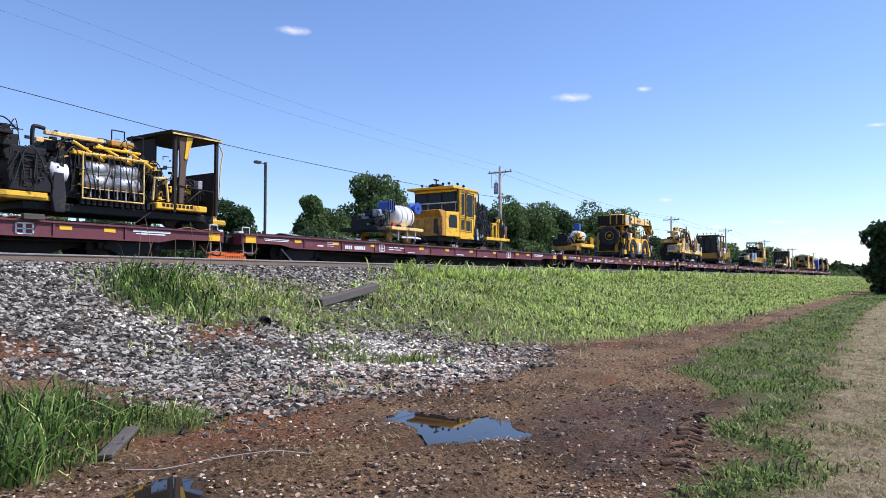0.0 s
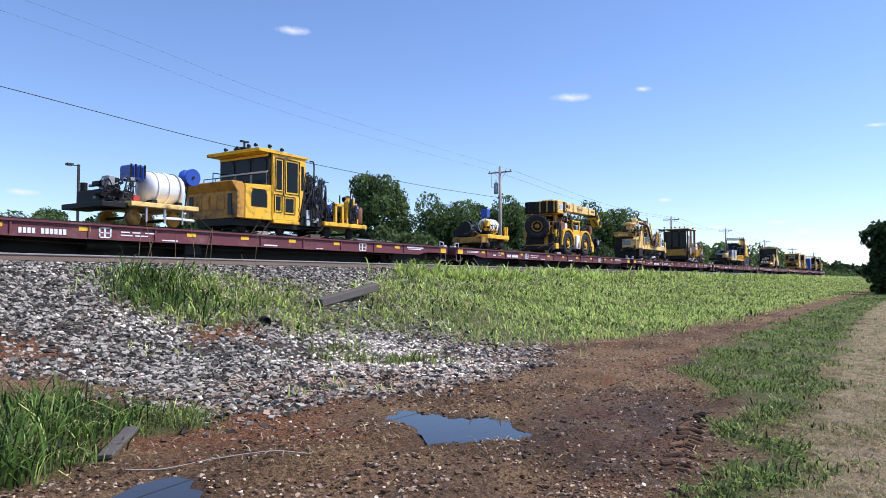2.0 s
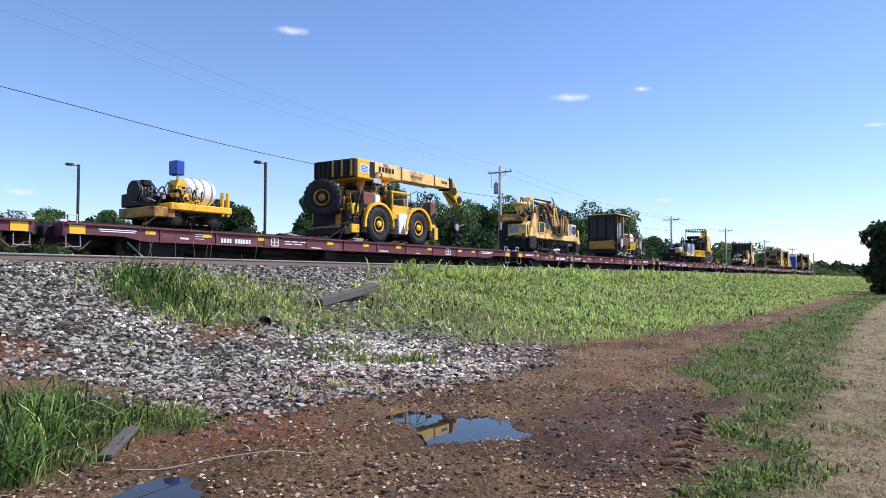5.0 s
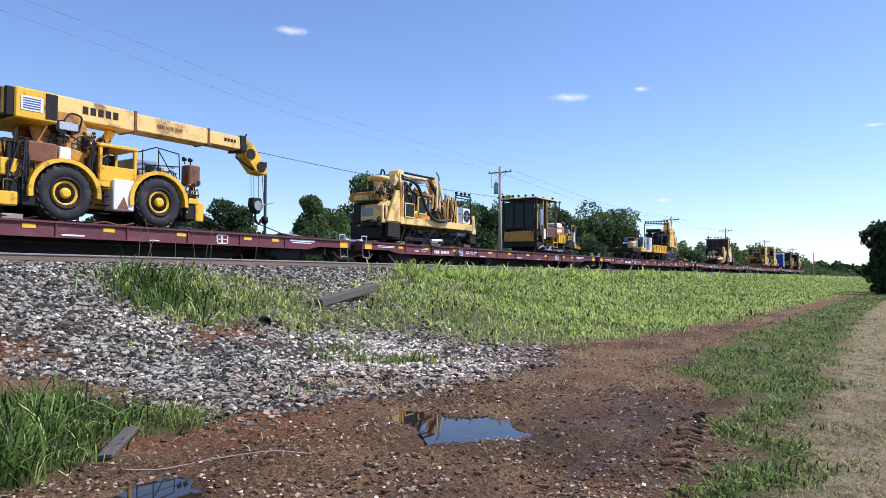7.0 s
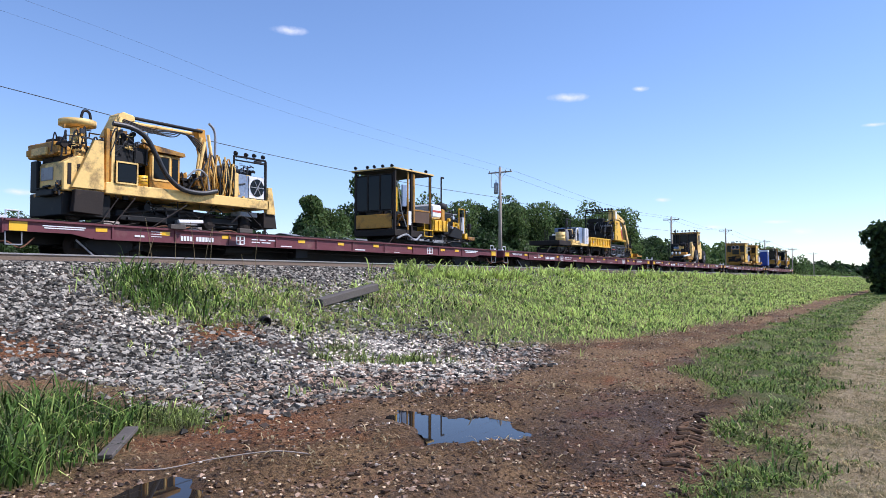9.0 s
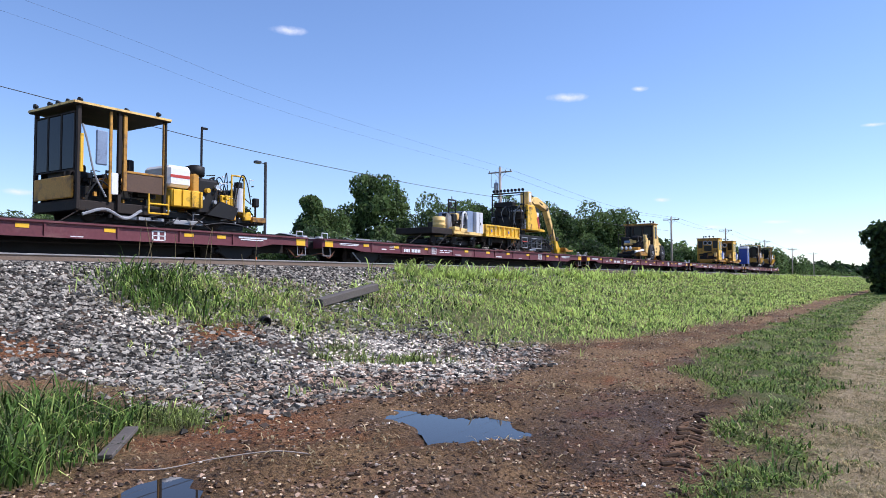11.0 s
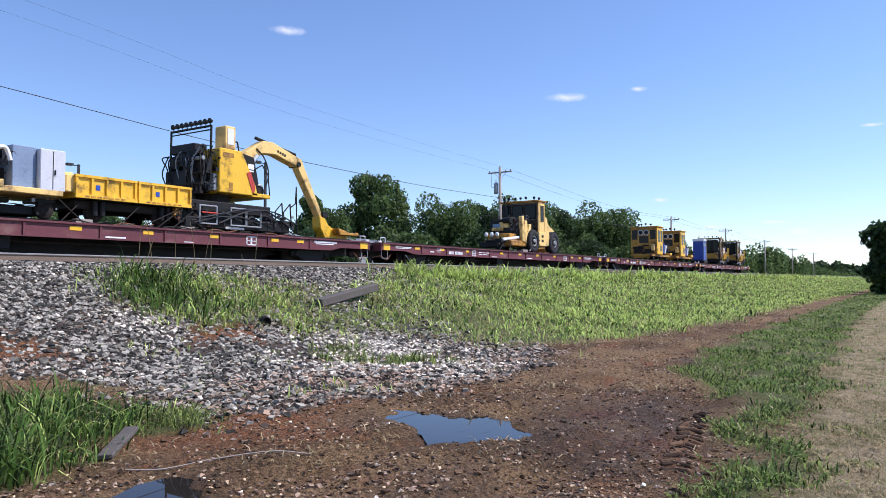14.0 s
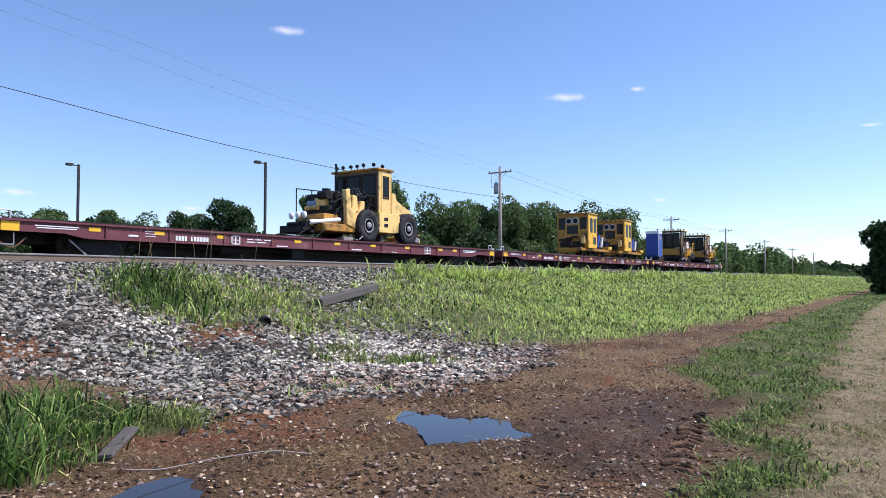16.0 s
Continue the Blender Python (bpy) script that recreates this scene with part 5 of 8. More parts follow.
    railing(e, [(10.3, -1.28, 1.55), (11.8, -1.28, 1.45)], [((10.3, -1.28, 0.9), (10.3, -1.28, 1.55)), ((11.1, -1.28, 0.9), (11.1, -1.28, 1.5))])
    Shape().box(12.1, 12.75, -0.8, 0.4, 0.3, 0.5, 0.04).prism([(12.1, 0.5), (12.4, 0.5), (12.2, 0.75), (12.1, 0.75)], -0.7, 0.3).out("drawbar", YELLOW, e)
    lamps(e, [(12.35, -0.7, 0.62)], 0.12, WHITE, "headlight")
    rail_wheels(e, (1.2, 3.2, 10.3, 11.6), 0.3)
    blocking(e, (1.8, 5.2, 8.4, 11.0))
    chains(e, [((9.4, -1.1, 0.6), (8.4, -1.4, 0.0)), ((3.0, -1.1, 0.6), (2.0, -1.4, 0.0)), ((11.0, -1.1, 0.6), (12.0, -1.4, 0.0))])


# ---- cart with white tank ----
def tank_cart():
    e = aboard("tank_cart", "rail cart with white ribbed tank and blue hose reels", "rail cart", 8.25)
    Shape().box(1.1, 3.75, -1.3, 1.3, 0.70, 0.86, 0.02).out("bed", CREAM, e)
    Shape().box(0.2, 1.15, -1.1, 1.3, 0.62, 0.8, 0.02).out("drawbar_deck", BLACK, e)
    tank = Shape().turned([(0, 0.12), (0.03, 0.36), (0.10, 0.52), (0.18, 0.56), (0.82, 0.56), (0.90, 0.52), (0.97, 0.36), (1, 0.12)], (1.95, -0.45, 1.45), (3.55, -0.45, 1.45), 28).out("tank", WHITE, e, "white plastic tank")
    for f in (2.32, 2.75, 3.18):
        Shape().turned([(0, 0.57), (0.1, 0.595), (0.9, 0.595), (1, 0.57)], (f - 0.03, -0.45, 1.45), (f + 0.03, -0.45, 1.45), 28).out("tank_band", WHITE if f != 3.18 else GREY, tank)
    for x in (2.2, 3.2):
        Shape().prism([(x - 0.1, 0.86), (x + 0.1, 0.86), (x + 0.1, 1.0), (x - 0.1, 1.0)], -0.95, 0.05).out("tank_saddle", BLACK, e)
    Shape().box(1.4, 1.95, -0.8, -0.1, 1.62, 2.15, 0.05).out("hose_box", BLUE, e, "blue steel hose reel box")
    s = Shape()
    for k in range(4):
        s.cyl((1.35 + k * 0.17, -0.87, 1.7), (1.35 + k * 0.17, -0.87, 2.15), 0.03, 6)
    s.out("slat", BLACK, e)
    reel = Shape().turned([(0, 0.31), (0.12, 0.31), (0.14, 0.16), (0.86, 0.16), (0.88, 0.31), (1, 0.31)], (3.75, -0.95, 1.95), (3.75, -0.5, 1.95), 22).out("reel", BLUE, e, "blue hose reel")
    Shape().cyl((3.75, -1.0, 1.95), (3.75, -0.45, 1.95), 0.05, 8).out("hub", DARK, reel)
    Shape().cyl((3.6, -0.7, 0.86), (3.72, -0.7, 1.9), 0.03, 6).out("reel_post", BLACK, e)
    clutter(e, 0.3, 1.7, -1.0, 0.9, 0.75, 1.7, 7, 20, accents=(GREY, DARK), hoses=10)
    Shape().cyl((1.32, -1.25, 0.95), (1.32, -1.15, 0.95), 0.12, 12).out("gauge", RED, e)
    rail_wheels(e, (1.5, 3.05), 0.26, OCHRE)
    Shape().pipe([(2.0, -1.2, 0.35), (2.9, -1.2, 0.38), (3.6, -1.2, 0.36)], 0.05).out("drain_line", WHITE, e)
    for x in (1.7, 2.4, 3.1):
        Shape().box(x - 0.03, x + 0.03, -1.25, -1.19, 0.2, 0.7).out("stake", GREY, e)
    chains(e, [((1.2, -1.2, 0.6), (0.6, -1.4, 0.0)), ((3.6, -1.2, 0.6), (4.3, -1.4, 0.0))])


# ---- yellow machine with tall cab and blunt nose ----
def cab_machine():
    e = aboard("spiking_machine", "bright yellow rail spiking machine with tall glazed cab", "track machine", 13.37)
    # Ochre on nose and panels: grime plus painted shade of the unlit end
    Shape().prism([(0.35, 0.62), (0.35, 1.65), (0.08, 1.98), (0.12, 2.02), (0.62, 2.0), (0.72, 1.85), (0.72, 0.62)], -1.28, 1.75, 0.015).out("nose", OCHRE, e, "blunt grimy yellow nose housing, darkened as its shaded end")
    Shape().prism([(0.72, 0.62), (0.72, 1.95), (2.1, 2.02), (2.1, 0.62)], -1.3, 1.75, 0.02).out("body", YELLOW, e)
    for y0, y1 in ((-1.0, -0.75), (-0.6, -0.22), (-0.14, 0.24), (0.32, 0.7), (0.78, 1.1), (1.3, 1.55)):
        Shape().box(0.325, 0.352, y0, y1, 0.95 if y1 - y0 > 0.3 else 0.75, 1.55, 0.02).out("nose_panel", OCHRE if y1 - y0 > 0.3 else GLASS, e)
    pane_side(e, 1.05, 1.8, 1.12, 1.78, -1.3)
    Shape().box(1.02, 1.83, -1.325, -1.3, 1.80, 1.84).out("drip_rail", YELLOW, e)
    cab = Shape().prism([(2.1, 0.66), (2.1, 3.30), (3.95, 3.30), (3.95, 2.4), (3.55, 0.66)], -1.3, 1.7, 0.02).out("cab", YELLOW, e)
    Shape().prism([(1.35, 3.30), (4.05, 3.28), (4.05, 3.36), (2.0, 3.44), (1.3, 3.42)], -1.36, 1.78, 0.01).out("cab_roof", YELLOW, e)
    Shape().box(1.95, 2.1, -1.22, 1.68, 2.0, 3.3).out("windscreen_frame", BLACK, cab)
    for y0, y1 in ((-1.12, -0.3), (-0.18, 0.68), (0.8, 1.6)):
        arch = Shape()
        pts = [(y0, 2.62), (y1, 2.62), (y1, 2.95), (y1 - 0.12, 3.1), ((y0 + y1) / 2, 3.15), (y0 + 0.12, 3.1), (y0, 2.95)]
        near_ring, far_ring = [[arch.bm.verts.new((q, y, z)) for y, z in pts] for q in (1.925, 1.96)]
        arch.bm.faces.new(near_ring)
        arch.bm.faces.new(far_ring[::-1])
        for k in range(len(pts)):
            arch.bm.faces.new((near_ring[k], far_ring[k], far_ring[(k + 1) % len(pts)], near_ring[(k + 1) % len(pts)]))
        arch.out("window", GLASS, cab)
        pane_end(cab, y0, y1, 2.08, 2.52, 1.945, GREY)
    Shape().box(1.90, 1.94, -1.22, 1.68, 3.17, 3.28, 0.01).out("windscreen_visor", YELLOW, cab)
    Shape().box(1.90, 1.94, -1.22, 1.68, 2.54, 2.60, 0.01).out("windscreen_rail", GREYWHITE, cab)
    Shape().prism([(1.02, 1.1), (1.02, 1.62), (1.12, 1.80), (1.72, 1.80), (1.83, 1.62), (1.83, 1.1)], -1.307, -1.298).out("window_surround", BLACK, e)
    for x0, x1, z0, z1 in ((2.24, 2.66, 1.82, 3.12), (2.81, 3.54, 1.76, 3.12), (2.74, 3.32, 0.94, 1.62), (2.22, 2.60, 0.98, 1.66)):
        trim = Shape()
        for p in ((x0, x1, z1, z1 + 0.025), (x0, x1, z0 - 0.025, z0), (x0 - 0.025, x0, z0, z1), (x1, x1 + 0.025, z0, z1)):
            trim.box(p[0], p[1], -1.322, -1.3, p[2], p[3])
        trim.out("window_gasket", BLACK, cab)
    for z in (0.8, 1.1, 1.7, 2.6):
        Shape().box(3.52, 3.6, -1.33, -1.3, z, z + 0.12, 0.01).out("door_hinge", OCHRE, cab)
    Shape().cyl((2.1, -1.36, 0.8), (2.1, -1.36, 2.9), 0.018, 6).out("grab_rail", YELLOW, e)
    Shape().box(2.2, 3.3, -1.315, -1.3, 3.16, 3.24).out("name_strip", OCHRE, cab)
    Shape().pipe([(1.15, -1.2, 2.0), (1.15, -1.2, 2.35), (1.15, 1.7, 2.35), (1.15, 1.7, 2.0)], 0.02).out("front_rail", BLACK, e)
    for y in (-0.8, 0.2, 1.0):
        Shape().cyl((1.15, y, 2.0), (1.15, y, 2.35), 0.016, 6).out("rail_post", BLACK, e)
    pane_side(cab, 2.28, 2.62, 1.86, 3.08, -1.3)
    pane_side(cab, 2.85, 3.5, 1.80, 3.08, -1.3)
    pane_side(cab, 3.66, 3.85, 1.95, 3.0, -1.3)
    pane_side(cab, 2.26, 2.56, 1.02, 1.62, -1.3)
    pane_side(cab, 2.78, 3.28, 0.98, 1.58, -1.3)
    Shape().box(2.72, 2.735, -1.312, -1.298, 0.75, 3.15).box(3.58, 3.595, -1.312, -1.298, 0.75, 3.15).out("door_seam", BLACK, cab)
    Shape().box(2.66, 2.71, -1.34, -1.3, 1.65, 1.8, 0.01).out("door_handle", BLACK, cab)
    Shape().box(2.15, 3.6, -1.32, 1.3, 0.52, 0.66, 0.02).out("step_skirt", YELLOW, e)
    railing(e, [(1.2, 1.2, 2.0), (1.2, 1.2, 2.6), (1.9, 1.2, 2.6)], [])
    Shape().box(1.6, 2.2, -0.2, 0.5, 3.44, 3.62, 0.05).cyl((1.5, 0.15, 3.52), (2.3, 0.15, 3.52), 0.12, 12).cyl((1.9, 0.15, 3.6), (1.9, 0.15, 3.85), 0.04, 8).box(1.7, 2.1, 0.1, 0.2, 3.85, 3.92).out("roof_horn", BLACK, e)
    lamps(e, [(1.5, -1.0, 3.5), (1.5, -0.6, 3.5), (1.6, 0.9, 3.5), (2.0, -1.25, 3.5), (2.7, -1.2, 3.46)], 0.07)
    Shape().box(0.4, 4.0, -1.0, 1.0, 0.35, 0.62).out("frame", BLACK, e)
    clutter(e, 3.65, 5.6, -1.2, 1.0, 0.4, 2.5, 9, 34, accents=(BLUE, DARK), hoses=22)
    Shape().box(4.2, 4.75, -0.7, -0.1, 2.2, 2.75, 0.04).out("oil_tank", BLACK, e)
    Shape().bend([(4.9, -0.8, 1.4), (4.95, -0.8, 3.0), (4.9, -0.8, 3.35), (4.7, -0.8, 3.36)], 0.035, 6).out("exhaust_pipe", BLACK, e)
    clutter(e, 3.7, 5.2, -1.25, -0.6, 0.5, 2.6, 131, 16, BLACK, accents=(DARK, SILVER), hoses=16)
    clutter(e, 4.1, 5.1, -0.9, 0.4, 2.2, 2.75, 132, 10, BLACK, accents=(DARK,), hoses=6)
    clutter(e, 5.4, 6.7, -1.15, 0.9, 0.7, 1.8, 10, 16, accents=(BLUE, DARK), hoses=10)
    Shape().box(5.15, 8.0, -1.25, 1.1, 0.60, 0.78, 0.02).out("rear_deck", YELLOW, e)
    for x in (5.9, 6.35):
        Shape().box(x - 0.06, x + 0.06, -1.25, -1.1, 0.78, 1.6, 0.01).out("post", YELLOW, e)
    Shape().box(5.84, 6.41, -1.25, -1.1, 1.5, 1.64, 0.02).out("cross_bar", YELLOW, e)
    Shape().prism([(6.65, 0.78), (6.65, 1.75), (6.85, 1.95), (7.1, 1.95), (7.3, 1.7), (7.3, 0.78), (7.15, 0.78), (7.15, 1.6), (7.0, 1.75), (6.9, 1.7), (6.82, 1.55), (6.82, 0.78)], -1.2, -1.0, 0.01).out("work_head_arch", YELLOW, e)
    Shape().cyl((6.98, -1.0, 0.85), (6.98, -1.0, 1.6), 0.1, 12).cyl((6.9, -0.8, 1.9), (7.2, -0.8, 2.0), 0.13, 12).out("ram", BLACK, e)
    Shape().turned([(0, 0.2), (0.1, 0.28), (0.9, 0.28), (1, 0.2)], (7.65, -0.9, 0.8), (7.65, -0.9, 1.6), 16).out("lubricant_drum", RUSTY, e, "rusty red drum")
    clutter(e, 6.7, 7.4, -1.3, -0.9, 0.8, 2.1, 133, 8, BLACK, accents=(DARK, BLUE), hoses=6)
    Shape().box(7.35, 7.45, -1.2, -0.6, 0.8, 1.7, 0.01).out("post", YELLOW, e)
    Shape().cyl((7.4, -0.1, 0.8), (7.4, -0.1, 2.2), 0.03, 8).out("signal_mast", BLACK, e)
    Shape().cyl((7.6, -1.15, 0.8), (7.6, -1.15, 2.4), 0.018, 6).out("aerial", BLACK, e)
    clutter(e, 6.4, 7.9, -0.6, 0.9, 0.78, 1.5, 12, 7, accents=(YELLOW,), hoses=4)
    rail_wheels(e, (1.0, 3.0, 5.8, 7.3), 0.24)
    blocking(e, (1.6, 4.4, 6.6))
    chains(e, [((1.6, -1.2, 0.6), (0.9, -1.4, 0.0)), ((2.2, -1.2, 0.7), (1.4, -1.45, 0.05)), ((1.3, -1.25, 0.6), (2.2, -1.45, -0.1)), ((5.3, -1.2, 0.65), (4.2, -1.4, 0.0)), ((7.8, -1.1, 0.6), (8.6, -1.4, 0.0))])


# ---- small machine with tank ----
def small_machine():
    e = aboard("tie_plate_cart", "small yellow rail cart with engine and white tank", "rail cart", 31.58)
    Shape().box(0.35, 1.2, -1.15, 0.9, 0.42, 0.78, 0.03).out("rear_bumper", OCHRE, e, "rusty brown bumper plate")
    Shape().box(0.95, 3.6, -1.25, 1.1, 0.70, 0.95, 0.03).out("frame", YELLOW, e)
    clutter(e, 1.1, 3.5, -1.0, 0.9, 0.2, 0.72, 105, 10, BLACK, accents=(OCHRE,), hoses=3, names=("running_gear", "fitting", "air_line"))
    clutter(e, 1.2, 2.2, -1.25, -0.3, 0.95, 1.6, 106, 8, BLACK, accents=(YELLOW,), hoses=5)
    clutter(e, 0.3, 1.7, -0.8, 1.0, 0.82, 1.75, 14, 12, accents=(GREY,), hoses=6)
    Shape().cyl((0.25, -0.1, 1.35), (0.9, -0.1, 1.35), 0.36, 20).out("air_filter", BLACK, e)
    for k in range(4):
        Shape().turned([(0, 0.38), (1, 0.38)], (0.35 + k * 0.13, -0.1, 1.35), (0.38 + k * 0.13, -0.1, 1.35), 20).out("cooling_ring", GREY, e)
    Shape().box(1.45, 2.0, -1.15, -0.3, 0.95, 1.3, 0.03).prism([(1.3, 1.45), (1.75, 1.45), (1.65, 1.8), (1.4, 1.8)], -1.0, -0.5).out("hopper", YELLOW, e)
    Shape().turned([(0, 0.15), (0.06, 0.42), (0.16, 0.5), (0.84, 0.5), (0.94, 0.42), (1, 0.15)], (1.95, -0.3, 1.5), (3.35, -0.3, 1.5), 24).out("tank", WHITE, e)
    for x in (2.3, 2.65, 3.0):
        Shape().turned([(0, 0.51), (1, 0.51)], (x, -0.3, 1.5), (x + 0.06, -0.3, 1.5), 24).out("tank_strap", GREY, e)
    Shape().cyl((1.55, -0.75, 1.4), (1.55, -0.75, 2.1), 0.04, 8).out("post", YELLOW, e)
    Shape().box(1.35, 1.72, -0.95, -0.5, 1.98, 2.5, 0.04).out("hose_box", BLUE, e, "blue box on a post")
    for x in (3.45, 3.2):
        Shape().box(x - 0.05, x + 0.05, -1.22, -1.1, 0.6, 1.5, 0.01).out("upright", YELLOW, e)
    for x in (1.27, 2.94):
        Shape().turned([(0, 0.1), (0.2, 0.2), (0.3, 0.32), (0.8, 0.32), (1, 0.36)], (x, -1.1, 0.45), (x, -0.9, 0.45), 18).out("wheel", DARK, e)
        Shape().turned([(0, 0.1), (0.2, 0.2), (0.3, 0.32), (0.8, 0.32), (1, 0.36)], (x, 1.1, 0.45), (x, 0.9, 0.45), 18).out("wheel", DARK, e)
    chains(e, [((0.6, -1.1, 0.5), (-0.3, -1.4, 0)), ((3.4, -1.2, 0.6), (4.4, -1.4, 0.0))])


# ---- mobile crane ----
def crane():
    e = aboard("mobile_crane", "weathered yellow rough-terrain crane with folded telescopic boom", "crane", 40.72)
    for x in (3.08, 6.28):
        for d in (-1, 1):
            tyre_wheel(e, x, d * 1.08, 0.88, 0.86, 0.62, YELLOW, (0, d, 0))
        Shape().cyl((x, -0.8, 0.88), (x, 0.8, 0.88), 0.2, 10).out("axle", BLACK, e)
    tyre_wheel(e, 0.55, -0.15, 1.98, 0.86, 0.62, OCHRE, (-0.9, -0.43, 0))
    Shape().box(1.0, 7.9, -0.75, 0.75, 0.55, 1.25, 0.04).out("chassis", OCHRE, e)
    # rear body
    Shape().prism([(1.2, 0.85), (1.2, 2.35), (2.7, 2.45), (4.1, 2.3), (4.1, 1.25), (2.0, 1.25), (2.0, 0.85)], -0.78, 1.2, 0.03).out("engine_housing", OCHRE, e)
    Shape().box(1.25, 1.95, -1.25, -0.78, 1.25, 1.75, 0.03).box(1.2, 1.75, -1.28, -0.8, 0.4, 0.8, 0.03).out("rear_step", YELLOW, e)
    Shape().box(1.85, 2.35, -1.3, -0.8, 0.42, 1.05, 0.03).out("battery_box", BLACK, e)
    Shape().box(2.0, 2.9, -1.22, -0.79, 1.72, 2.35, 0.05).out("muffler", RUSTY, e, "rusty brown muffler")
    clutter(e, 1.3, 2.2, -1.3, -0.9, 0.45, 2.3, 161, 12, BLACK, accents=(OCHRE, DARK), hoses=8)
    clutter(e, 3.9, 4.7, -1.15, -0.6, 1.3, 2.9, 162, 10, BLACK, accents=(OCHRE, DARK), hoses=6)
    clutter(e, 7.1, 8.0, -1.25, -0.7, 0.5, 1.7, 163, 10, BLACK, accents=(YELLOW, DARK), hoses=5)
    Shape().box(2.95, 3.3, -1.22, -0.8, 1.9, 2.3, 0.02).out("cabinet", WHITE, e)
    clutter(e, 0.95, 1.6, -0.9, 1.1, 0.7, 2.5, 15, 12, DARK, accents=(OCHRE, RED), hoses=8)
    Shape().box(0.75, 1.15, -1.25, 1.25, 0.3, 0.62, 0.03).out("rear_bumper", DARK, e)
    # mudguards
    for x in (3.08, 6.28):
        outer = [(x + 1.12 * math.cos(a), 0.88 + 1.05 * math.sin(a)) for a in (math.radians(q) for q in range(-5, 191, 15))]
        inner = [(x + 0.98 * math.cos(a), 0.88 + 0.93 * math.sin(a)) for a in (math.radians(q) for q in range(190, -6, -15))]
        for y0, y1 in ((-1.42, -0.75), (0.75, 1.42)):
            Shape().prism(outer + inner, y0, y1).out("mudguard", YELLOW, e)
    Shape().box(4.15, 5.4, -1.25, 1.2, 1.15, 1.45, 0.03).out("side_deck", YELLOW, e)
    for k in range(4):
        Shape().box(4.15, 4.5, -1.38, -1.05, 0.35 + k * 0.28, 0.38 + k * 0.28).out("step", BLACK, e)
    Shape().box(4.62, 5.35, -1.36, -0.8, 0.5, 1.5, 0.03).out("tool_box", WHITE, e, "white tool box streaked with rust")
    Shape().prism([(4.75, 0.55), (5.15, 0.55), (4.98, 0.95)], -1.375, -1.361).out("rust_patch", RUSTY, e)
    # cab
    for x, y in ((4.25, -1.2), (5.45, -1.2), (4.25, -0.1), (5.45, -0.1)):
        Shape().box(x - 0.05, x + 0.05, y - 0.05, y + 0.05, 1.45, 2.55, 0.01).out("cab_post", YELLOW, e)
    Shape().box(4.15, 5.55, -1.28, 0.0, 2.5, 2.6, 0.02).out("cab_roof", YELLOW, e)
    # Black sheet stands in for the shaded interior of the cab
    Shape().box(4.3, 5.4, -0.12, -0.06, 1.5, 2.45).out("cab_back", BLACK, e)
    Shape().box(4.5, 4.95, -0.9, -0.4, 1.45, 1.75, 0.05).box(4.42, 4.55, -0.9, -0.4, 1.7, 2.3, 0.04).out("seat", RED, e)
    Shape().box(4.2, 5.5, -1.26, -1.2, 1.4, 1.9, 0.02).out("cab_side_panel", YELLOW, e)
    railing(e, [(5.55, -1.25, 2.5), (6.2, -1.25, 2.75), (7.1, -1.25, 2.65), (7.15, -1.25, 1.75)], [((5.7, -1.25, 1.6), (5.7, -1.25, 2.6)), ((6.3, -1.25, 1.9), (6.3, -1.25, 2.7)), ((5.7, -1.25, 2.1), (7.1, -1.25, 2.2)), ((6.3, -1.25, 2.65), (6.9, -1.25, 1.8))])
    Shape().box(5.6, 6.5, -0.9, 0.9, 1.5, 2.35, 0.04).out("front_housing", BLUEGREY, e)
    Shape().box(5.5, 7.4, -1.1, 1.2, 1.25, 1.52, 0.04).out("front_deck", OCHRE, e)
    clutter(e, 6.6, 7.6, -1.1, 0.9, 1.2, 2.1, 17, 8, accents=(OCHRE,), hoses=5)
    Shape().box(7.55, 8.05, -1.2, -0.75, 1.62, 2.35, 0.04).out("front_muffler", RUSTY, e, "rusty exhaust box")
    lamps(e, [(7.45, -1.1, 2.45), (7.7, -1.1, 2.45)], 0.08)
    Shape().box(7.4, 8.1, -1.25, 1.25, 0.38, 0.95, 0.04).out("front_bumper", DARK, e)
    Shape().box(7.35, 7.9, -1.3, -0.9, 0.95, 1.15, 0.02).box(7.8, 8.15, -1.28, -1.0, 0.35, 1.0, 0.02).out("front_step", YELLOW, e)
    clutter(e, 4.05, 5.6, -0.8, 0.9, 0.5, 1.2, 91, 10, BLACK, accents=(DARK,), hoses=3)
    clutter(e, 2.6, 4.4, -0.95, 0.9, 2.2, 2.95, 92, 12, BLACK, accents=(SILVER, OCHRE), hoses=8)
    clutter(e, 5.7, 7.0, -1.1, 0.9, 1.5, 2.2, 93, 10, BLACK, accents=(BLUEGREY, OCHRE), hoses=4)
    clutter(e, 1.0, 2.1, -1.2, -0.75, 0.5, 2.4, 94, 10, DARK, accents=(BLACK, YELLOW), hoses=5)
    # turret, counterweight and boom
    Shape().prism([(2.6, 2.3), (4.9, 2.0), (4.9, 2.3), (4.2, 3.0), (3.9, 3.5), (2.9, 3.5), (2.4, 2.9)], -0.62, -0.45, 0.02).out("turret_plate", OCHRE, e)
    Shape().prism([(2.6, 2.3), (4.9, 2.0), (4.9, 2.3), (4.2, 3.0), (3.9, 3.5), (2.9, 3.5), (2.4, 2.9)], 0.45, 0.62, 0.02).out("turret_plate", OCHRE, e)
    Shape().cyl((3.6, 0, 1.9), (3.6, 0, 2.35), 0.75, 24).out("slew_ring", BLACK, e)
    Shape().cyl((4.7, 0, 2.2), (5.3, 0, 3.25), 0.16, 14).out("lift_ram", YELLOW, e)
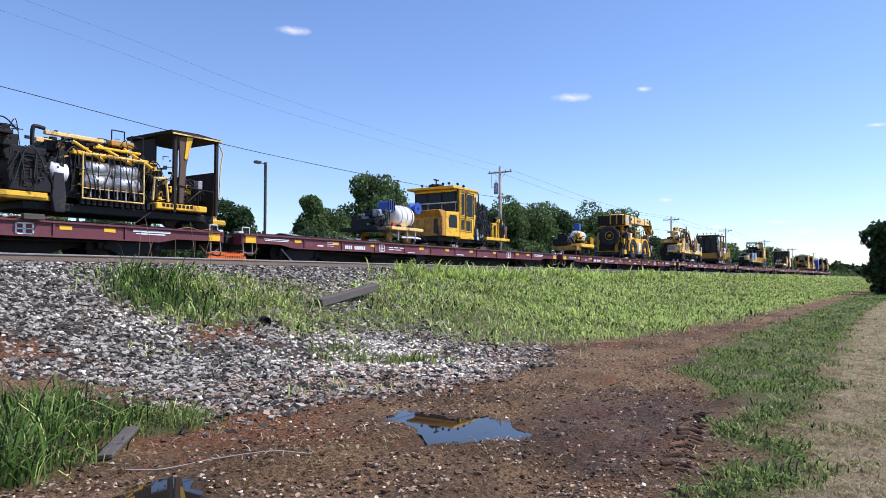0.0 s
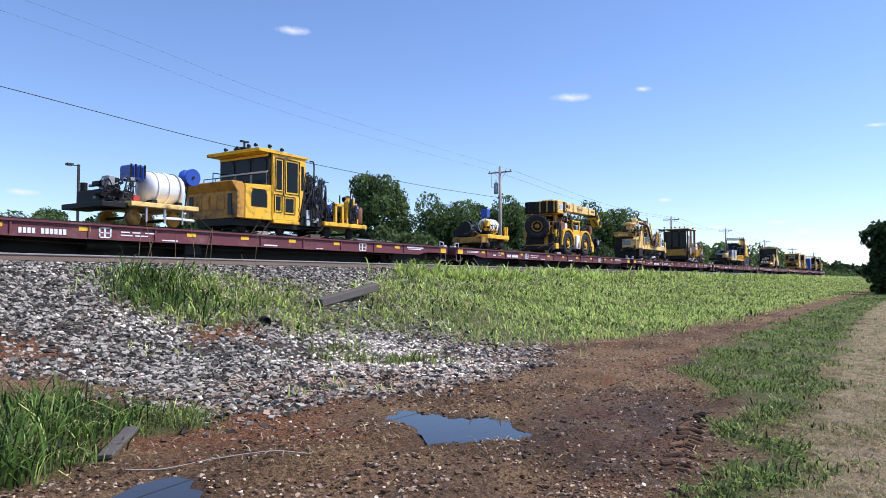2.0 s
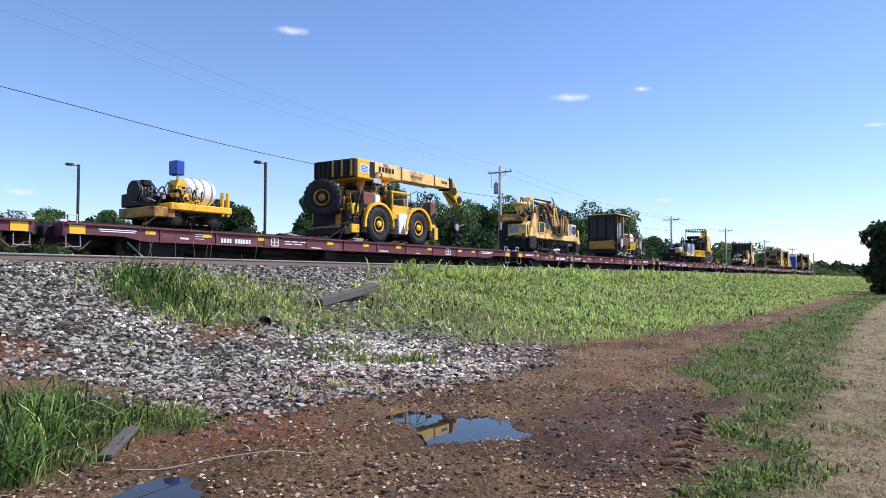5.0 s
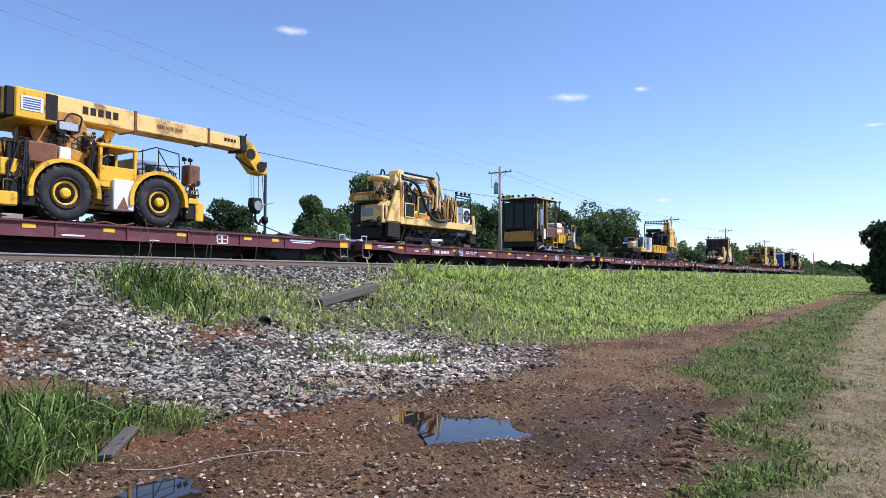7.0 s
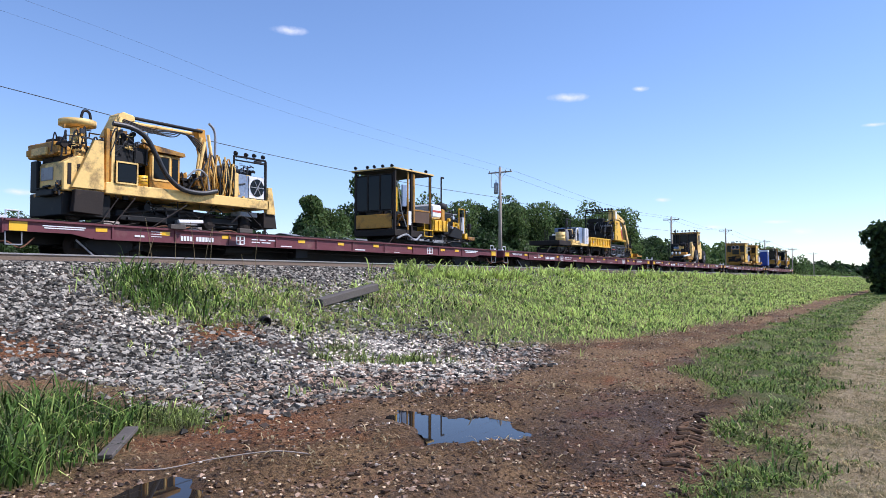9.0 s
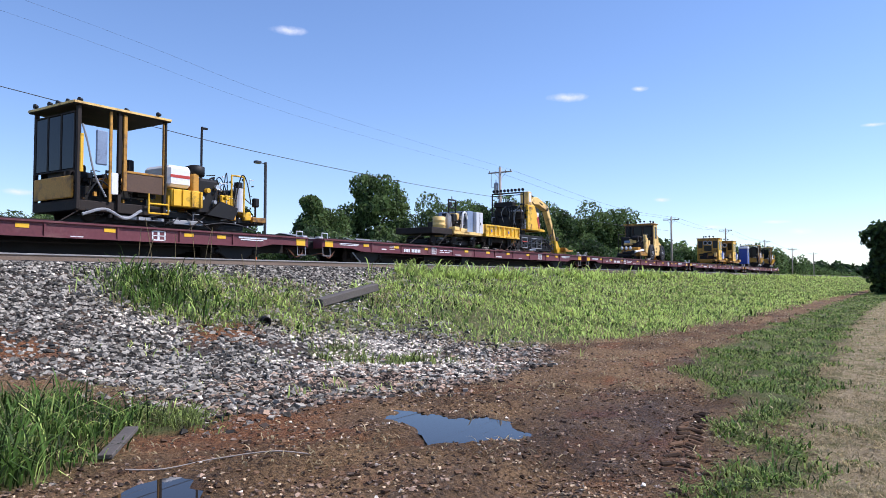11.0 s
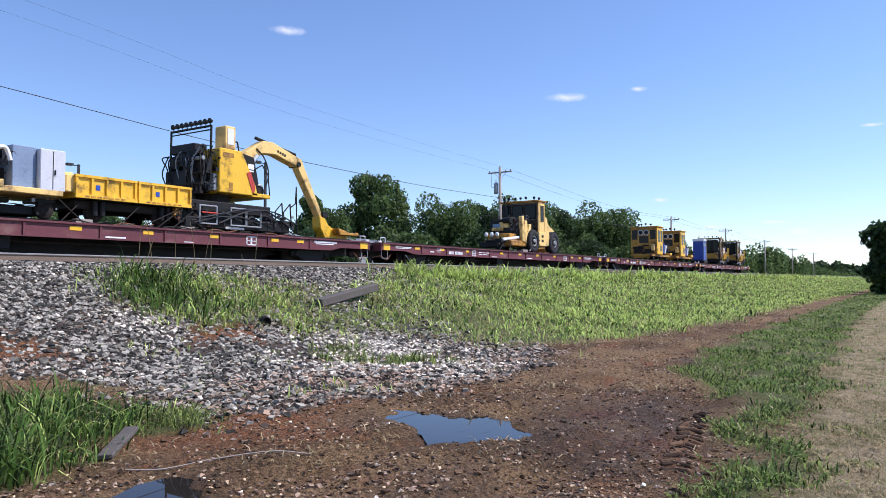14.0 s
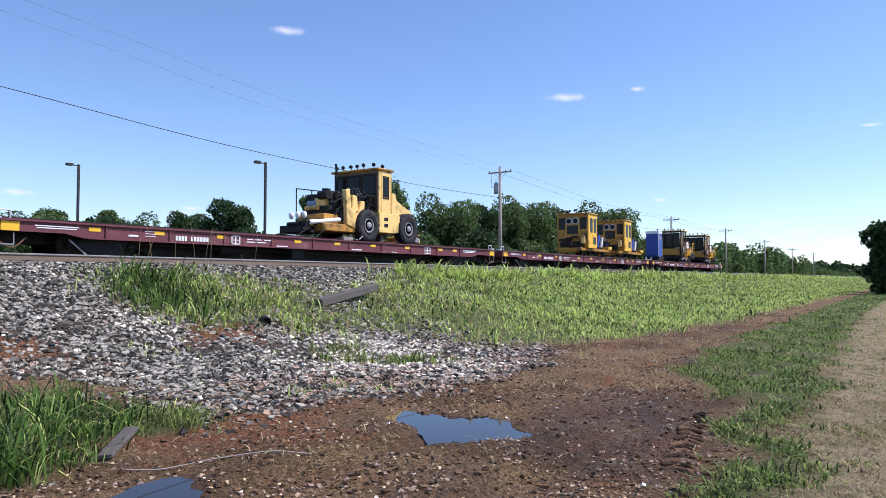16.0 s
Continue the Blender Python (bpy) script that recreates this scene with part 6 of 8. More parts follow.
    Shape().prism([(4.0, 3.0), (4.35, 2.95), (4.95, 1.75), (4.6, 1.6)], -0.75, -0.62, 0.02).out("boom_arm", CREAM, e)
    Shape().box(1.62, 2.85, -1.25, 1.25, 2.95, 3.85, 0.04).out("counterweight", YELLOW, e)
    Shape().box(1.38, 1.62, -1.22, 1.22, 2.97, 3.82, 0.03).out("counterweight_back", BLACK, e)
    for k in range(9):
        Shape().box(1.33, 1.40, -1.15 + k * 0.28, -1.03 + k * 0.28, 3.02, 3.78, 0.015).out("rib", OCHRE if k % 2 == 0 and k < 5 else DARK, e)
    Shape().box(1.78, 2.42, -1.265, -1.248, 3.2, 3.62).out("warning_plate", WHITE, e)
    for k in range(5):
        Shape().box(1.84, 2.34, -1.275, -1.266, 3.26 + k * 0.07, 3.285 + k * 0.07).out("lettering_bar", BLUE, e)
    Shape().box(2.5, 2.84, -1.27, -1.251, 3.05, 3.8).out("side_vent", BLACK, e)
    Shape().cyl((3.1, -1.05, 2.95), (3.1, -0.55, 2.95), 0.2, 14).cyl((3.5, -1.05, 2.95), (3.5, -0.55, 2.95), 0.18, 14).out("winch_drum", BLACK, e)
    Shape().box(3.0, 3.6, -1.08, -1.0, 2.85, 3.1, 0.02).out("winch_cover", SILVER, e)
    Shape().bend([(3.2, -0.9, 3.1), (3.4, -0.95, 3.4), (3.75, -0.95, 3.35), (3.8, -0.8, 3.05)], 0.03, 6).out("hydraulic_hose", HOSE, e)
    boom = Shape().prism([(2.3, 3.35), (2.3, 4.02), (5.9, 4.0), (5.9, 3.32)], -0.55, 0.35, 0.03).out("boom_base", CREAM, e, "pale yellow telescopic boom")
    Shape().prism([(5.83, 3.30), (5.83, 4.02), (5.92, 4.02), (5.92, 3.30)], -0.58, 0.38).out("boom_collar", RUSTY, boom)
    Shape().prism([(5.85, 3.38), (5.85, 3.95), (9.0, 3.94), (9.0, 3.36)], -0.50, 0.30, 0.02).out("boom_mid", CREAM, boom)
    Shape().prism([(8.9, 3.34), (8.9, 3.97), (8.98, 3.97), (8.98, 3.34)], -0.53, 0.33).out("boom_collar", RUSTY, boom)
    Shape().prism([(8.95, 3.42), (8.95, 3.9), (10.6, 3.9), (10.6, 3.4)], -0.46, 0.26, 0.02).out("boom_tip", CREAM, boom)
    for k in range(5):
        Shape().box(4.02 + k * 0.26, 4.20 + k * 0.26, -0.562, -0.549, 3.58, 3.82).out("lettering_bar", DARK, boom)
    for k in range(6):
        Shape().box(6.75 + k * 0.18, 6.88 + k * 0.18, -0.512, -0.499, 3.6, 3.72).out("lettering_bar", OCHRE, boom)
    for k in range(4):
        Shape().box(9.7 + k * 0.15, 9.8 + k * 0.15, -0.472, -0.459, 3.62, 3.74).out("lettering_bar", DARK, boom)
    Shape().prism([(10.45, 3.95), (10.75, 3.98), (10.8, 3.35), (10.5, 3.3)], -0.5, 0.3, 0.02).out("head_clamp", BLACK, boom)
    Shape().prism([(10.75, 3.9), (11.15, 3.75), (11.95, 2.8), (11.9, 2.55), (11.4, 2.6), (10.8, 3.2)], -0.42, 0.2, 0.02).out("boom_head", YELLOW, boom)
    for x, z in ((11.6, 2.85), (11.05, 3.3)):
        Shape().cyl((x, -0.46, z), (x, 0.24, z), 0.22, 16).out("sheave", BLACK, boom)
    Shape().pipe([(10.4, -0.3, 3.1), (11.3, -0.3, 2.7)], 0.05).pipe([(11.1, -0.1, 4.15), (10.9, -0.1, 3.8)], 0.03).out("stay", BLACK, boom)
    for x in (11.35, 11.5, 11.75):
        Shape().cyl((x, -0.1, 2.7), (x + 0.02, -0.1, 1.55), 0.012, 5).out("hoist_cable", BLACK, boom)
    Shape().prism([(11.35, 1.6), (11.8, 1.6), (11.9, 1.25), (11.7, 0.95), (11.5, 0.95), (11.3, 1.25)], -0.25, 0.05, 0.03).out("hook_block", BLACK, boom)
    Shape().cyl((11.95, -0.1, 2.6), (12.1, -0.1, 0.9), 0.014, 5).out("hoist_cable", BLACK, boom)
    Shape().turned([(0, 0.05), (0.25, 0.15), (0.75, 0.15), (1, 0.04)], (12.1, -0.1, 0.55), (12.1, -0.1, 0.92), 12).out("ball_weight", BLACK, boom)
    Shape().pipe([(11.85, -0.1, 1.3), (12.6, -0.1, 1.5)], 0.02).out("tag_rod", GREY, boom)
    Shape().cyl((11.58, -0.3, 1.28), (11.58, -0.25, 1.28), 0.2, 14).out("block_sheave", GREY, boom)
    Shape().bend([(11.6, -0.1, 0.95), (11.62, -0.1, 0.7), (11.8, -0.1, 0.55), (11.9, -0.1, 0.75)], 0.05, 6).out("hook", BLACK, boom)
    blocking(e, (1.6, 4.7, 7.6))
    chains(e, [((1.1, -1.1, 0.7), (-0.6, -1.4, 0.0)), ((0.9, -1.2, 0.8), (0.2, -1.4, 0.0)), ((0.9, 0.2, 0.8), (-2.2, 0.3, 0.05)), ((8.0, -1.0, 0.6), (9.4, -1.4, 0.0)), ((1.3, -1.2, 0.9), (-1.5, -1.2, 0.35)), ((11.6, -0.1, 0.6), (12.3, -1.3, 0.02))])


# ---- machine with hose boom ----
def hose_machine():
    e = aboard("crib_vacuum_machine", "cream yellow track machine with hose boom and small cab", "track machine", 58.74)
    Shape().box(1.85, 8.7, -1.28, 1.25, 1.02, 1.38, 0.02).out("main_frame", CREAM, e)
    Shape().prism([(0.55, 1.0), (0.55, 1.85), (0.95, 2.1), (1.9, 2.12), (1.9, 1.0)], -1.15, 0.45, 0.03).out("engine_hood", CREAM, e)
    Shape().box(0.52, 0.552, -0.6, 0.1, 1.35, 1.75, 0.01).out("hood_vent", GREY, e)
    Shape().box(0.45, 0.6, 0.2, 0.6, 1.0, 2.0, 0.03).out("rear_guard", BLACK, e)
    clutter(e, 0.9, 1.9, 0.4, 1.2, 0.8, 2.4, 95, 8, DARK, accents=(OCHRE,), hoses=3)
    clutter(e, 0.38, 0.62, -1.1, 0.3, 0.85, 1.25, 96, 8, BLACK, accents=(OCHRE,), hoses=0)
    for k in range(4):
        Shape().box(0.68 + k * 0.3, 0.8 + k * 0.3, -1.165, -1.148, 1.2, 1.85, 0.01).out("louvre", DARK, e)
    Shape().prism([(0.75, 1.1), (1.8, 1.1), (1.75, 2.65), (1.45, 2.65)], -1.3, -1.15, 0.01).out("side_fin", CREAM, e, "sloping cream side plate")
    Shape().prism([(0.8, 0.35), (1.75, 0.3), (1.8, 1.05), (0.85, 1.05)], -1.3, -1.1, 0.02).out("lower_guard", DARK, e)
    Shape().turned([(0, 0.12), (0.04, 0.2), (0.96, 0.2), (1, 0.12)], (0.75, -0.85, 2.30), (0.75, 0.55, 2.30), 16).out("cross_drum", CREAM, e)
    clutter(e, 0.4, 2.0, -1.1, 1.1, 2.1, 3.0, 18, 10, OCHRE, accents=(CREAM,), hoses=4)
    Shape().turned([(0, 0.30), (0.15, 0.56), (0.85, 0.56), (1, 0.3)], (1.55, -0.1, 3.2), (1.55, -0.1, 3.45), 22).box(1.4, 1.75, -0.3, 0.1, 2.6, 3.2, 0.03).out("separator_lid", CREAM, e)
    Shape().bend([(1.6, -0.2, 3.45), (1.68, -0.2, 3.75), (1.88, -0.2, 3.72), (1.95, -0.2, 3.4)], 0.045, 7).out("lift_hoop", BLACK, e)
    for k in range(5):
        Shape().bend([(3.0, -0.35, 3.7 - k * 0.05), (4.0 + k * 0.2, -0.4, 3.55 - k * 0.04), (5.4, -0.4, 3.6), (6.3, -0.35, 3.2 - k * 0.1), (6.5 + k * 0.08, -0.6, 1.7)], 0.022, 5).out("boom_hose", HOSE, e)
    for x in (1.92, 2.1):
        Shape().box(x - 0.06, x + 0.06, -1.25, -1.1, 1.3, 3.1, 0.01).out("post", CREAM if x > 2 else OCHRE, e)
    pane_side(e, 2.22, 2.9, 1.42, 2.05, -1.3, CREAM, "framed_screen")
    Shape().turned([(0, 0.2), (1, 0.2)], (3.25, -1.05, 1.38), (3.25, -1.05, 1.75), 14).out("drum", YELLOW, e)
    for k in range(3):
        Shape().turned([(0, 0.21), (1, 0.21)], (3.25, -1.05, 1.45 + k * 0.1), (3.25, -1.05, 1.47 + k * 0.1), 14).out("drum_ring", OCHRE, e)
    cab = Shape().box(3.55, 4.75, -1.05, 0.9, 1.38, 2.6, 0.03).out("cab", OCHRE, e)
    Shape().prism([(3.2, 2.78), (3.3, 2.88), (4.85, 2.72), (4.9, 2.6), (3.3, 2.66)], -1.15, 1.0).out("cab_roof", OCHRE, e)
    pane_side(cab, 3.68, 4.3, 1.7, 2.5, -1.05, CREAM)
    pane_side(cab, 4.4, 4.68, 1.6, 2.5, -1.05)
    pane_end(cab, -0.8, 0.7, 1.75, 2.5, 3.55)
    clutter(e, 2.0, 3.5, -0.9, 1.0, 1.38, 3.0, 19, 12, DARK, accents=(CREAM, OCHRE), hoses=8)
    clutter(e, 4.8, 6.9, -1.1, 0.9, 1.38, 2.2, 20, 12, BLACK, accents=(CREAM, OCHRE), hoses=10)
    clutter(e, 1.9, 3.5, -1.25, -0.9, 2.1, 3.2, 111, 12, BLACK, accents=(CREAM, OCHRE), hoses=6)
    clutter(e, 6.6, 7.8, -1.2, 0.6, 1.38, 2.6, 112, 16, BLACK, accents=(CREAM, GREY), hoses=10)
    clutter(e, 0.6, 1.9, -1.1, 0.5, 1.9, 2.9, 113, 12, DARK, accents=(CREAM, BLACK), hoses=6)
    for x0, z0, x1, z1 in ((2.3, 2.1, 2.8, 3.7), (5.5, 1.4, 6.2, 3.4), (5.9, 1.4, 6.4, 2.8), (6.5, 1.4, 6.35, 3.7)):
        Shape().cyl((x0, -0.9, z0), (x1, -0.5, z1), 0.06, 8).out("strut", CREAM, e)
    # hose boom
    Shape().prism([(2.45, 3.05), (2.75, 3.05), (3.1, 3.6), (3.5, 3.72), (3.48, 3.9), (3.05, 3.98), (2.8, 3.75)], -0.28, 0.22, 0.03).cyl((3.0, -0.32, 3.75), (3.0, 0.26, 3.75), 0.17, 14).out("boom_knuckle", CREAM, e)
    Shape().cyl((3.3, -0.2, 3.85), (6.3, -0.2, 3.85), 0.06, 10).out("boom_tube", BLACK, e)
    Shape().cyl((3.3, 0.1, 3.72), (6.3, 0.1, 3.78), 0.07, 10).out("boom_tube", CREAM, e)
    Shape().prism([(6.1, 3.95), (6.45, 3.95), (6.6, 2.9), (6.95, 1.6), (6.75, 1.6), (6.4, 2.7), (6.2, 3.5)], -0.2, 0.1, 0.02).out("boom_drop_arm", OCHRE, e)
    Shape().cyl((6.3, 0.3, 3.7), (7.1, 0.3, 2.3), 0.05, 8).cyl((6.2, -0.3, 3.6), (6.0, -0.3, 2.2), 0.05, 8).out("ram", CREAM, e)
    Shape().bend([(2.1, -1.2, 3.3), (2.7, -1.3, 3.25), (3.2, -1.35, 3.0), (3.6, -1.38, 2.4), (4.0, -1.4, 1.8), (4.6, -1.4, 1.42), (5.4, -1.4, 1.36), (6.1, -1.35, 1.5)], 0.085, 10, 8).out("suction_hose", HOSE, e, "thick black suction hose")
    r = random.Random(23)
    for k in range(12):
        x = 5.6 + k * 0.11
        Shape().bend([(x, -1.2, 1.4), (x - 0.1 + r.uniform(-.2, .2), -1.3, 2.0), (x + r.uniform(-.1, .3), -1.25, 2.7 + r.uniform(-.4, .3)), (x + 0.45, -1.2, 1.5)], 0.028, 6).out("looped_hose", (OCHRE, HOSE, CREAM)[k % 3], e)
    Shape().bend([(4.9, -1.25, 1.9), (5.3, -1.3, 2.2), (5.7, -1.3, 2.0), (5.8, -1.3, 1.5)], 0.035, 6).out("looped_hose", GREY, e)
    Shape().bend([(6.95, -0.1, 1.6), (7.0, -0.1, 3.4), (6.95, -0.1, 4.0), (6.7, -0.1, 4.25)], 0.05, 8).out("exhaust_pipe", GREY, e)
    # radiator end
    Shape().box(7.0, 7.2, -1.25, -1.0, 1.38, 2.3, 0.02).out("post", CREAM, e)
    Shape().box(7.25, 8.55, -1.15, 0.8, 1.38, 2.3, 0.03).out("radiator", BLUEGREY, e)
    Shape().box(7.75, 8.55, -1.19, -1.155, 1.42, 2.26, 0.01).out("fan_shroud", WHITE, e)
    Shape().cyl((8.15, -1.21, 1.84), (8.15, -1.18, 1.84), 0.34, 24).out("fan", GLASS, e)
    for k in range(6):
        a = k * math.tau / 6
        Shape().cyl((8.15, -1.22, 1.84), (8.15 + 0.32 * math.cos(a), -1.22, 1.84 + 0.32 * math.sin(a)), 0.02, 5).out("fan_guard", GREY, e)
    Shape().pipe([(7.0, -1.2, 1.4), (7.0, -1.2, 2.95), (8.55, -1.2, 2.95), (8.55, -1.2, 1.4)], 0.04).pipe([(7.0, -1.2, 2.8), (8.55, -1.2, 2.8)], 0.03).out("light_bar", BLACK, e)
    lamps(e, [(7.1, -1.2, 2.98), (7.6, -1.2, 2.98), (8.0, -1.2, 3.0), (8.45, -1.2, 3.0)], 0.08)
    clutter(e, 7.3, 8.5, -0.9, 0.7, 2.3, 2.75, 24, 6, accents=(GREY,), hoses=3)
    Shape().prism([(8.6, 0.85), (9.05, 0.85), (8.85, 1.9), (8.65, 1.9)], -1.28, -1.1, 0.01).out("end_step", CREAM, e)
    Shape().prism([(8.5, 0.3), (9.2, 0.3), (9.1, 0.85), (8.5, 0.9)], -1.2, 1.1, 0.02).out("end_guard", DARK, e)
    clutter(e, 2.2, 8.4, -1.1, 1.0, 0.2, 1.0, 25, 22, BLACK, accents=(DARK, GREY), hoses=8, names=("running_gear", "fitting", "air_line"))
    Shape().box(0.6, 2.2, -1.0, 0.9, 0.25, 1.0, 0.03).out("front_truck", BLACK, e)
    Shape().pipe([(4.6, -1.2, 0.3), (5.6, -1.2, 0.35)], 0.07).out("drain_pipe", WHITE, e)
    rail_wheels(e, (1.1, 3.2, 6.2, 7.9), 0.27)
    blocking(e, (2.2, 4.3, 5.4, 7.0))
    chains(e, [((2.3, -1.25, 0.9), (1.6, -1.4, 0.0)), ((4.9, -1.25, 0.9), (3.4, -1.4, 0.0)), ((7.6, -1.25, 0.9), (8.6, -1.4, 0.0)), ((2.9, -1.25, 0.95), (2.0, -1.45, 0.0))])


# ---- dark open-sided cab machines ----
def dark_cab(rel, width, label, seed, tail=4.0, top=3.32):
    e = aboard("tie_machine", label, "track machine", rel, "dark cab machines")
    w = width
    for x, y in ((0.06, -1.24), (w - 0.06, -1.24), (0.06, 1.24), (w - 0.06, 1.24), (w * 0.45, -1.24)):
        Shape().box(x - 0.06, x + 0.06, y - 0.06, y + 0.06, 0.45, top, 0.01).out("cab_post", DARK, e)
    roof = Shape().box(-0.15, w + 0.1, -1.36, 1.36, top, top + 0.1, 0.02).out("cab_roof", DARK, e)
    Shape().box(-0.16, w + 0.1, -1.39, -1.362, top + 0.04, top + 0.11).box(-0.18, -0.152, -1.36, 1.36, top + 0.04, top + 0.11).out("roof_edge", CREAM, roof)
    Shape().box(0, w, -1.2, 1.2, 0.42, 0.75, 0.02).out("floor_frame", DARK, e)
    Shape().box(-0.05, 0.03, -1.1, 1.15, 0.8, 1.5, 0.03).out("front_panel", OCHRE, e, "scuffed ochre front panel")
    for y0, y1 in ((-1.1, -0.4), (-0.32, 0.38), (0.46, 1.14)):
        pane_end(e, y0, y1, 1.7, top - 0.2, 0.02, DARK)
    Shape().box(w * 0.52, w - 0.1, -1.27, -1.22, 1.15, 1.75, 0.01).out("side_panel", DARKBROWN, e)
    for x0, x1, z0, z1 in ((w * 0.49, w * 0.53, 1.15, top - 0.05), (w - 0.14, w - 0.06, 1.15, top - 0.05)):
        Shape().box(x0, x1, -1.3, -1.22, z0, z1, 0.01).out("window_post", OCHRE, e)
    Shape().box(w * 0.5, w - 0.1, -1.29, -1.23, 1.75, 1.82, 0.01).out("window_rail", OCHRE, e)
    Shape().pipe([(w - 0.7, -1.34, 1.15), (w - 0.7, -1.34, 0.5), (w + 0.05, -1.34, 0.5), (w + 0.05, -1.34, 1.15)], 0.03).pipe([(w - 0.7, -1.34, 0.82), (w + 0.05, -1.34, 0.82)], 0.03).out("step_frame", YELLOW, e)
    # Pale blue slab stands in for a glint of sky in the panes
    Shape().box(w * 0.20, w * 0.32, -1.28, -1.2, 1.9, 3.0, 0.03).out("hanging_cloth", BLUEGREY, e, "pale blue panel standing in for a pane glint")
    Shape().bend([(0.15, -1.3, 3.1), (0.3, -1.32, 2.6), (0.55, -1.32, 1.6), (0.95, -1.3, 0.9)], 0.03, 6).out("cable", GREY, e)
    Shape().box(0.08, 0.2, -1.32, -1.24, 1.6, 2.8, 0.02).out("grab_bar", YELLOW, e)
    Shape().box(w * 0.36, w * 0.47, -1.3, -1.24, 1.0, 1.7, 0.02).out("paper_box", WHITE, e)
    clutter(e, 0.2, w - 0.1, -1.0, 1.0, 0.75, 1.8, seed, 14, accents=(OCHRE, GREY), hoses=8)
    Shape().box(w * 0.4, w * 0.8, -0.4, 0.2, 1.2, 1.6, 0.04).out("seat", BLACK, e)
    Shape().box(w * 0.72, w * 0.8, -0.4, 0.2, 1.6, 2.35, 0.04).out("seat_back", BLACK, e)
    Shape().box(0.15, w * 0.30, -0.2, 0.7, 1.3, 2.0, 0.05).out("control_console", BLACK, e)
    # Panel added to make the inside of the cab read dark
    Shape().box(0.2, w * 0.48, 1.16, 1.2, 0.75, top - 0.25, 0.01).out("back_panel", DARK, e)
    Shape().box(w * 0.34, w * 0.37, -1.28, -1.22, 0.75, top, 0.01).out("door_post", OCHRE, e)
    lamps(e, [(0.0, 1.2, top + 0.18), (0.1, 0.5, top + 0.18), (0.15, 0.1, top + 0.18), (0.2, -0.4, top + 0.18), (0.3, -0.9, top + 0.18), (w - 0.2, -1.1, top + 0.18), (w * 0.6, -0.9, top + 0.14)], 0.08)
    t = w
    Shape().box(t, t + tail, -0.95, 0.95, 0.42, 0.66, 0.03).out("tail_frame", BLACK, e)
    tank = Shape().box(t + 0.1, t + 1.05, -1.25, 0.2, 1.5, 2.25, 0.10).out("fuel_tank", WHITE, e)
    Shape().box(t + 0.18, t + 0.97, -1.258, -1.248, 1.82, 1.92).out("stripe", RED, tank, "red painted stripe")
    side = Shape().box(t + 0.2, t + 1.5, -1.3, 0.3, 0.82, 1.42, 0.03).out("side_box", YELLOW, e)
    for k in range(4):
        Shape().box(t + 0.26 + k * 0.37, t + 0.34 + k * 0.37, -1.35, -1.3, 0.84, 1.4).out("rib", YELLOW, side)
    Shape().box(t + 1.15, t + 1.4, -1.2, -0.9, 1.0, 2.05, 0.02).out("upright", OCHRE, e)
    Shape().bend([(t + 1.95, -0.6, 1.9), (t + 1.95, -0.6, top + 0.1), (t + 2.0, -0.6, top + 0.22), (t + 2.2, -0.6, top + 0.24)], 0.045, 6).out("exhaust_pipe", BLACK, e)
    clutter(e, t + 1.4, t + tail - 0.6, -1.1, 0.9, 0.5, 2.15, seed + 1, 24, accents=(WHITE, YELLOW, OCHRE), hoses=12)
    Shape().box(t + 1.55, t + 2.6, -0.8, 0.7, 0.9, 2.0, 0.05).out("engine_cover", BLACK, e)
    Shape().pipe([(t + 2.9, -1.15, 0.66), (t + 2.9, -1.15, 2.2), (t + 3.5, -1.15, 2.2), (t + 3.5, -1.15, 0.66)], 0.035).out("work_frame", YELLOW, e)
    clutter(e, 0.2, t + tail - 0.5, -1.25, 1.0, 0.1, 0.6, seed + 5, 16, BLACK, accents=(GREY,), hoses=6, names=("running_gear", "fitting", "air_line"))
    ram = Shape().cyl((t + tail - 1.35, -1.0, 0.85), (t + tail - 1.35, -1.0, 1.75), 0.19, 14).out("air_tank", GREYWHITE, e)
    Shape().cyl((t + tail - 1.35, -1.0, 1.75), (t + tail - 1.35, -1.0, 1.98), 0.16, 14).out("cap", BLACK, ram)
    Shape().turned([(0, 0.28), (0.1, 0.34), (0.85, 0.34), (1, 0.2)], (t + 1.45, -0.9, 2.0), (t + 1.45, -0.9, 2.4), 14).out("air_cleaner", BLACK, e)
    Shape().box(t + 1.35, t + 2.3, -1.15, -0.8, 0.66, 1.9, 0.06).out("pump_block", BLACK, e)
    Shape().prism([(t + 1.7, 0.62), (t + 2.9, 0.5), (t + 3.1, 0.95), (t + 2.3, 1.15)], -1.3, -0.9).out("work_head", BLACK, e)
    for k, (x, z) in enumerate(((1.5, 1.2), (1.75, 1.5), (2.05, 1.1), (2.15, 1.65), (2.6, 1.3))):
        Shape().cyl((t + x, -1.3, z), (t + x, -1.1, z), 0.07 + 0.02 * (k % 2), 10).out("valve", (SILVER, YELLOW, GREY)[k % 3], e)
    Shape().pipe([(t + tail - 0.5, -1.0, 0.7), (t + tail - 0.5, -1.0, 1.35)], 0.04).box(t + tail - 0.62, t + tail - 0.38, -1.12, -0.9, 1.1, 1.45, 0.04).out("tail_lamp_post", BLACK, e)
    Shape().box(t + tail - 0.7, t + tail, -1.1, 0.9, 0.5, 0.7, 0.02).out("tail_step", OCHRE, e)
    rail_wheels(e, (0.7, w - 0.6, t + 2.4), 0.26)
    Shape().bend([(0.2, -1.3, 0.3), (0.9, -1.35, 0.5), (1.6, -1.35, 0.25), (2.2, -1.3, 0.55)], 0.05, 6).out("looped_hose", GREY, e)
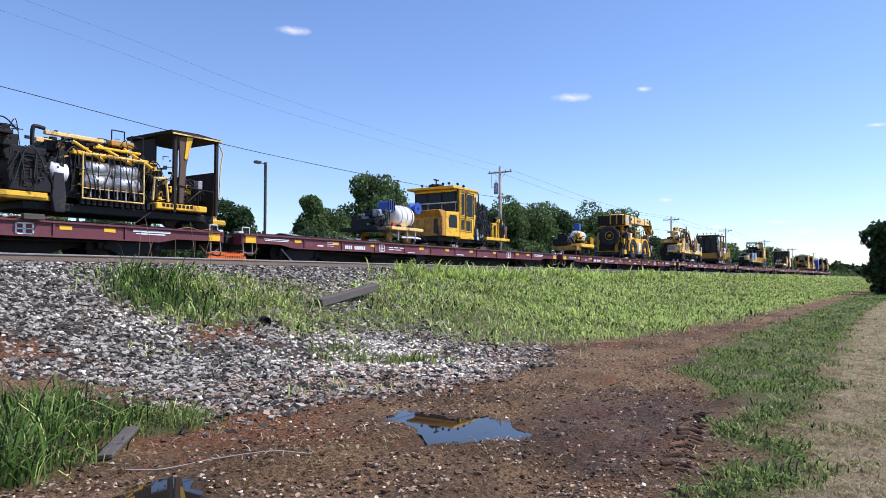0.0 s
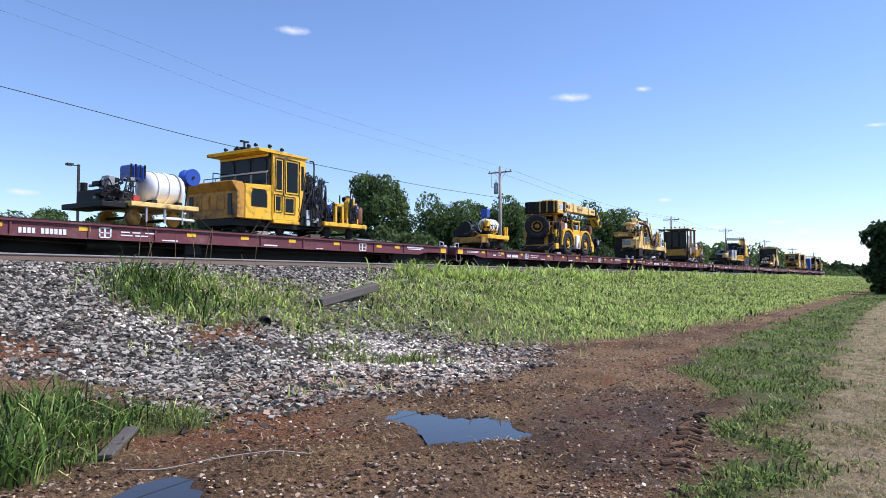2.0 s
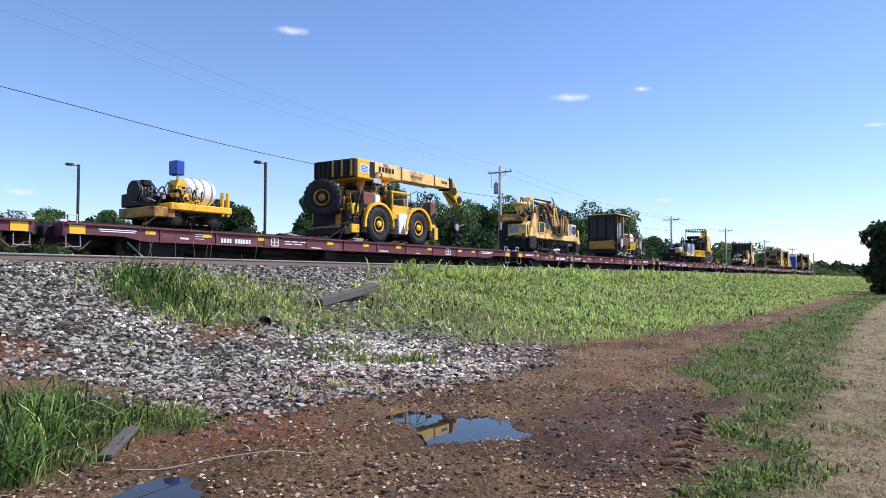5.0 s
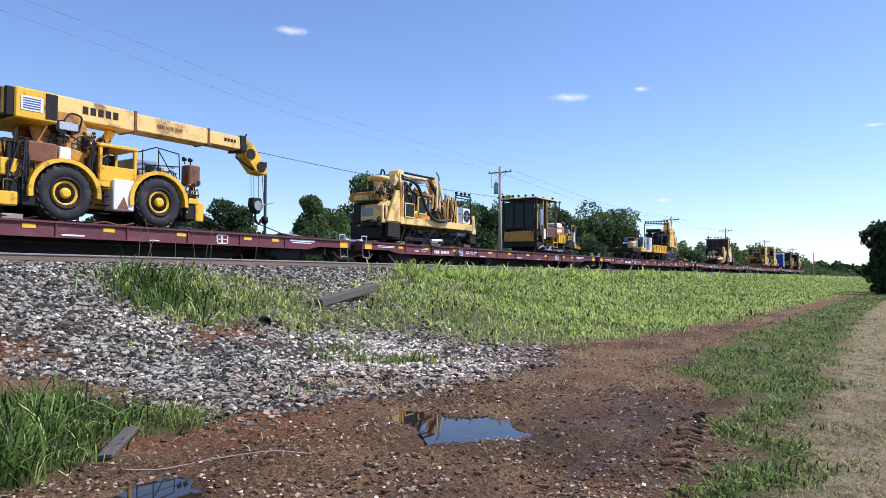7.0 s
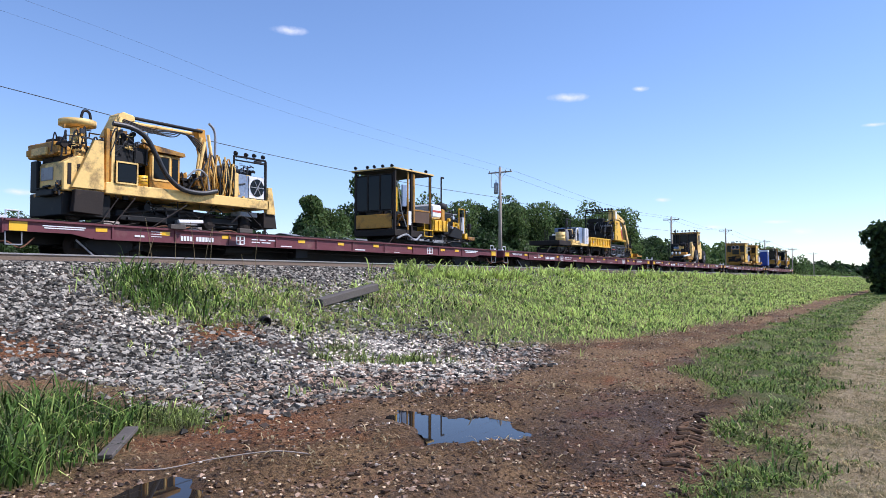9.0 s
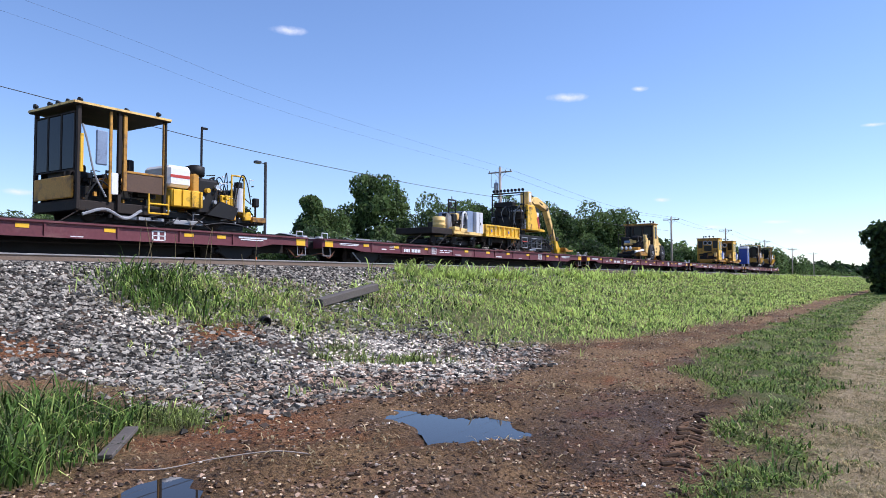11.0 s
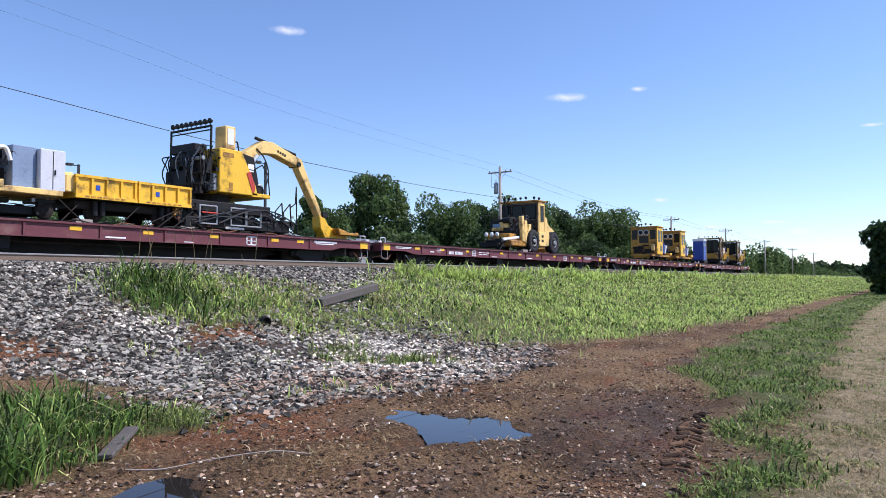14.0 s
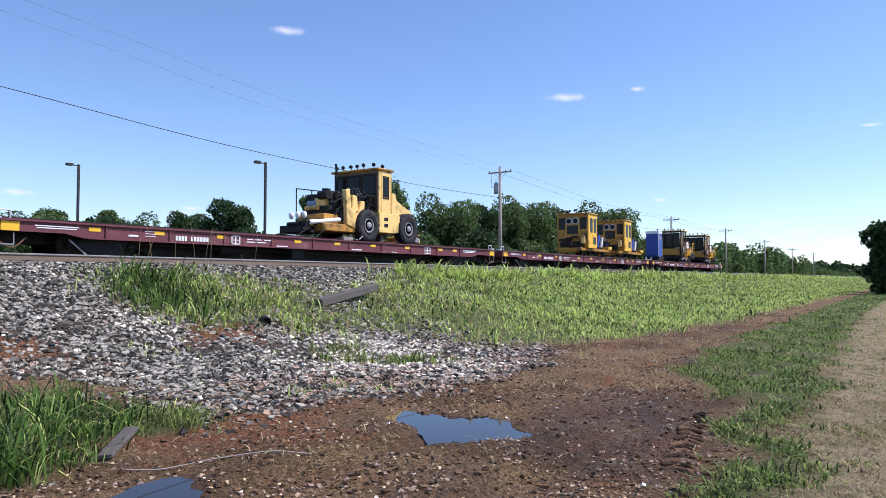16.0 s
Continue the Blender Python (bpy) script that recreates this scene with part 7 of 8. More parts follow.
    chains(e, [((0.3, -1.1, 0.5), (-0.6, -1.4, 0.0)), ((t + 1.8, -1.1, 0.6), (t + 0.8, -1.4, 0.0)), ((t + 0.9, -1.1, 0.7), (t + 1.9, -1.4, 0.0))])


# ---- generator cart ----
def box_cart():
    e = aboard("generator_cart", "rail cart with grey cabinets, drum and gas bottles", "rail cart", 94.3)
    Shape().box(0.5, 2.5, -1.2, 1.2, 0.72, 1.05, 0.02).out("front_bed", DARK, e)
    Shape().turned([(0, 0.33), (0.03, 0.36), (0.3, 0.35), (0.33, 0.37), (0.36, 0.35), (0.64, 0.35), (0.67, 0.37), (0.7, 0.35), (0.97, 0.36), (1, 0.33)], (2.2, -0.5, 1.05), (2.2, -0.5, 1.72), 20).out("drum", CREAM, e, "pale yellow steel drum")
    for x in (3.0, 3.2):
        Shape().turned([(0, 0.1), (0.05, 0.12), (0.8, 0.12), (0.92, 0.05), (1, 0.05)], (x - 0.25, -0.7, 1.0), (x - 0.25, -0.7, 1.95), 12).out("gas_bottle", GREY, e)
    for x in (0.95, 1.15, 1.5):
        Shape().pipe([(x, 0.2, 1.0), (x, 0.2, 1.75), (x + 0.06, 0.2, 1.82)], 0.018).out("hook_rod", BLACK, e)
    Shape().box(2.55, 5.6, -1.28, 1.2, 0.78, 0.96, 0.02).out("rear_bed", CREAM, e)
    Shape().box(2.6, 3.1, -1.3, -0.9, 0.96, 1.18, 0.02).box(3.2, 3.9, -1.3, -1.0, 0.9, 1.12, 0.02).out("tool_tray", CREAM, e)
    Shape().pipe([(3.0, -0.6, 1.0), (3.0, -0.6, 2.75), (3.75, -0.6, 2.75), (3.75, -0.6, 1.0)], 0.05).pipe([(3.0, -0.6, 2.3), (3.75, -0.6, 2.3)], 0.04).out("mast_frame", BLACK, e)
    Shape().cyl((3.2, -0.62, 2.5), (3.2, -0.5, 2.5), 0.15, 14).cyl((3.35, -0.6, 2.75), (3.35, -0.6, 2.95), 0.03, 6).out("flood_light", BLACK, e)
    clutter(e, 2.7, 4.6, -1.0, 0.9, 0.96, 2.1, 27, 14, accents=(WHITE, CREAM), hoses=8)
    Shape().bend([(3.6, -1.1, 1.0), (3.7, -1.1, 1.9), (4.0, -1.1, 2.05), (4.15, -1.1, 1.7)], 0.06, 8).out("duct", WHITE, e)
    cab = Shape().box(4.9, 5.65, -1.28, 1.0, 0.92, 2.15, 0.02).out("cabinet", GREYWHITE, e, "pale grey steel cabinet")
    Shape().box(5.27, 5.285, -1.292, -1.278, 0.98, 2.1).out("door_seam", DARK, cab)
    Shape().box(5.32, 5.36, -1.31, -1.28, 1.4, 1.55, 0.008).out("door_handle", BLACK, cab)
    Shape().box(4.2, 4.88, -1.1, 0.9, 0.96, 2.18, 0.02).out("generator_housing", BLUEGREY, e)
    Shape().box(5.7, 6.0, -1.2, 0.9, 0.96, 1.5, 0.03).box(5.62, 6.1, -0.9, 0.9, 1.5, 1.6, 0.02).out("hopper", CREAM, e)
    rail_wheels(e, (1.2, 3.2, 5.3), 0.26)
    clutter(e, 0.7, 5.6, -1.05, 0.9, 0.2, 0.75, 28, 14, BLACK, accents=(GREY,), hoses=3, names=("running_gear", "fitting", "air_line"))
    chains(e, [((2.4, -1.1, 0.95), (0.7, -1.4, 0.0)), ((0.8, -0.5, 0.8), (-1.2, -1.0, 0.1)), ((5.5, -1.2, 0.7), (6.2, -1.4, 0.0))])


# ---- tipper cart ----
def dump_cart():
    e = aboard("side_tipper_cart", "yellow ribbed side-dump body on a rail cart", "rail cart", 100.25)
    for d, name in ((-1, "near"), (1, "far")):
        for x0, x1 in ((0.0, 2.08), (2.12, 4.2)):
            p = Shape().box(x0, x1, min(d * 1.2, d * 1.26), max(d * 1.2, d * 1.26), 0.80, 1.50, 0.01).out("side_board", YELLOW, e)
            s = Shape()
            for k in range(5):
                x = x0 + 0.05 + k * (x1 - x0 - 0.1) / 4
                s.box(x - 0.035, x + 0.035, min(d * 1.26, d * 1.32), max(d * 1.26, d * 1.32), 0.84, 1.46)
            s.box(x0, x1, min(d * 1.2, d * 1.33), max(d * 1.2, d * 1.33), 1.44, 1.52).box(x0, x1, min(d * 1.2, d * 1.33), max(d * 1.2, d * 1.33), 0.80, 0.92)
            s.out("rib_frame", YELLOW, p)
            if d < 0:
                for k in range(7):
                    Shape().box(x0 + 0.3 + k * 0.2, x0 + 0.44 + k * 0.2, -1.338, -1.329, 0.83, 0.88).out("lettering_bar", OCHRE, p)
                Shape().box(x0 + 0.68, x0 + 0.82, -1.275, -1.262, 1.08, 1.24).out("sign_plate", BLUE, p)
    for x in (0.0, 4.14):
        Shape().box(x, x + 0.06, -1.2, 1.2, 0.80, 1.46, 0.01).out("end_board", YELLOW, e)
    Shape().box(0.06, 4.14, -1.2, 1.2, 0.78, 0.9).out("bed_floor", DARK, e)
    r = random.Random(33)
    s = Shape()
    for k in range(60):
        x, y, z = r.uniform(0.2, 4.0), r.uniform(-1.05, 1.05), r.uniform(1.25, 1.48)
        bmesh.ops.create_icosphere(s.bm, subdivisions=1, radius=r.uniform(0.08, 0.2), matrix=Matrix.Translation((x, y, z)) @ Matrix.Diagonal((1.2, 1, 0.5, 1)))
    s.out("load", BLACK, e, "dark heaped load")
    Shape().box(0.2, 4.0, -0.9, 0.9, 0.5, 0.78, 0.03).out("underframe", DARK, e)
    for x in (0.8, 3.2):
        Shape().cyl((x, -1.0, 0.3), (x, -1.0, 0.75), 0.1, 10).cyl((x + 0.25, -1.0, 0.3), (x + 0.25, -1.0, 0.75), 0.1, 10).out("spring", BLACK, e)
    rail_wheels(e, (0.9, 3.3), 0.3)
    blocking(e, (0.4, 2.0, 3.8))
    chains(e, [((0.3, -1.1, 0.7), (-0.5, -1.4, 0.0)), ((3.9, -1.1, 0.7), (4.8, -1.4, 0.0)), ((2.3, -1.2, 0.75), (1.4, -1.4, 0.0))])


# ---- excavator on a rail cart ----
def excavator():
    e = aboard("rail_excavator", "yellow excavator with folded boom on a black rail cart", "excavator", 103.6)
    house = Shape().prism([(2.05, 1.5), (2.05, 3.15), (3.1, 3.15), (3.5, 2.45), (3.8, 1.9), (3.92, 1.5)], -1.3, -0.3, 0.03).out("house", YELLOW, e)
    Shape().box(2.1, 3.6, -0.3, 1.25, 1.5, 2.9, 0.03).out("house_far_side", BLACK, e)
    Shape().box(3.6, 4.55, -1.3, 0.9, 1.46, 1.62, 0.02).out("front_ledge", YELLOW, e)
    Shape().box(2.2, 2.7, -1.315, -1.3, 2.85, 3.0).out("vent_slot", OCHRE, house)
    Shape().box(2.5, 2.66, -1.312, -1.3, 1.6, 1.9).out("latch", OCHRE, house)
    Shape().prism([(3.32, 2.35), (3.52, 2.42), (3.75, 1.85), (3.7, 1.62), (3.62, 1.62)], -1.318, -1.3).out("stripe", RED, house)
    Shape().prism([(3.12, 3.1), (3.75, 3.0), (4.0, 2.0), (3.6, 1.62), (3.5, 2.45)], -1.25, -0.4, 0.03).out("side_console", BLACK, e, "black panel beside the boom foot")
    Shape().box(3.42, 3.72, -1.268, -1.252, 2.52, 2.72).box(3.45, 3.7, -1.268, -1.252, 2.42, 2.48).out("logo_plate", WHITE, e)
    Shape().prism([(3.4, 1.62), (3.4, 2.5), (3.75, 2.4), (3.95, 1.62)], -1.2, 0.6, 0.02).out("swing_bracket", BLACK, e)
    Shape().box(3.9, 4.4, -1.1, -0.5, 1.62, 1.95, 0.05).out("seat", BLACK, e)
    Shape().box(4.0, 4.3, -1.12, -0.9, 1.95, 2.02, 0.02).out("seat_trim", GREYWHITE, e)
    clutter(e, 1.35, 2.1, -1.25, 1.25, 1.5, 3.15, 35, 36, accents=(DARK, GREY), hoses=6)
    r = random.Random(36)
    for k in range(14):
        y = r.uniform(-1.1, 1.1)
        Shape().bend([(1.4, y, r.uniform(1.6, 2.0)), (1.28, y + r.uniform(-.2, .2), r.uniform(2.1, 2.6)), (1.3, y + r.uniform(-.4, .4), r.uniform(2.5, 3.1)), (1.5, y, 2.9)], 0.025, 5).out("engine_hose", (HOSE, DARK, GREY)[k % 3], e)
    s = Shape()
    for k in range(12):
        s.box(1.28, 1.34, -1.2 + k * 0.2, -1.12 + k * 0.2, 1.45, 1.75)
    s.box(1.26, 1.36, -1.25, 1.25, 1.72, 1.80).box(1.26, 1.36, -1.25, 1.25, 1.38, 1.46)
    s.out("rear_grille", DARK, e)
    # light rack and stack
    Shape().pipe([(1.75, -1.15, 1.9), (1.78, -1.15, 3.92), (1.78, 1.2, 3.92), (1.75, 1.2, 1.9)], 0.045).pipe([(1.78, -1.15, 3.78), (1.78, 1.2, 3.78)], 0.025).out("light_rack", BLACK, e)
    lamps(e, [(1.78, -1.1 + k * 0.27, 4.0) for k in range(9)], 0.10)
    Shape().box(2.42, 2.92, -1.15, -0.55, 3.15, 4.05, 0.03).out("air_cleaner", CREAM, e)
    Shape().box(2.52, 2.82, -1.165, -1.15, 3.35, 3.95).out("stack_panel", WHITE, e)
    Shape().box(1.6, 2.2, -0.4, 1.0, 3.0, 3.35, 0.04).out("engine_cover", BLACK, e)
    railing(e, [(2.75, -0.9, 3.6), (3.2, -0.9, 3.55), (3.35, -0.9, 2.9), (3.3, -0.9, 2.5)], [], 0.03)
    railing(e, [(3.7, -1.25, 2.5), (4.1, -1.3, 2.75), (4.4, -1.3, 2.4), (4.5, -1.3, 1.6)], [], 0.025)
    # boom
    boom = Shape().prism([(3.5, 2.55), (4.1, 3.35), (5.1, 3.98), (5.6, 4.0), (7.2, 3.52), (7.15, 3.12), (5.75, 3.5), (5.05, 3.45), (4.3, 2.9), (3.85, 2.4)], -0.28, 0.18, 0.03).out("boom", CREAM, e)
    Shape().prism([(6.85, 3.5), (7.3, 3.55), (7.5, 3.2), (8.74, 1.02), (8.54, 0.94), (7.15, 3.0)], -0.24, 0.14, 0.03).out("stick", CREAM, boom)
    Shape().cyl((4.85, -0.05, 4.08), (7.1, -0.05, 3.70), 0.07, 10).out("stick_ram", BLACK, boom)
    Shape().cyl((3.75, -0.35, 2.2), (4.7, -0.35, 3.3), 0.09, 10).out("boom_ram", SILVER, boom)
    Shape().cyl((7.42, -0.05, 3.35), (8.66, -0.05, 1.35), 0.055, 10).out("bucket_ram", BLACK, boom)
    Shape().bend([(4.7, -0.3, 3.6), (5.1, -0.35, 3.2), (5.3, -0.35, 2.5), (4.9, -0.35, 1.6)], 0.03, 6).out("hydraulic_hose", HOSE, boom)
    Shape().cyl((7.08, -0.32, 3.25), (7.08, 0.22, 3.25), 0.12, 12).out("pivot_pin", BLACK, boom)
    Shape().prism([(8.4, 1.1), (8.75, 1.05), (9.0, 0.72), (9.5, 0.5), (10.3, 0.36), (10.3, 0.14), (8.75, 0.14), (8.45, 0.6)], -0.3, 0.2, 0.03).out("grapple", YELLOW, boom)
    for k in range(4):
        Shape().box(5.85 + k * 0.13, 5.94 + k * 0.13, -0.292, -0.279, 3.60 - k * 0.038, 3.70 - k * 0.038).out("lettering_bar", DARK, boom)
    Shape().prism([(8.55, 1.3), (8.9, 1.35), (8.95, 1.1), (8.6, 1.05)], -0.32, 0.22, 0.02).out("coupler_link", BLACK, boom)
    Shape().prism([(9.2, 0.6), (10.0, 0.42), (10.6, 0.46), (10.62, 0.3), (9.3, 0.3)], -0.7, -0.32, 0.02).out("grapple_jaw", OCHRE, boom)
    # rail cart
    Shape().cyl((2.7, 0, 1.15), (2.7, 0, 1.5), 0.7, 20).out("slew_ring", BLACK, e)
    Shape().box(0.6, 4.7, -1.15, 1.15, 0.75, 1.15, 0.03).out("cart_frame", BLACK, e)
    clutter(e, 0.5, 4.8, -1.15, 1.0, 0.25, 0.95, 37, 20, BLACK, accents=(DARK, OCHRE), hoses=4, names=("running_gear", "fitting", "air_line"))
    for x in (1.2, 2.6, 3.3):
        Shape().pipe([(x, -1.3, 0.3), (x, -1.3, 0.95), (x + 0.75, -1.3, 0.95), (x + 0.75, -1.3, 0.3), (x, -1.3, 0.3)], 0.03).out("step_frame", GREY, e)
    Shape().pipe([(1.3, -1.3, 0.7), (2.0, -1.3, 0.7)], 0.03).out("red_bar", RED, e)
    Shape().prism([(0.2, 0.5), (0.5, 0.5), (0.75, 1.2), (0.45, 1.25)], -1.2, -1.0, 0.02).out("ladder", OCHRE, e)
    for x in (4.9, 5.35):
        railing(e, [(x, -1.2, 0.3), (x, -1.2, 1.0), (x + 0.35, -1.2, 1.35), (x + 0.45, -1.2, 0.3)], [], 0.028)
    railing(e, [(5.7, -1.2, 1.2), (6.0, -1.2, 1.4), (6.05, -1.2, 2.1), (6.1, -1.2, 0.15)], [], 0.025)
    clutter(e, 0.3, 6.0, -1.32, -0.9, 0.15, 0.9, 141, 26, BLACK, accents=(DARK, RUSTY), hoses=10)
    clutter(e, 4.7, 6.2, -1.0, 1.0, 0.2, 1.0, 38, 8, BLACK, accents=(GREY,), hoses=2)
    Shape().box(2.4, 3.3, -1.25, -0.9, 0.15, 0.25, 0.02).out("chock_board", WHITE, e)
    rail_wheels(e, (1.0, 4.2, 5.4), 0.28)
    blocking(e, (0.8, 2.2, 3.7, 4.9))
    chains(e, [((0.6, -1.2, 0.8), (-1.2, -1.4, 0.0)), ((0.4, -1.1, 0.6), (-0.6, -1.4, 0.0)), ((1.0, -1.2, 0.7), (0.0, -1.4, 0.02)), ((4.8, -1.2, 0.7), (5.9, -1.4, 0.0))])


# ---- wheeled loader with cab ----
def loader():
    e = aboard("wheel_loader", "cream yellow rubber-tyred rail loader with square cab", "loader", 126.2)
    for x in (5.1, 8.2):
        for d in (-1, 1):
            tyre_wheel(e, x, d * 1.1, 0.79, 0.77, 0.5, GREY, (0, d, 0), 18)
        Shape().cyl((x, -0.9, 0.74), (x, 0.9, 0.74), 0.16, 10).out("axle", BLACK, e)
    Shape().box(2.6, 8.7, -0.8, 0.8, 0.55, 1.2, 0.03).out("chassis", OCHRE, e)
    Shape().prism([(5.9, 0.55), (5.95, 1.45), (7.5, 1.45), (7.65, 0.62), (7.2, 0.5), (5.8, 0.5)], -1.25, 1.2, 0.03).out("side_body", CREAM, e)
    for z in (0.78, 1.08):
        Shape().box(6.3, 6.6, -1.268, -1.25, z, z + 0.16, 0.01).out("foot_hole", BLACK, e)
    cab = Shape().box(5.95, 6.95, -1.2, 1.65, 1.45, 3.5, 0.03).out("cab", CREAM, e, "cream cab with its end face browned as painted shade")
    Shape().box(5.8, 7.05, -1.28, 1.75, 3.5, 3.6, 0.02).out("cab_roof", OCHRE, e)
    # Brown panel puts shade into the colour of the cab's unlit end
    Shape().box(5.91, 5.95, -1.15, 1.6, 1.5, 3.45).out("cab_end_panel", DARKBROWN, cab)
    for y0, y1 in ((-1.02, -0.2), (-0.05, 0.75), (0.9, 1.5)):
        pane_end(cab, y0, y1, 2.35, 3.3, 5.905, DARK)
    pane_side(cab, 6.3, 6.66, 2.2, 3.2, -1.2, DARK)
    Shape().box(6.12, 6.135, -1.21, -1.2, 1.5, 3.4).box(6.86, 6.875, -1.21, -1.2, 1.5, 3.4).out("door_seam", OCHRE, cab)
    lamps(e, [(5.9, 1.4, 3.68), (5.9, 1.0, 3.68), (5.9, 0.5, 3.68), (5.9, 0.1, 3.68), (5.9, -0.3, 3.7), (5.95, -0.9, 3.68), (6.5, -1.0, 3.66)], 0.09)
    Shape().bend([(5.6, 1.2, 2.2), (5.6, 1.2, 3.5), (5.55, 1.2, 3.95)], 0.06, 7).out("exhaust_pipe", BLACK, e)
    # rear
    Shape().prism([(6.95, 1.45), (6.95, 2.35), (7.4, 2.3), (8.9, 1.7), (9.0, 1.2), (7.5, 1.2)], -0.95, 0.95, 0.03).out("engine_hood", CREAM, e)
    Shape().prism([(6.95, 1.45), (7.0, 2.5), (7.25, 2.45), (7.75, 0.9), (7.5, 0.9)], -1.2, -1.05, 0.01).out("rear_brace", CREAM, e)
    clutter(e, 8.8, 10.3, -0.9, 0.8, 0.15, 0.8, 43, 8, CREAM, accents=(GREY,), hoses=3, names=("tow_gear", "fitting", "hydraulic_hose"))
    # front boom and gear
    Shape().box(3.4, 4.6, -0.5, 1.1, 1.2, 2.2, 0.04).out("radiator", BLACK, e)
    Shape().prism([(3.75, 0.75), (3.65, 2.35), (3.95, 2.4), (4.05, 1.5), (4.5, 1.3), (4.75, 1.9), (5.0, 1.9), (4.9, 0.9), (4.3, 0.6)], -1.15, -0.9, 0.03).out("boom_arm", CREAM, e)
    Shape().box(5.3, 5.9, -0.6, 1.2, 1.2, 2.3, 0.05).out("engine_block", BLACK, e)
    clutter(e, 5.2, 5.9, -1.0, 1.2, 1.3, 2.25, 152, 14, BLACK, accents=(DARK, GREY), hoses=10)
    Shape().prism([(4.1, 1.3), (4.2, 2.15), (4.5, 2.1), (4.6, 1.4)], -1.1, -0.85, 0.03).out("boom_link", CREAM, e)
    clutter(e, 2.9, 5.3, -1.0, 0.9, 0.7, 2.5, 44, 26, BLACK, accents=(DARK, CREAM, BLUEGREY), hoses=16)
    clutter(e, 4.6, 5.4, -0.9, 0.6, 1.7, 2.45, 151, 10, BLACK, accents=(GREY, DARK), hoses=8)
    Shape().box(2.3, 4.4, -1.1, 0.9, 0.4, 0.75, 0.04).out("front_frame", OCHRE, e)
    Shape().cyl((1.7, -0.8, 0.75), (3.4, -1.0, 0.95), 0.10, 10).out("ram", WHITE, e)
    for y in (-0.3, 0.1, 0.5):
        Shape().turned([(0, 0.06), (0.3, 0.11), (0.8, 0.11), (1, 0.05)], (1.9, y, 0.95), (1.9, y, 1.25), 12).out("bottle", WHITE, e)
    clutter(e, 1.4, 2.8, -0.9, 1.0, 0.3, 0.95, 45, 8, BLACK, accents=(CREAM,), hoses=4)
    railing(e, [(2.9, 1.2, 0.7), (2.9, 1.2, 2.45), (4.9, 1.2, 2.5), (4.9, 1.2, 0.7)], [((3.9, 1.2, 0.7), (3.9, 1.2, 2.48))], 0.025)
    blocking(e, (3.4, 6.6))
    chains(e, [((2.5, -1.0, 0.5), (1.4, -1.4, 0.0)), ((1.6, -0.9, 0.5), (0.2, -1.4, 0.0)), ((9.0, -0.9, 0.6), (10.2, -1.4, 0.0))])
    Shape().bend([(4.6, -1.25, 0.3), (5.0, -1.3, 0.5), (4.4, -1.3, 0.1)], 0.04, 5).out("loop", GREY, e)


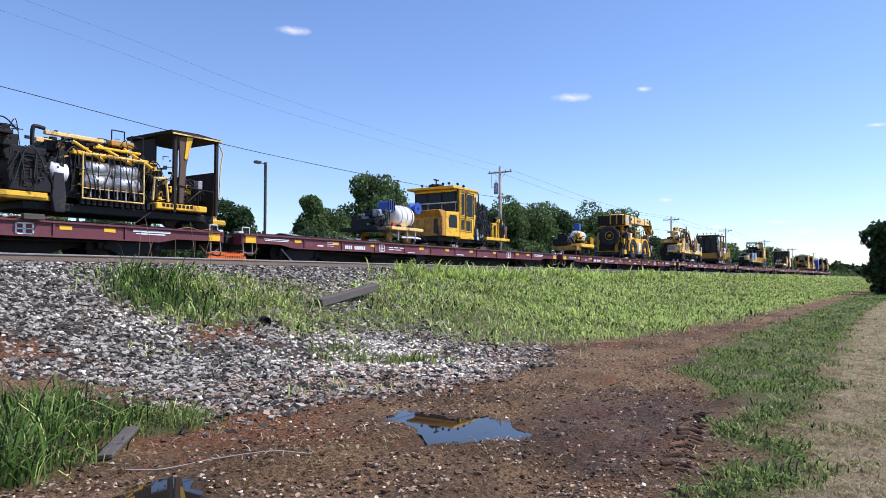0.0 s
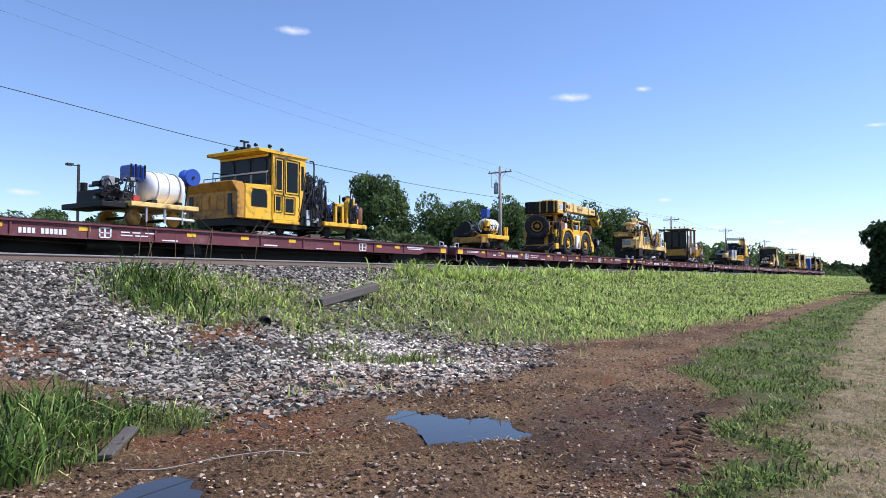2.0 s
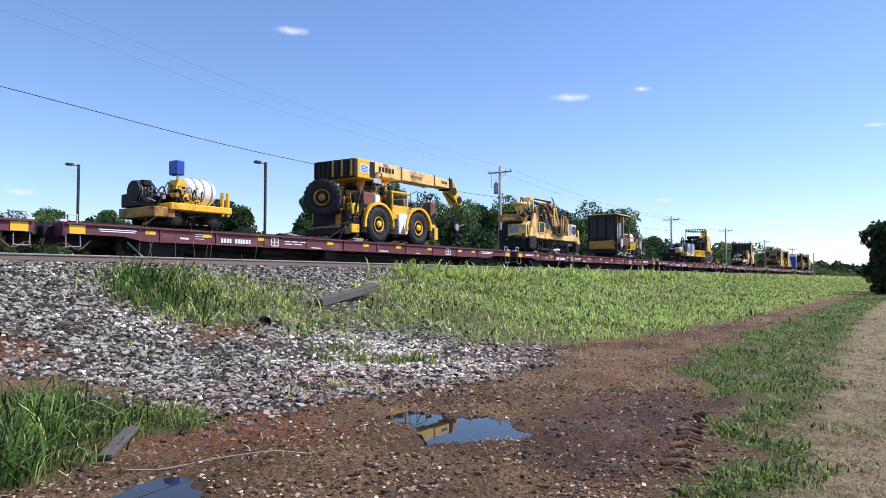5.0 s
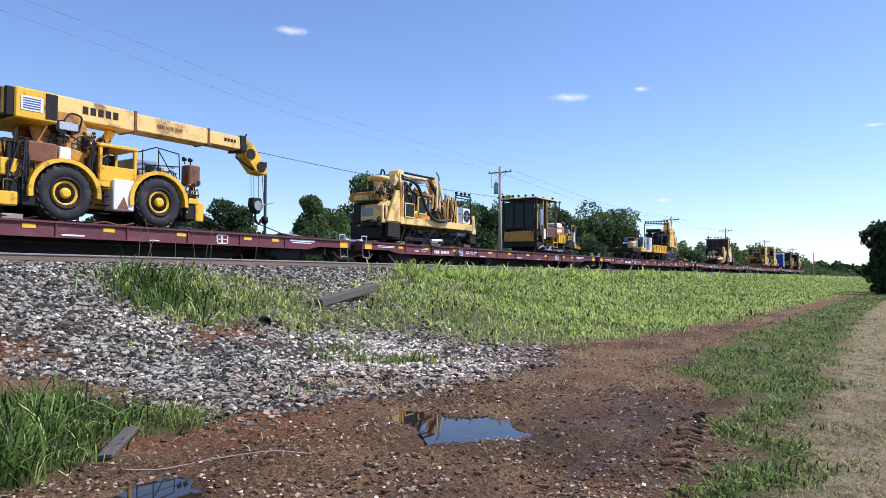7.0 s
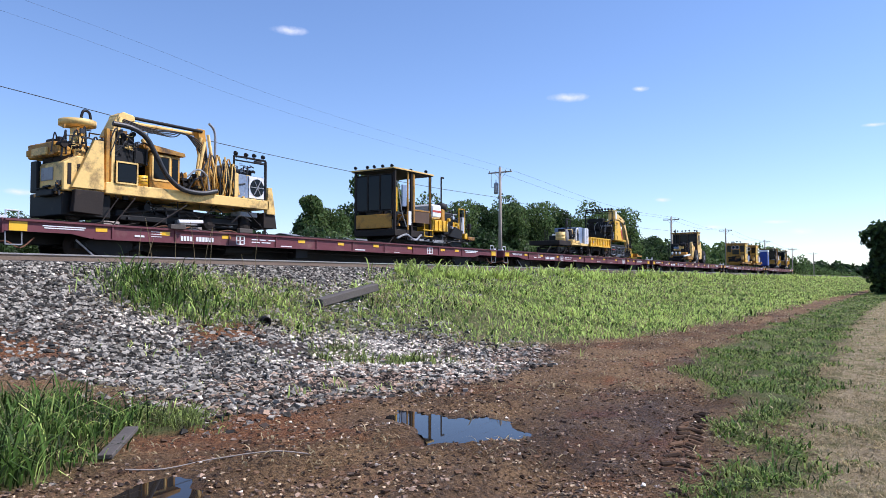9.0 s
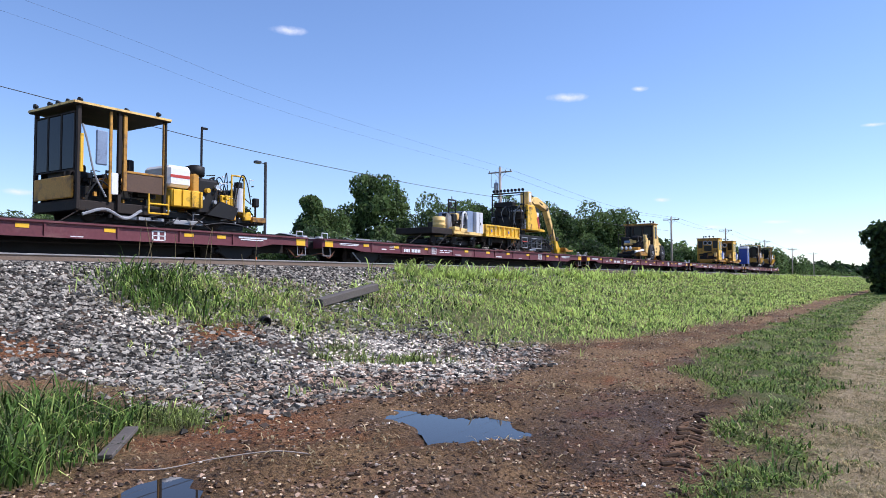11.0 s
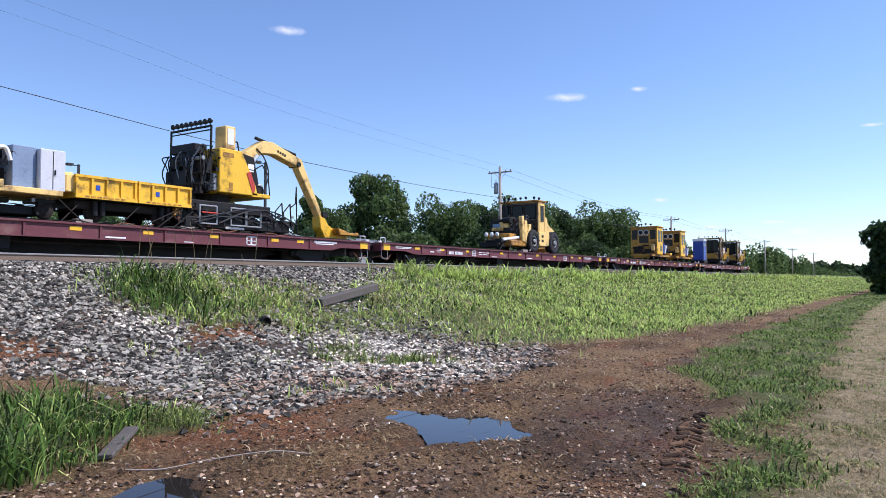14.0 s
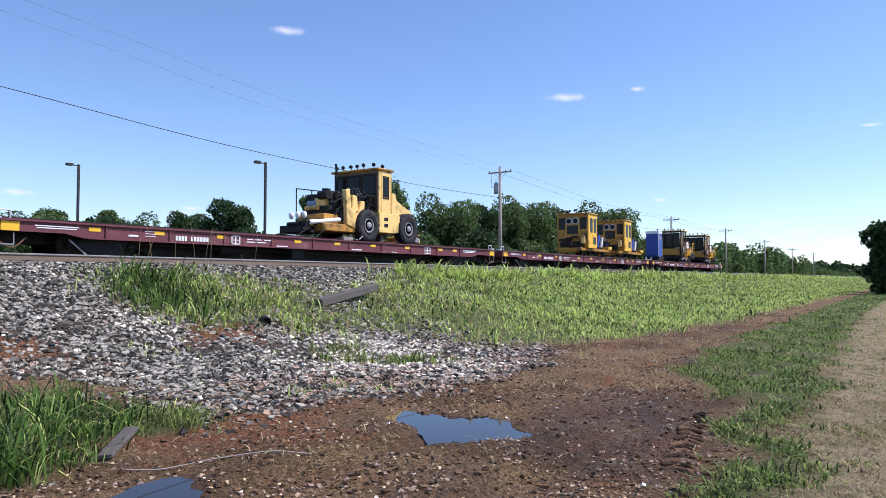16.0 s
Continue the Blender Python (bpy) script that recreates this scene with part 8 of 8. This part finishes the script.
# ---- pair of yellow cabs ----
def twin_cab(rel, seed):
    e = aboard("rail_drill_machine", "yellow boxy track machine with round fans on its end", "track machine", rel, "twin yellow machines")
    cab = Shape().box(0, 1.75, -1.3, 1.3, 0.65, 3.28, 0.03).out("cab", YELLOW, e)
    Shape().box(-0.12, 1.85, -1.38, 1.38, 3.28, 3.38, 0.02).out("cab_roof", OCHRE, e)
    # Ochre over the yellow cab paints in the shade of its end
    Shape().box(-0.03, 0.0, -1.25, 1.25, 0.7, 3.25).out("end_panel", OCHRE, cab)
    for y in (-0.25, 0.3):
        fan = Shape().turned([(0, 0.27), (1, 0.27)], (-0.06, y, 2.78), (-0.03, y, 2.78), 20).out("fan", GREYWHITE, cab)
        Shape().turned([(0, 0.2), (1, 0.2)], (-0.085, y, 2.78), (-0.055, y, 2.78), 20).out("fan_blades", BLACK, fan)
    for y0, y1, z0, z1 in ((-1.18, -0.6, 2.1, 3.05), (0.62, 1.18, 2.1, 3.05), (-0.48, 0.48, 1.75, 2.45)):
        pane_end(cab, y0, y1, z0, z1, -0.03)
    pane_side(cab, 0.3, 0.85, 1.85, 3.0, -1.3)
    pane_side(cab, 1.05, 1.6, 1.85, 3.0, -1.3)
    pane_side(cab, 0.95, 1.5, 0.95, 1.55, -1.3)
    lamps(e, [(-0.05, 0.2, 3.45), (0.0, -0.2, 3.5), (0.1, 0.5, 3.45), (0.3, -0.6, 3.46)], 0.10)
    Shape().box(-0.35, -0.03, -1.1, -0.8, 1.0, 1.6, 0.05).out("end_ram", CREAM, e)
    Shape().box(-0.3, -0.03, 0.0, 0.5, 0.9, 1.5, 0.04).out("end_gear", DARK, e)
    clutter(e, -0.3, -0.04, -1.15, 1.15, 0.75, 1.6, seed + 9, 8, DARK, accents=(RUSTY,), hoses=3)
    Shape().box(-0.9, 5.2, -1.1, 1.1, 0.45, 0.66, 0.02).out("frame", OCHRE, e)
    clutter(e, -0.9, -0.1, -1.0, 1.0, 0.3, 0.8, seed + 4, 6, OCHRE, accents=(BLACK,), hoses=2)
    clutter(e, 1.9, 4.8, -1.1, 1.0, 0.66, 1.9, seed, 16, BLACK, accents=(BLUE, YELLOW), hoses=9)
    Shape().cyl((2.2, -1.1, 0.8), (2.6, -1.1, 1.75), 0.13, 12).out("ram", BLUE, e)
    Shape().cyl((3.0, -1.1, 0.8), (3.3, -1.1, 1.6), 0.12, 12).out("ram", WHITE, e)
    Shape().box(4.4, 5.2, -1.2, 1.0, 0.66, 0.9, 0.02).out("tail_deck", YELLOW, e)
    rail_wheels(e, (0.6, 2.6, 4.3), 0.26)
    chains(e, [((-0.5, -1.0, 0.5), (-1.4, -1.4, 0.0)), ((4.8, -1.1, 0.6), (5.8, -1.4, 0.0)), ((0.8, -1.2, 0.65), (0.0, -1.4, 0.0))])


# ---- portable toilet ----
def toilet_box():
    e = aboard("portable_toilet", "blue plastic portable toilet with white roof", "portable toilet", 174.95)
    Shape().box(-0.1, 1.4, -1.4, 0.1, 0.1, 0.42, 0.03).out("skid", DARK, e)
    body = Shape().box(0, 1.2, -1.3, -0.1, 0.42, 2.65, 0.04).out("body", BLUE, e)
    Shape().prism([(-0.06, 2.65), (1.26, 2.65), (1.1, 2.95), (0.1, 2.95)], -1.36, -0.04, 0.03).out("roof", WHITE, e)
    Shape().box(-0.03, 0.0, -1.15, -0.25, 0.55, 2.5, 0.02).out("door", BLUE, body)
    for x in (0.03, 1.12):
        Shape().box(x, x + 0.07, -1.33, -1.3, 0.45, 2.62).out("corner_trim", GREYWHITE, body)
    Shape().box(0.2, 1.0, -1.315, -1.3, 2.1, 2.4).out("vent", GREY, body)


canopy_machine()
tank_cart()
cab_machine()
small_machine()
crane()
hose_machine()
dark_cab(75.55, 3.15, "dark brown open-sided track machine with yellow panels and a painted blue glint", 51, 4.7, 3.66)
box_cart()
dump_cart()
excavator()
loader()
twin_cab(157.6, 61)
twin_cab(165.6, 62)
toilet_box()
dark_cab(182.9, 2.0, "weathered track machine with dark cab and pale tank", 71, 3.6)
dark_cab(192.8, 2.2, "weathered dark track machine with open cab frame", 81, 3.4)

# orange barrier standing beyond the track, seen under the couplings
barrier = tagged(new("safety_barrier"), "orange plastic mesh safety barrier standing beyond the track", "barrier")
barrier.location = (20.0, 25.45, float(height(np.array([20.0]), np.array([25.45]))[0]))
for k in range(4):
    Shape().cyl((0.05 + k * 0.9, 0.02, -0.1), (0.05 + k * 0.9, 0.02, 1.05), 0.02, 8).out("stake", GREY, barrier)
for k in range(3):
    sag = 0.05 * (k % 2)
    panel = Shape()
    for z in (0.12, 0.3, 0.48, 0.66, 0.84):
        panel.box(0.06 + k * 0.9, 0.94 + k * 0.9, -0.012, 0.0, z - sag, z + 0.12 - sag)
    for j in range(7):
        panel.box(0.08 + k * 0.9 + j * 0.13, 0.13 + k * 0.9 + j * 0.13, -0.016, -0.011, 0.1 - sag, 0.98 - sag)
    panel.out("mesh_panel", ORANGE, barrier)


def motions():
    """Moves the whole train to the left, turns its wheels and lets the clouds drift."""
    times = [0.8 * k for k in range(21)]
    for e in MOVING:
        p = e.location.copy()
        walk(e, [(t, pose(p.x + train_x(t), p.y, p.z)) for t in times])
    for ob, r in ROLLING:
        p = ob.location.copy()
        walk(ob, [(k / 15, Matrix.Translation(p) @ Matrix.Rotation(train_x(k / 15) / r, 4, "Y")) for k in range(241)])
    side = Vector((math.sin(TURN), -math.cos(TURN), 0))
    for ob in CLOUDS:
        m = ob.matrix_basis.copy()
        walk(ob, [(t, Matrix.Translation(side * (6.0 - 13.0 * t / 16)) @ m) for t in (0.0, 8.0, 16.0)])


motions()
